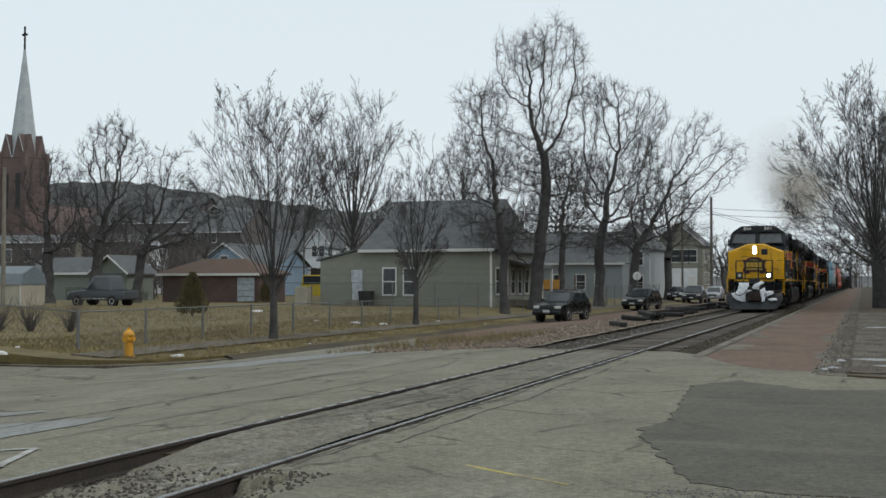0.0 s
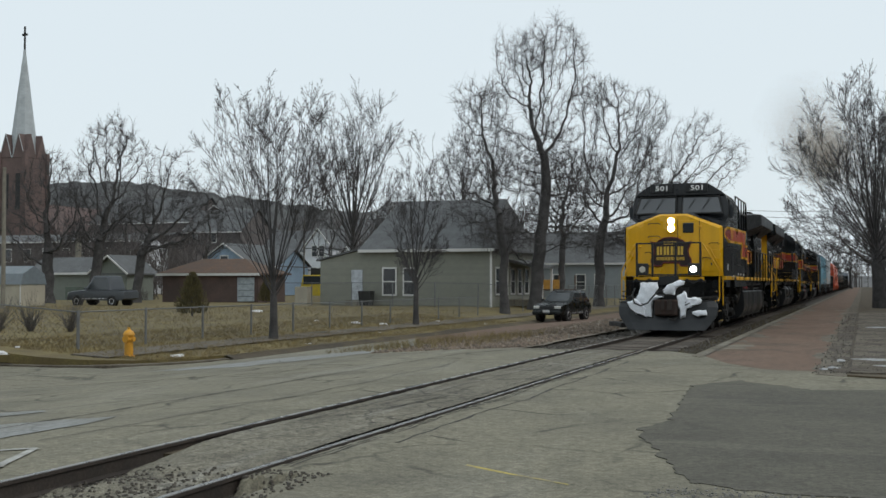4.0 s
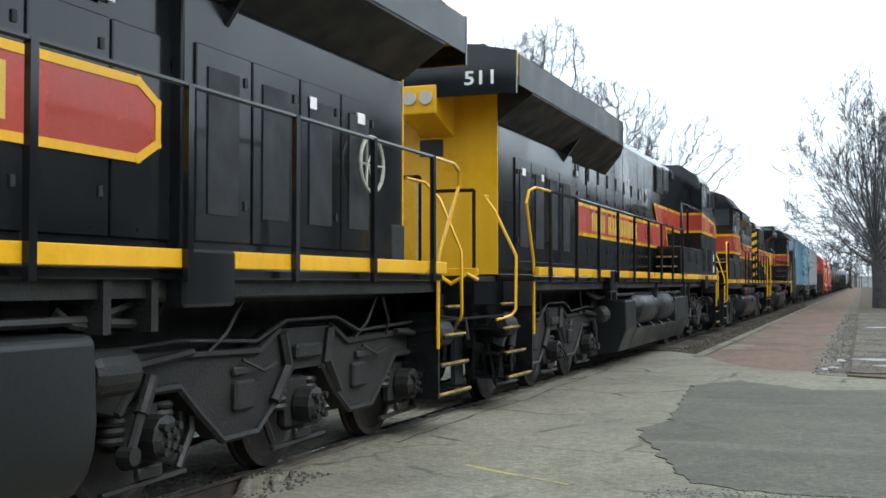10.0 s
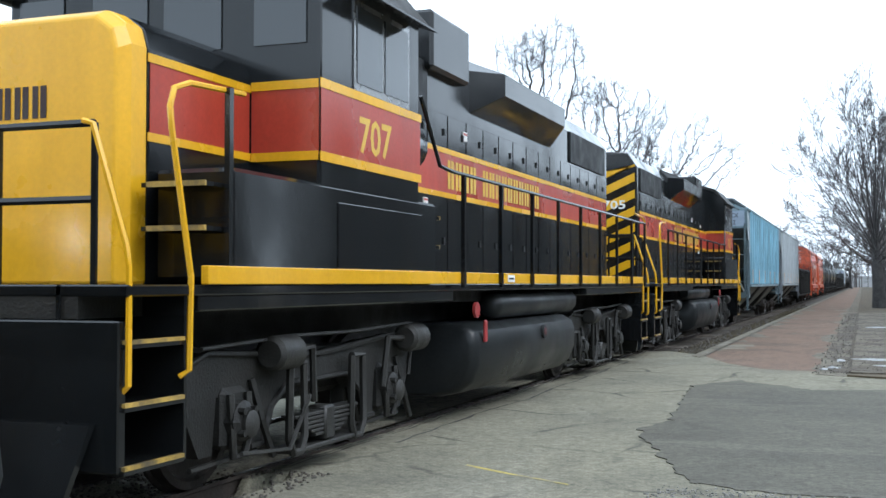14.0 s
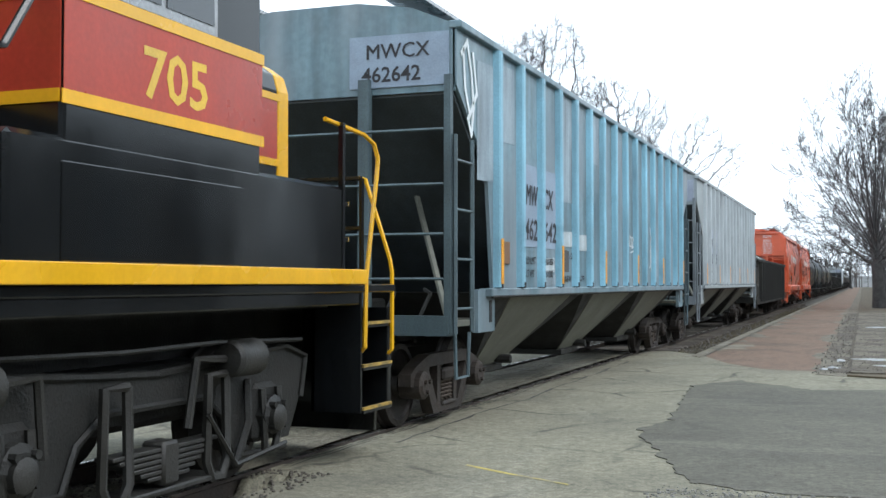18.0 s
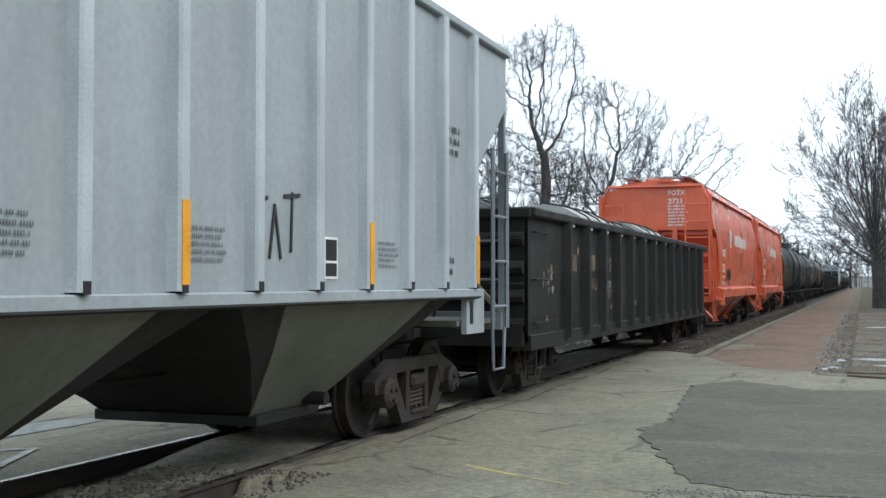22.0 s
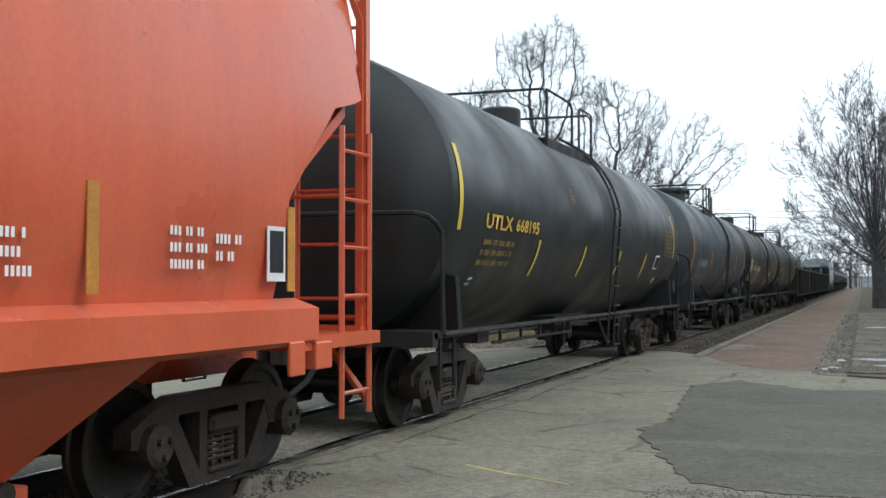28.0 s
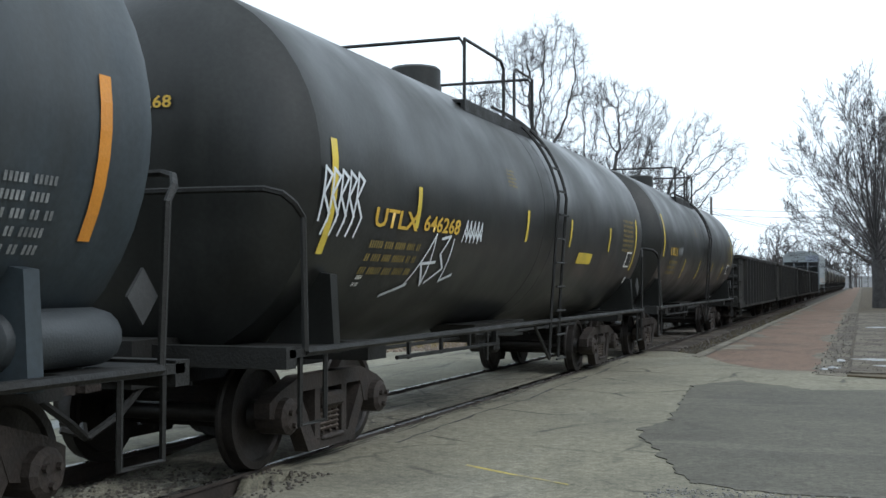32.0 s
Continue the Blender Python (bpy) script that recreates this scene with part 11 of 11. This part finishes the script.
GRASSBLADE = mat("dry_grass_blades", (0.20, 0.155, 0.068), 0.9, var=0.4, scale=2, bump=0)


DULLWEED = mat("dull_dead_weeds", (0.10, 0.082, 0.045), 0.9, var=0.4, scale=2, bump=0)


def tufts(name, label, area, n, h, seed, zf, m=None):
    rg = np.random.RandomState(seed)
    rows = []
    for k in range(n):
        x, y = area(rg)
        z = zf(x, y)
        for j in range(4):
            a, l = rg.uniform(0, 6.28), h * rg.uniform(0.4, 1.2)
            rows.append((x + rg.normal(0, 0.02), y + rg.normal(0, 0.02), z - 0.01, x + 0.5 * l * math.cos(a), y + 0.5 * l * math.sin(a), z + l, 0.006, 0.001))
    ob = part(name, tubes_mesh(name, rows, 3, m or GRASSBLADE), None, None)
    return tagged(ob, label, "grass", kind="stuff")


tufts("dry_grass", "short dry winter grass on the verge", lambda r: (-16.6 - 6.5 * r.uniform(0, 1), 24.5 + 32 * r.uniform(0, 1) ** 1.3), 9000, 0.09, 5, lambda x, y: lawn_z(x, y))
tufts("dry_grass", "short dry winter grass in the yard", lambda r: (-21 - 34 * r.uniform(0, 1), 26 + 38 * r.uniform(0, 1)), 7000, 0.11, 6, lambda x, y: lawn_z(x, y))
tufts("dry_weeds", "dry pale weeds at the edge of the dirt", lambda r: (-9.5 - 4.5 * r.uniform(0, 1), 28 + 9 * r.uniform(0, 1)), 500, 0.22, 7, lambda x, y: road_z(x))
tufts("dry_weeds", "dry weeds along the ballast", lambda r: (-3.75 + 0.3 * r.uniform(-1, 1), 25.6 + 50 * r.uniform(0, 1)), 500, 0.09, 8, lambda x, y: -0.12, DULLWEED)

# ---------- exhaust smoke over the engines: a cloud of rigid specks ----------
SOOTY = mat("brown_smoke_specks", (0.50, 0.43, 0.345), 0.95, var=0.05, bump=0)
smoke = thing("exhaust_smoke", "thin brown exhaust smoke drifting over the engines", "smoke", at=(TX, 94, 9))
rg = np.random.RandomState(33)
TETRA = np.array([(1, 1, 1), (1, -1, -1), (-1, 1, -1), (-1, -1, 1)], dtype=float)
TFACES = np.array([(0, 1, 2), (0, 3, 1), (0, 2, 3), (1, 3, 2)])


def specks(n, spread, centre, size):
    """One mesh of tiny tetrahedra strewn about a centre."""
    q = rg.normal(0, 1, (n, 3))
    q = q[np.linalg.norm(q, axis=1) < 2.3]
    n = len(q)
    co = (q * np.array(spread) + np.array(centre))[:, None, :] + TETRA[None] * rg.choice((-size, size), (n, 1, 3)) * rg.uniform(0.7, 1.2, (n, 1, 1))
    idx = ((np.arange(n) * 4)[:, None, None] + TFACES[None]).reshape(-1)
    me = bpy.data.meshes.new("puff")
    me.vertices.add(n * 4)
    me.vertices.foreach_set("co", co.reshape(-1))
    me.loops.add(len(idx))
    me.loops.foreach_set("vertex_index", idx.astype(np.int32))
    me.polygons.add(n * 4)
    me.polygons.foreach_set("loop_start", np.arange(0, len(idx), 3, dtype=np.int32))
    me.materials.append(SOOTY)
    me.update(calc_edges=True)
    return me


for dx, dy, dz, r, n in ((0.6, 0, -0.4, 1.3, 60000), (1.7, -2.0, -0.6, 1.4, 36000), (0.2, 2.4, 1.0, 1.7, 40000), (-0.2, 0.5, 2.4, 1.8, 30000), (0.9, -1.0, -2.0, 0.9, 18000)):
    part("puff", specks(n, (r, r * 1.2, r * 0.9), (dx, dy, dz), 0.0075), None, smoke, kind="stuff")


def motions():
    times = [0.5 * k for k in range(65)]
    for car, u, turned in TRAIN:
        walk(car, [(t, pose(TX, u - gone(t), 0, 0, 0, 180 if turned else 0)) for t in times])
    walk(smoke, [(0, pose(TX, 94, 9)), (2, pose(TX + 0.1, 92, 10.0)), (3.3, pose(TX + 0.5, 90, 11.2)), (6, pose(TX + 11, 84, 12)), (9, pose(TX + 26, 80, 15)), (32, pose(TX + 120, 60, 40))])
    steps = [k * 2 / 30 for k in range(481)]
    for ob, y, r, turned in WHEELS:
        s = -1 if turned else 1
        walk(ob, [(t, pose(0, y, r, s * math.degrees(gone(t) / r), 0, 0)) for t in steps])


motions()
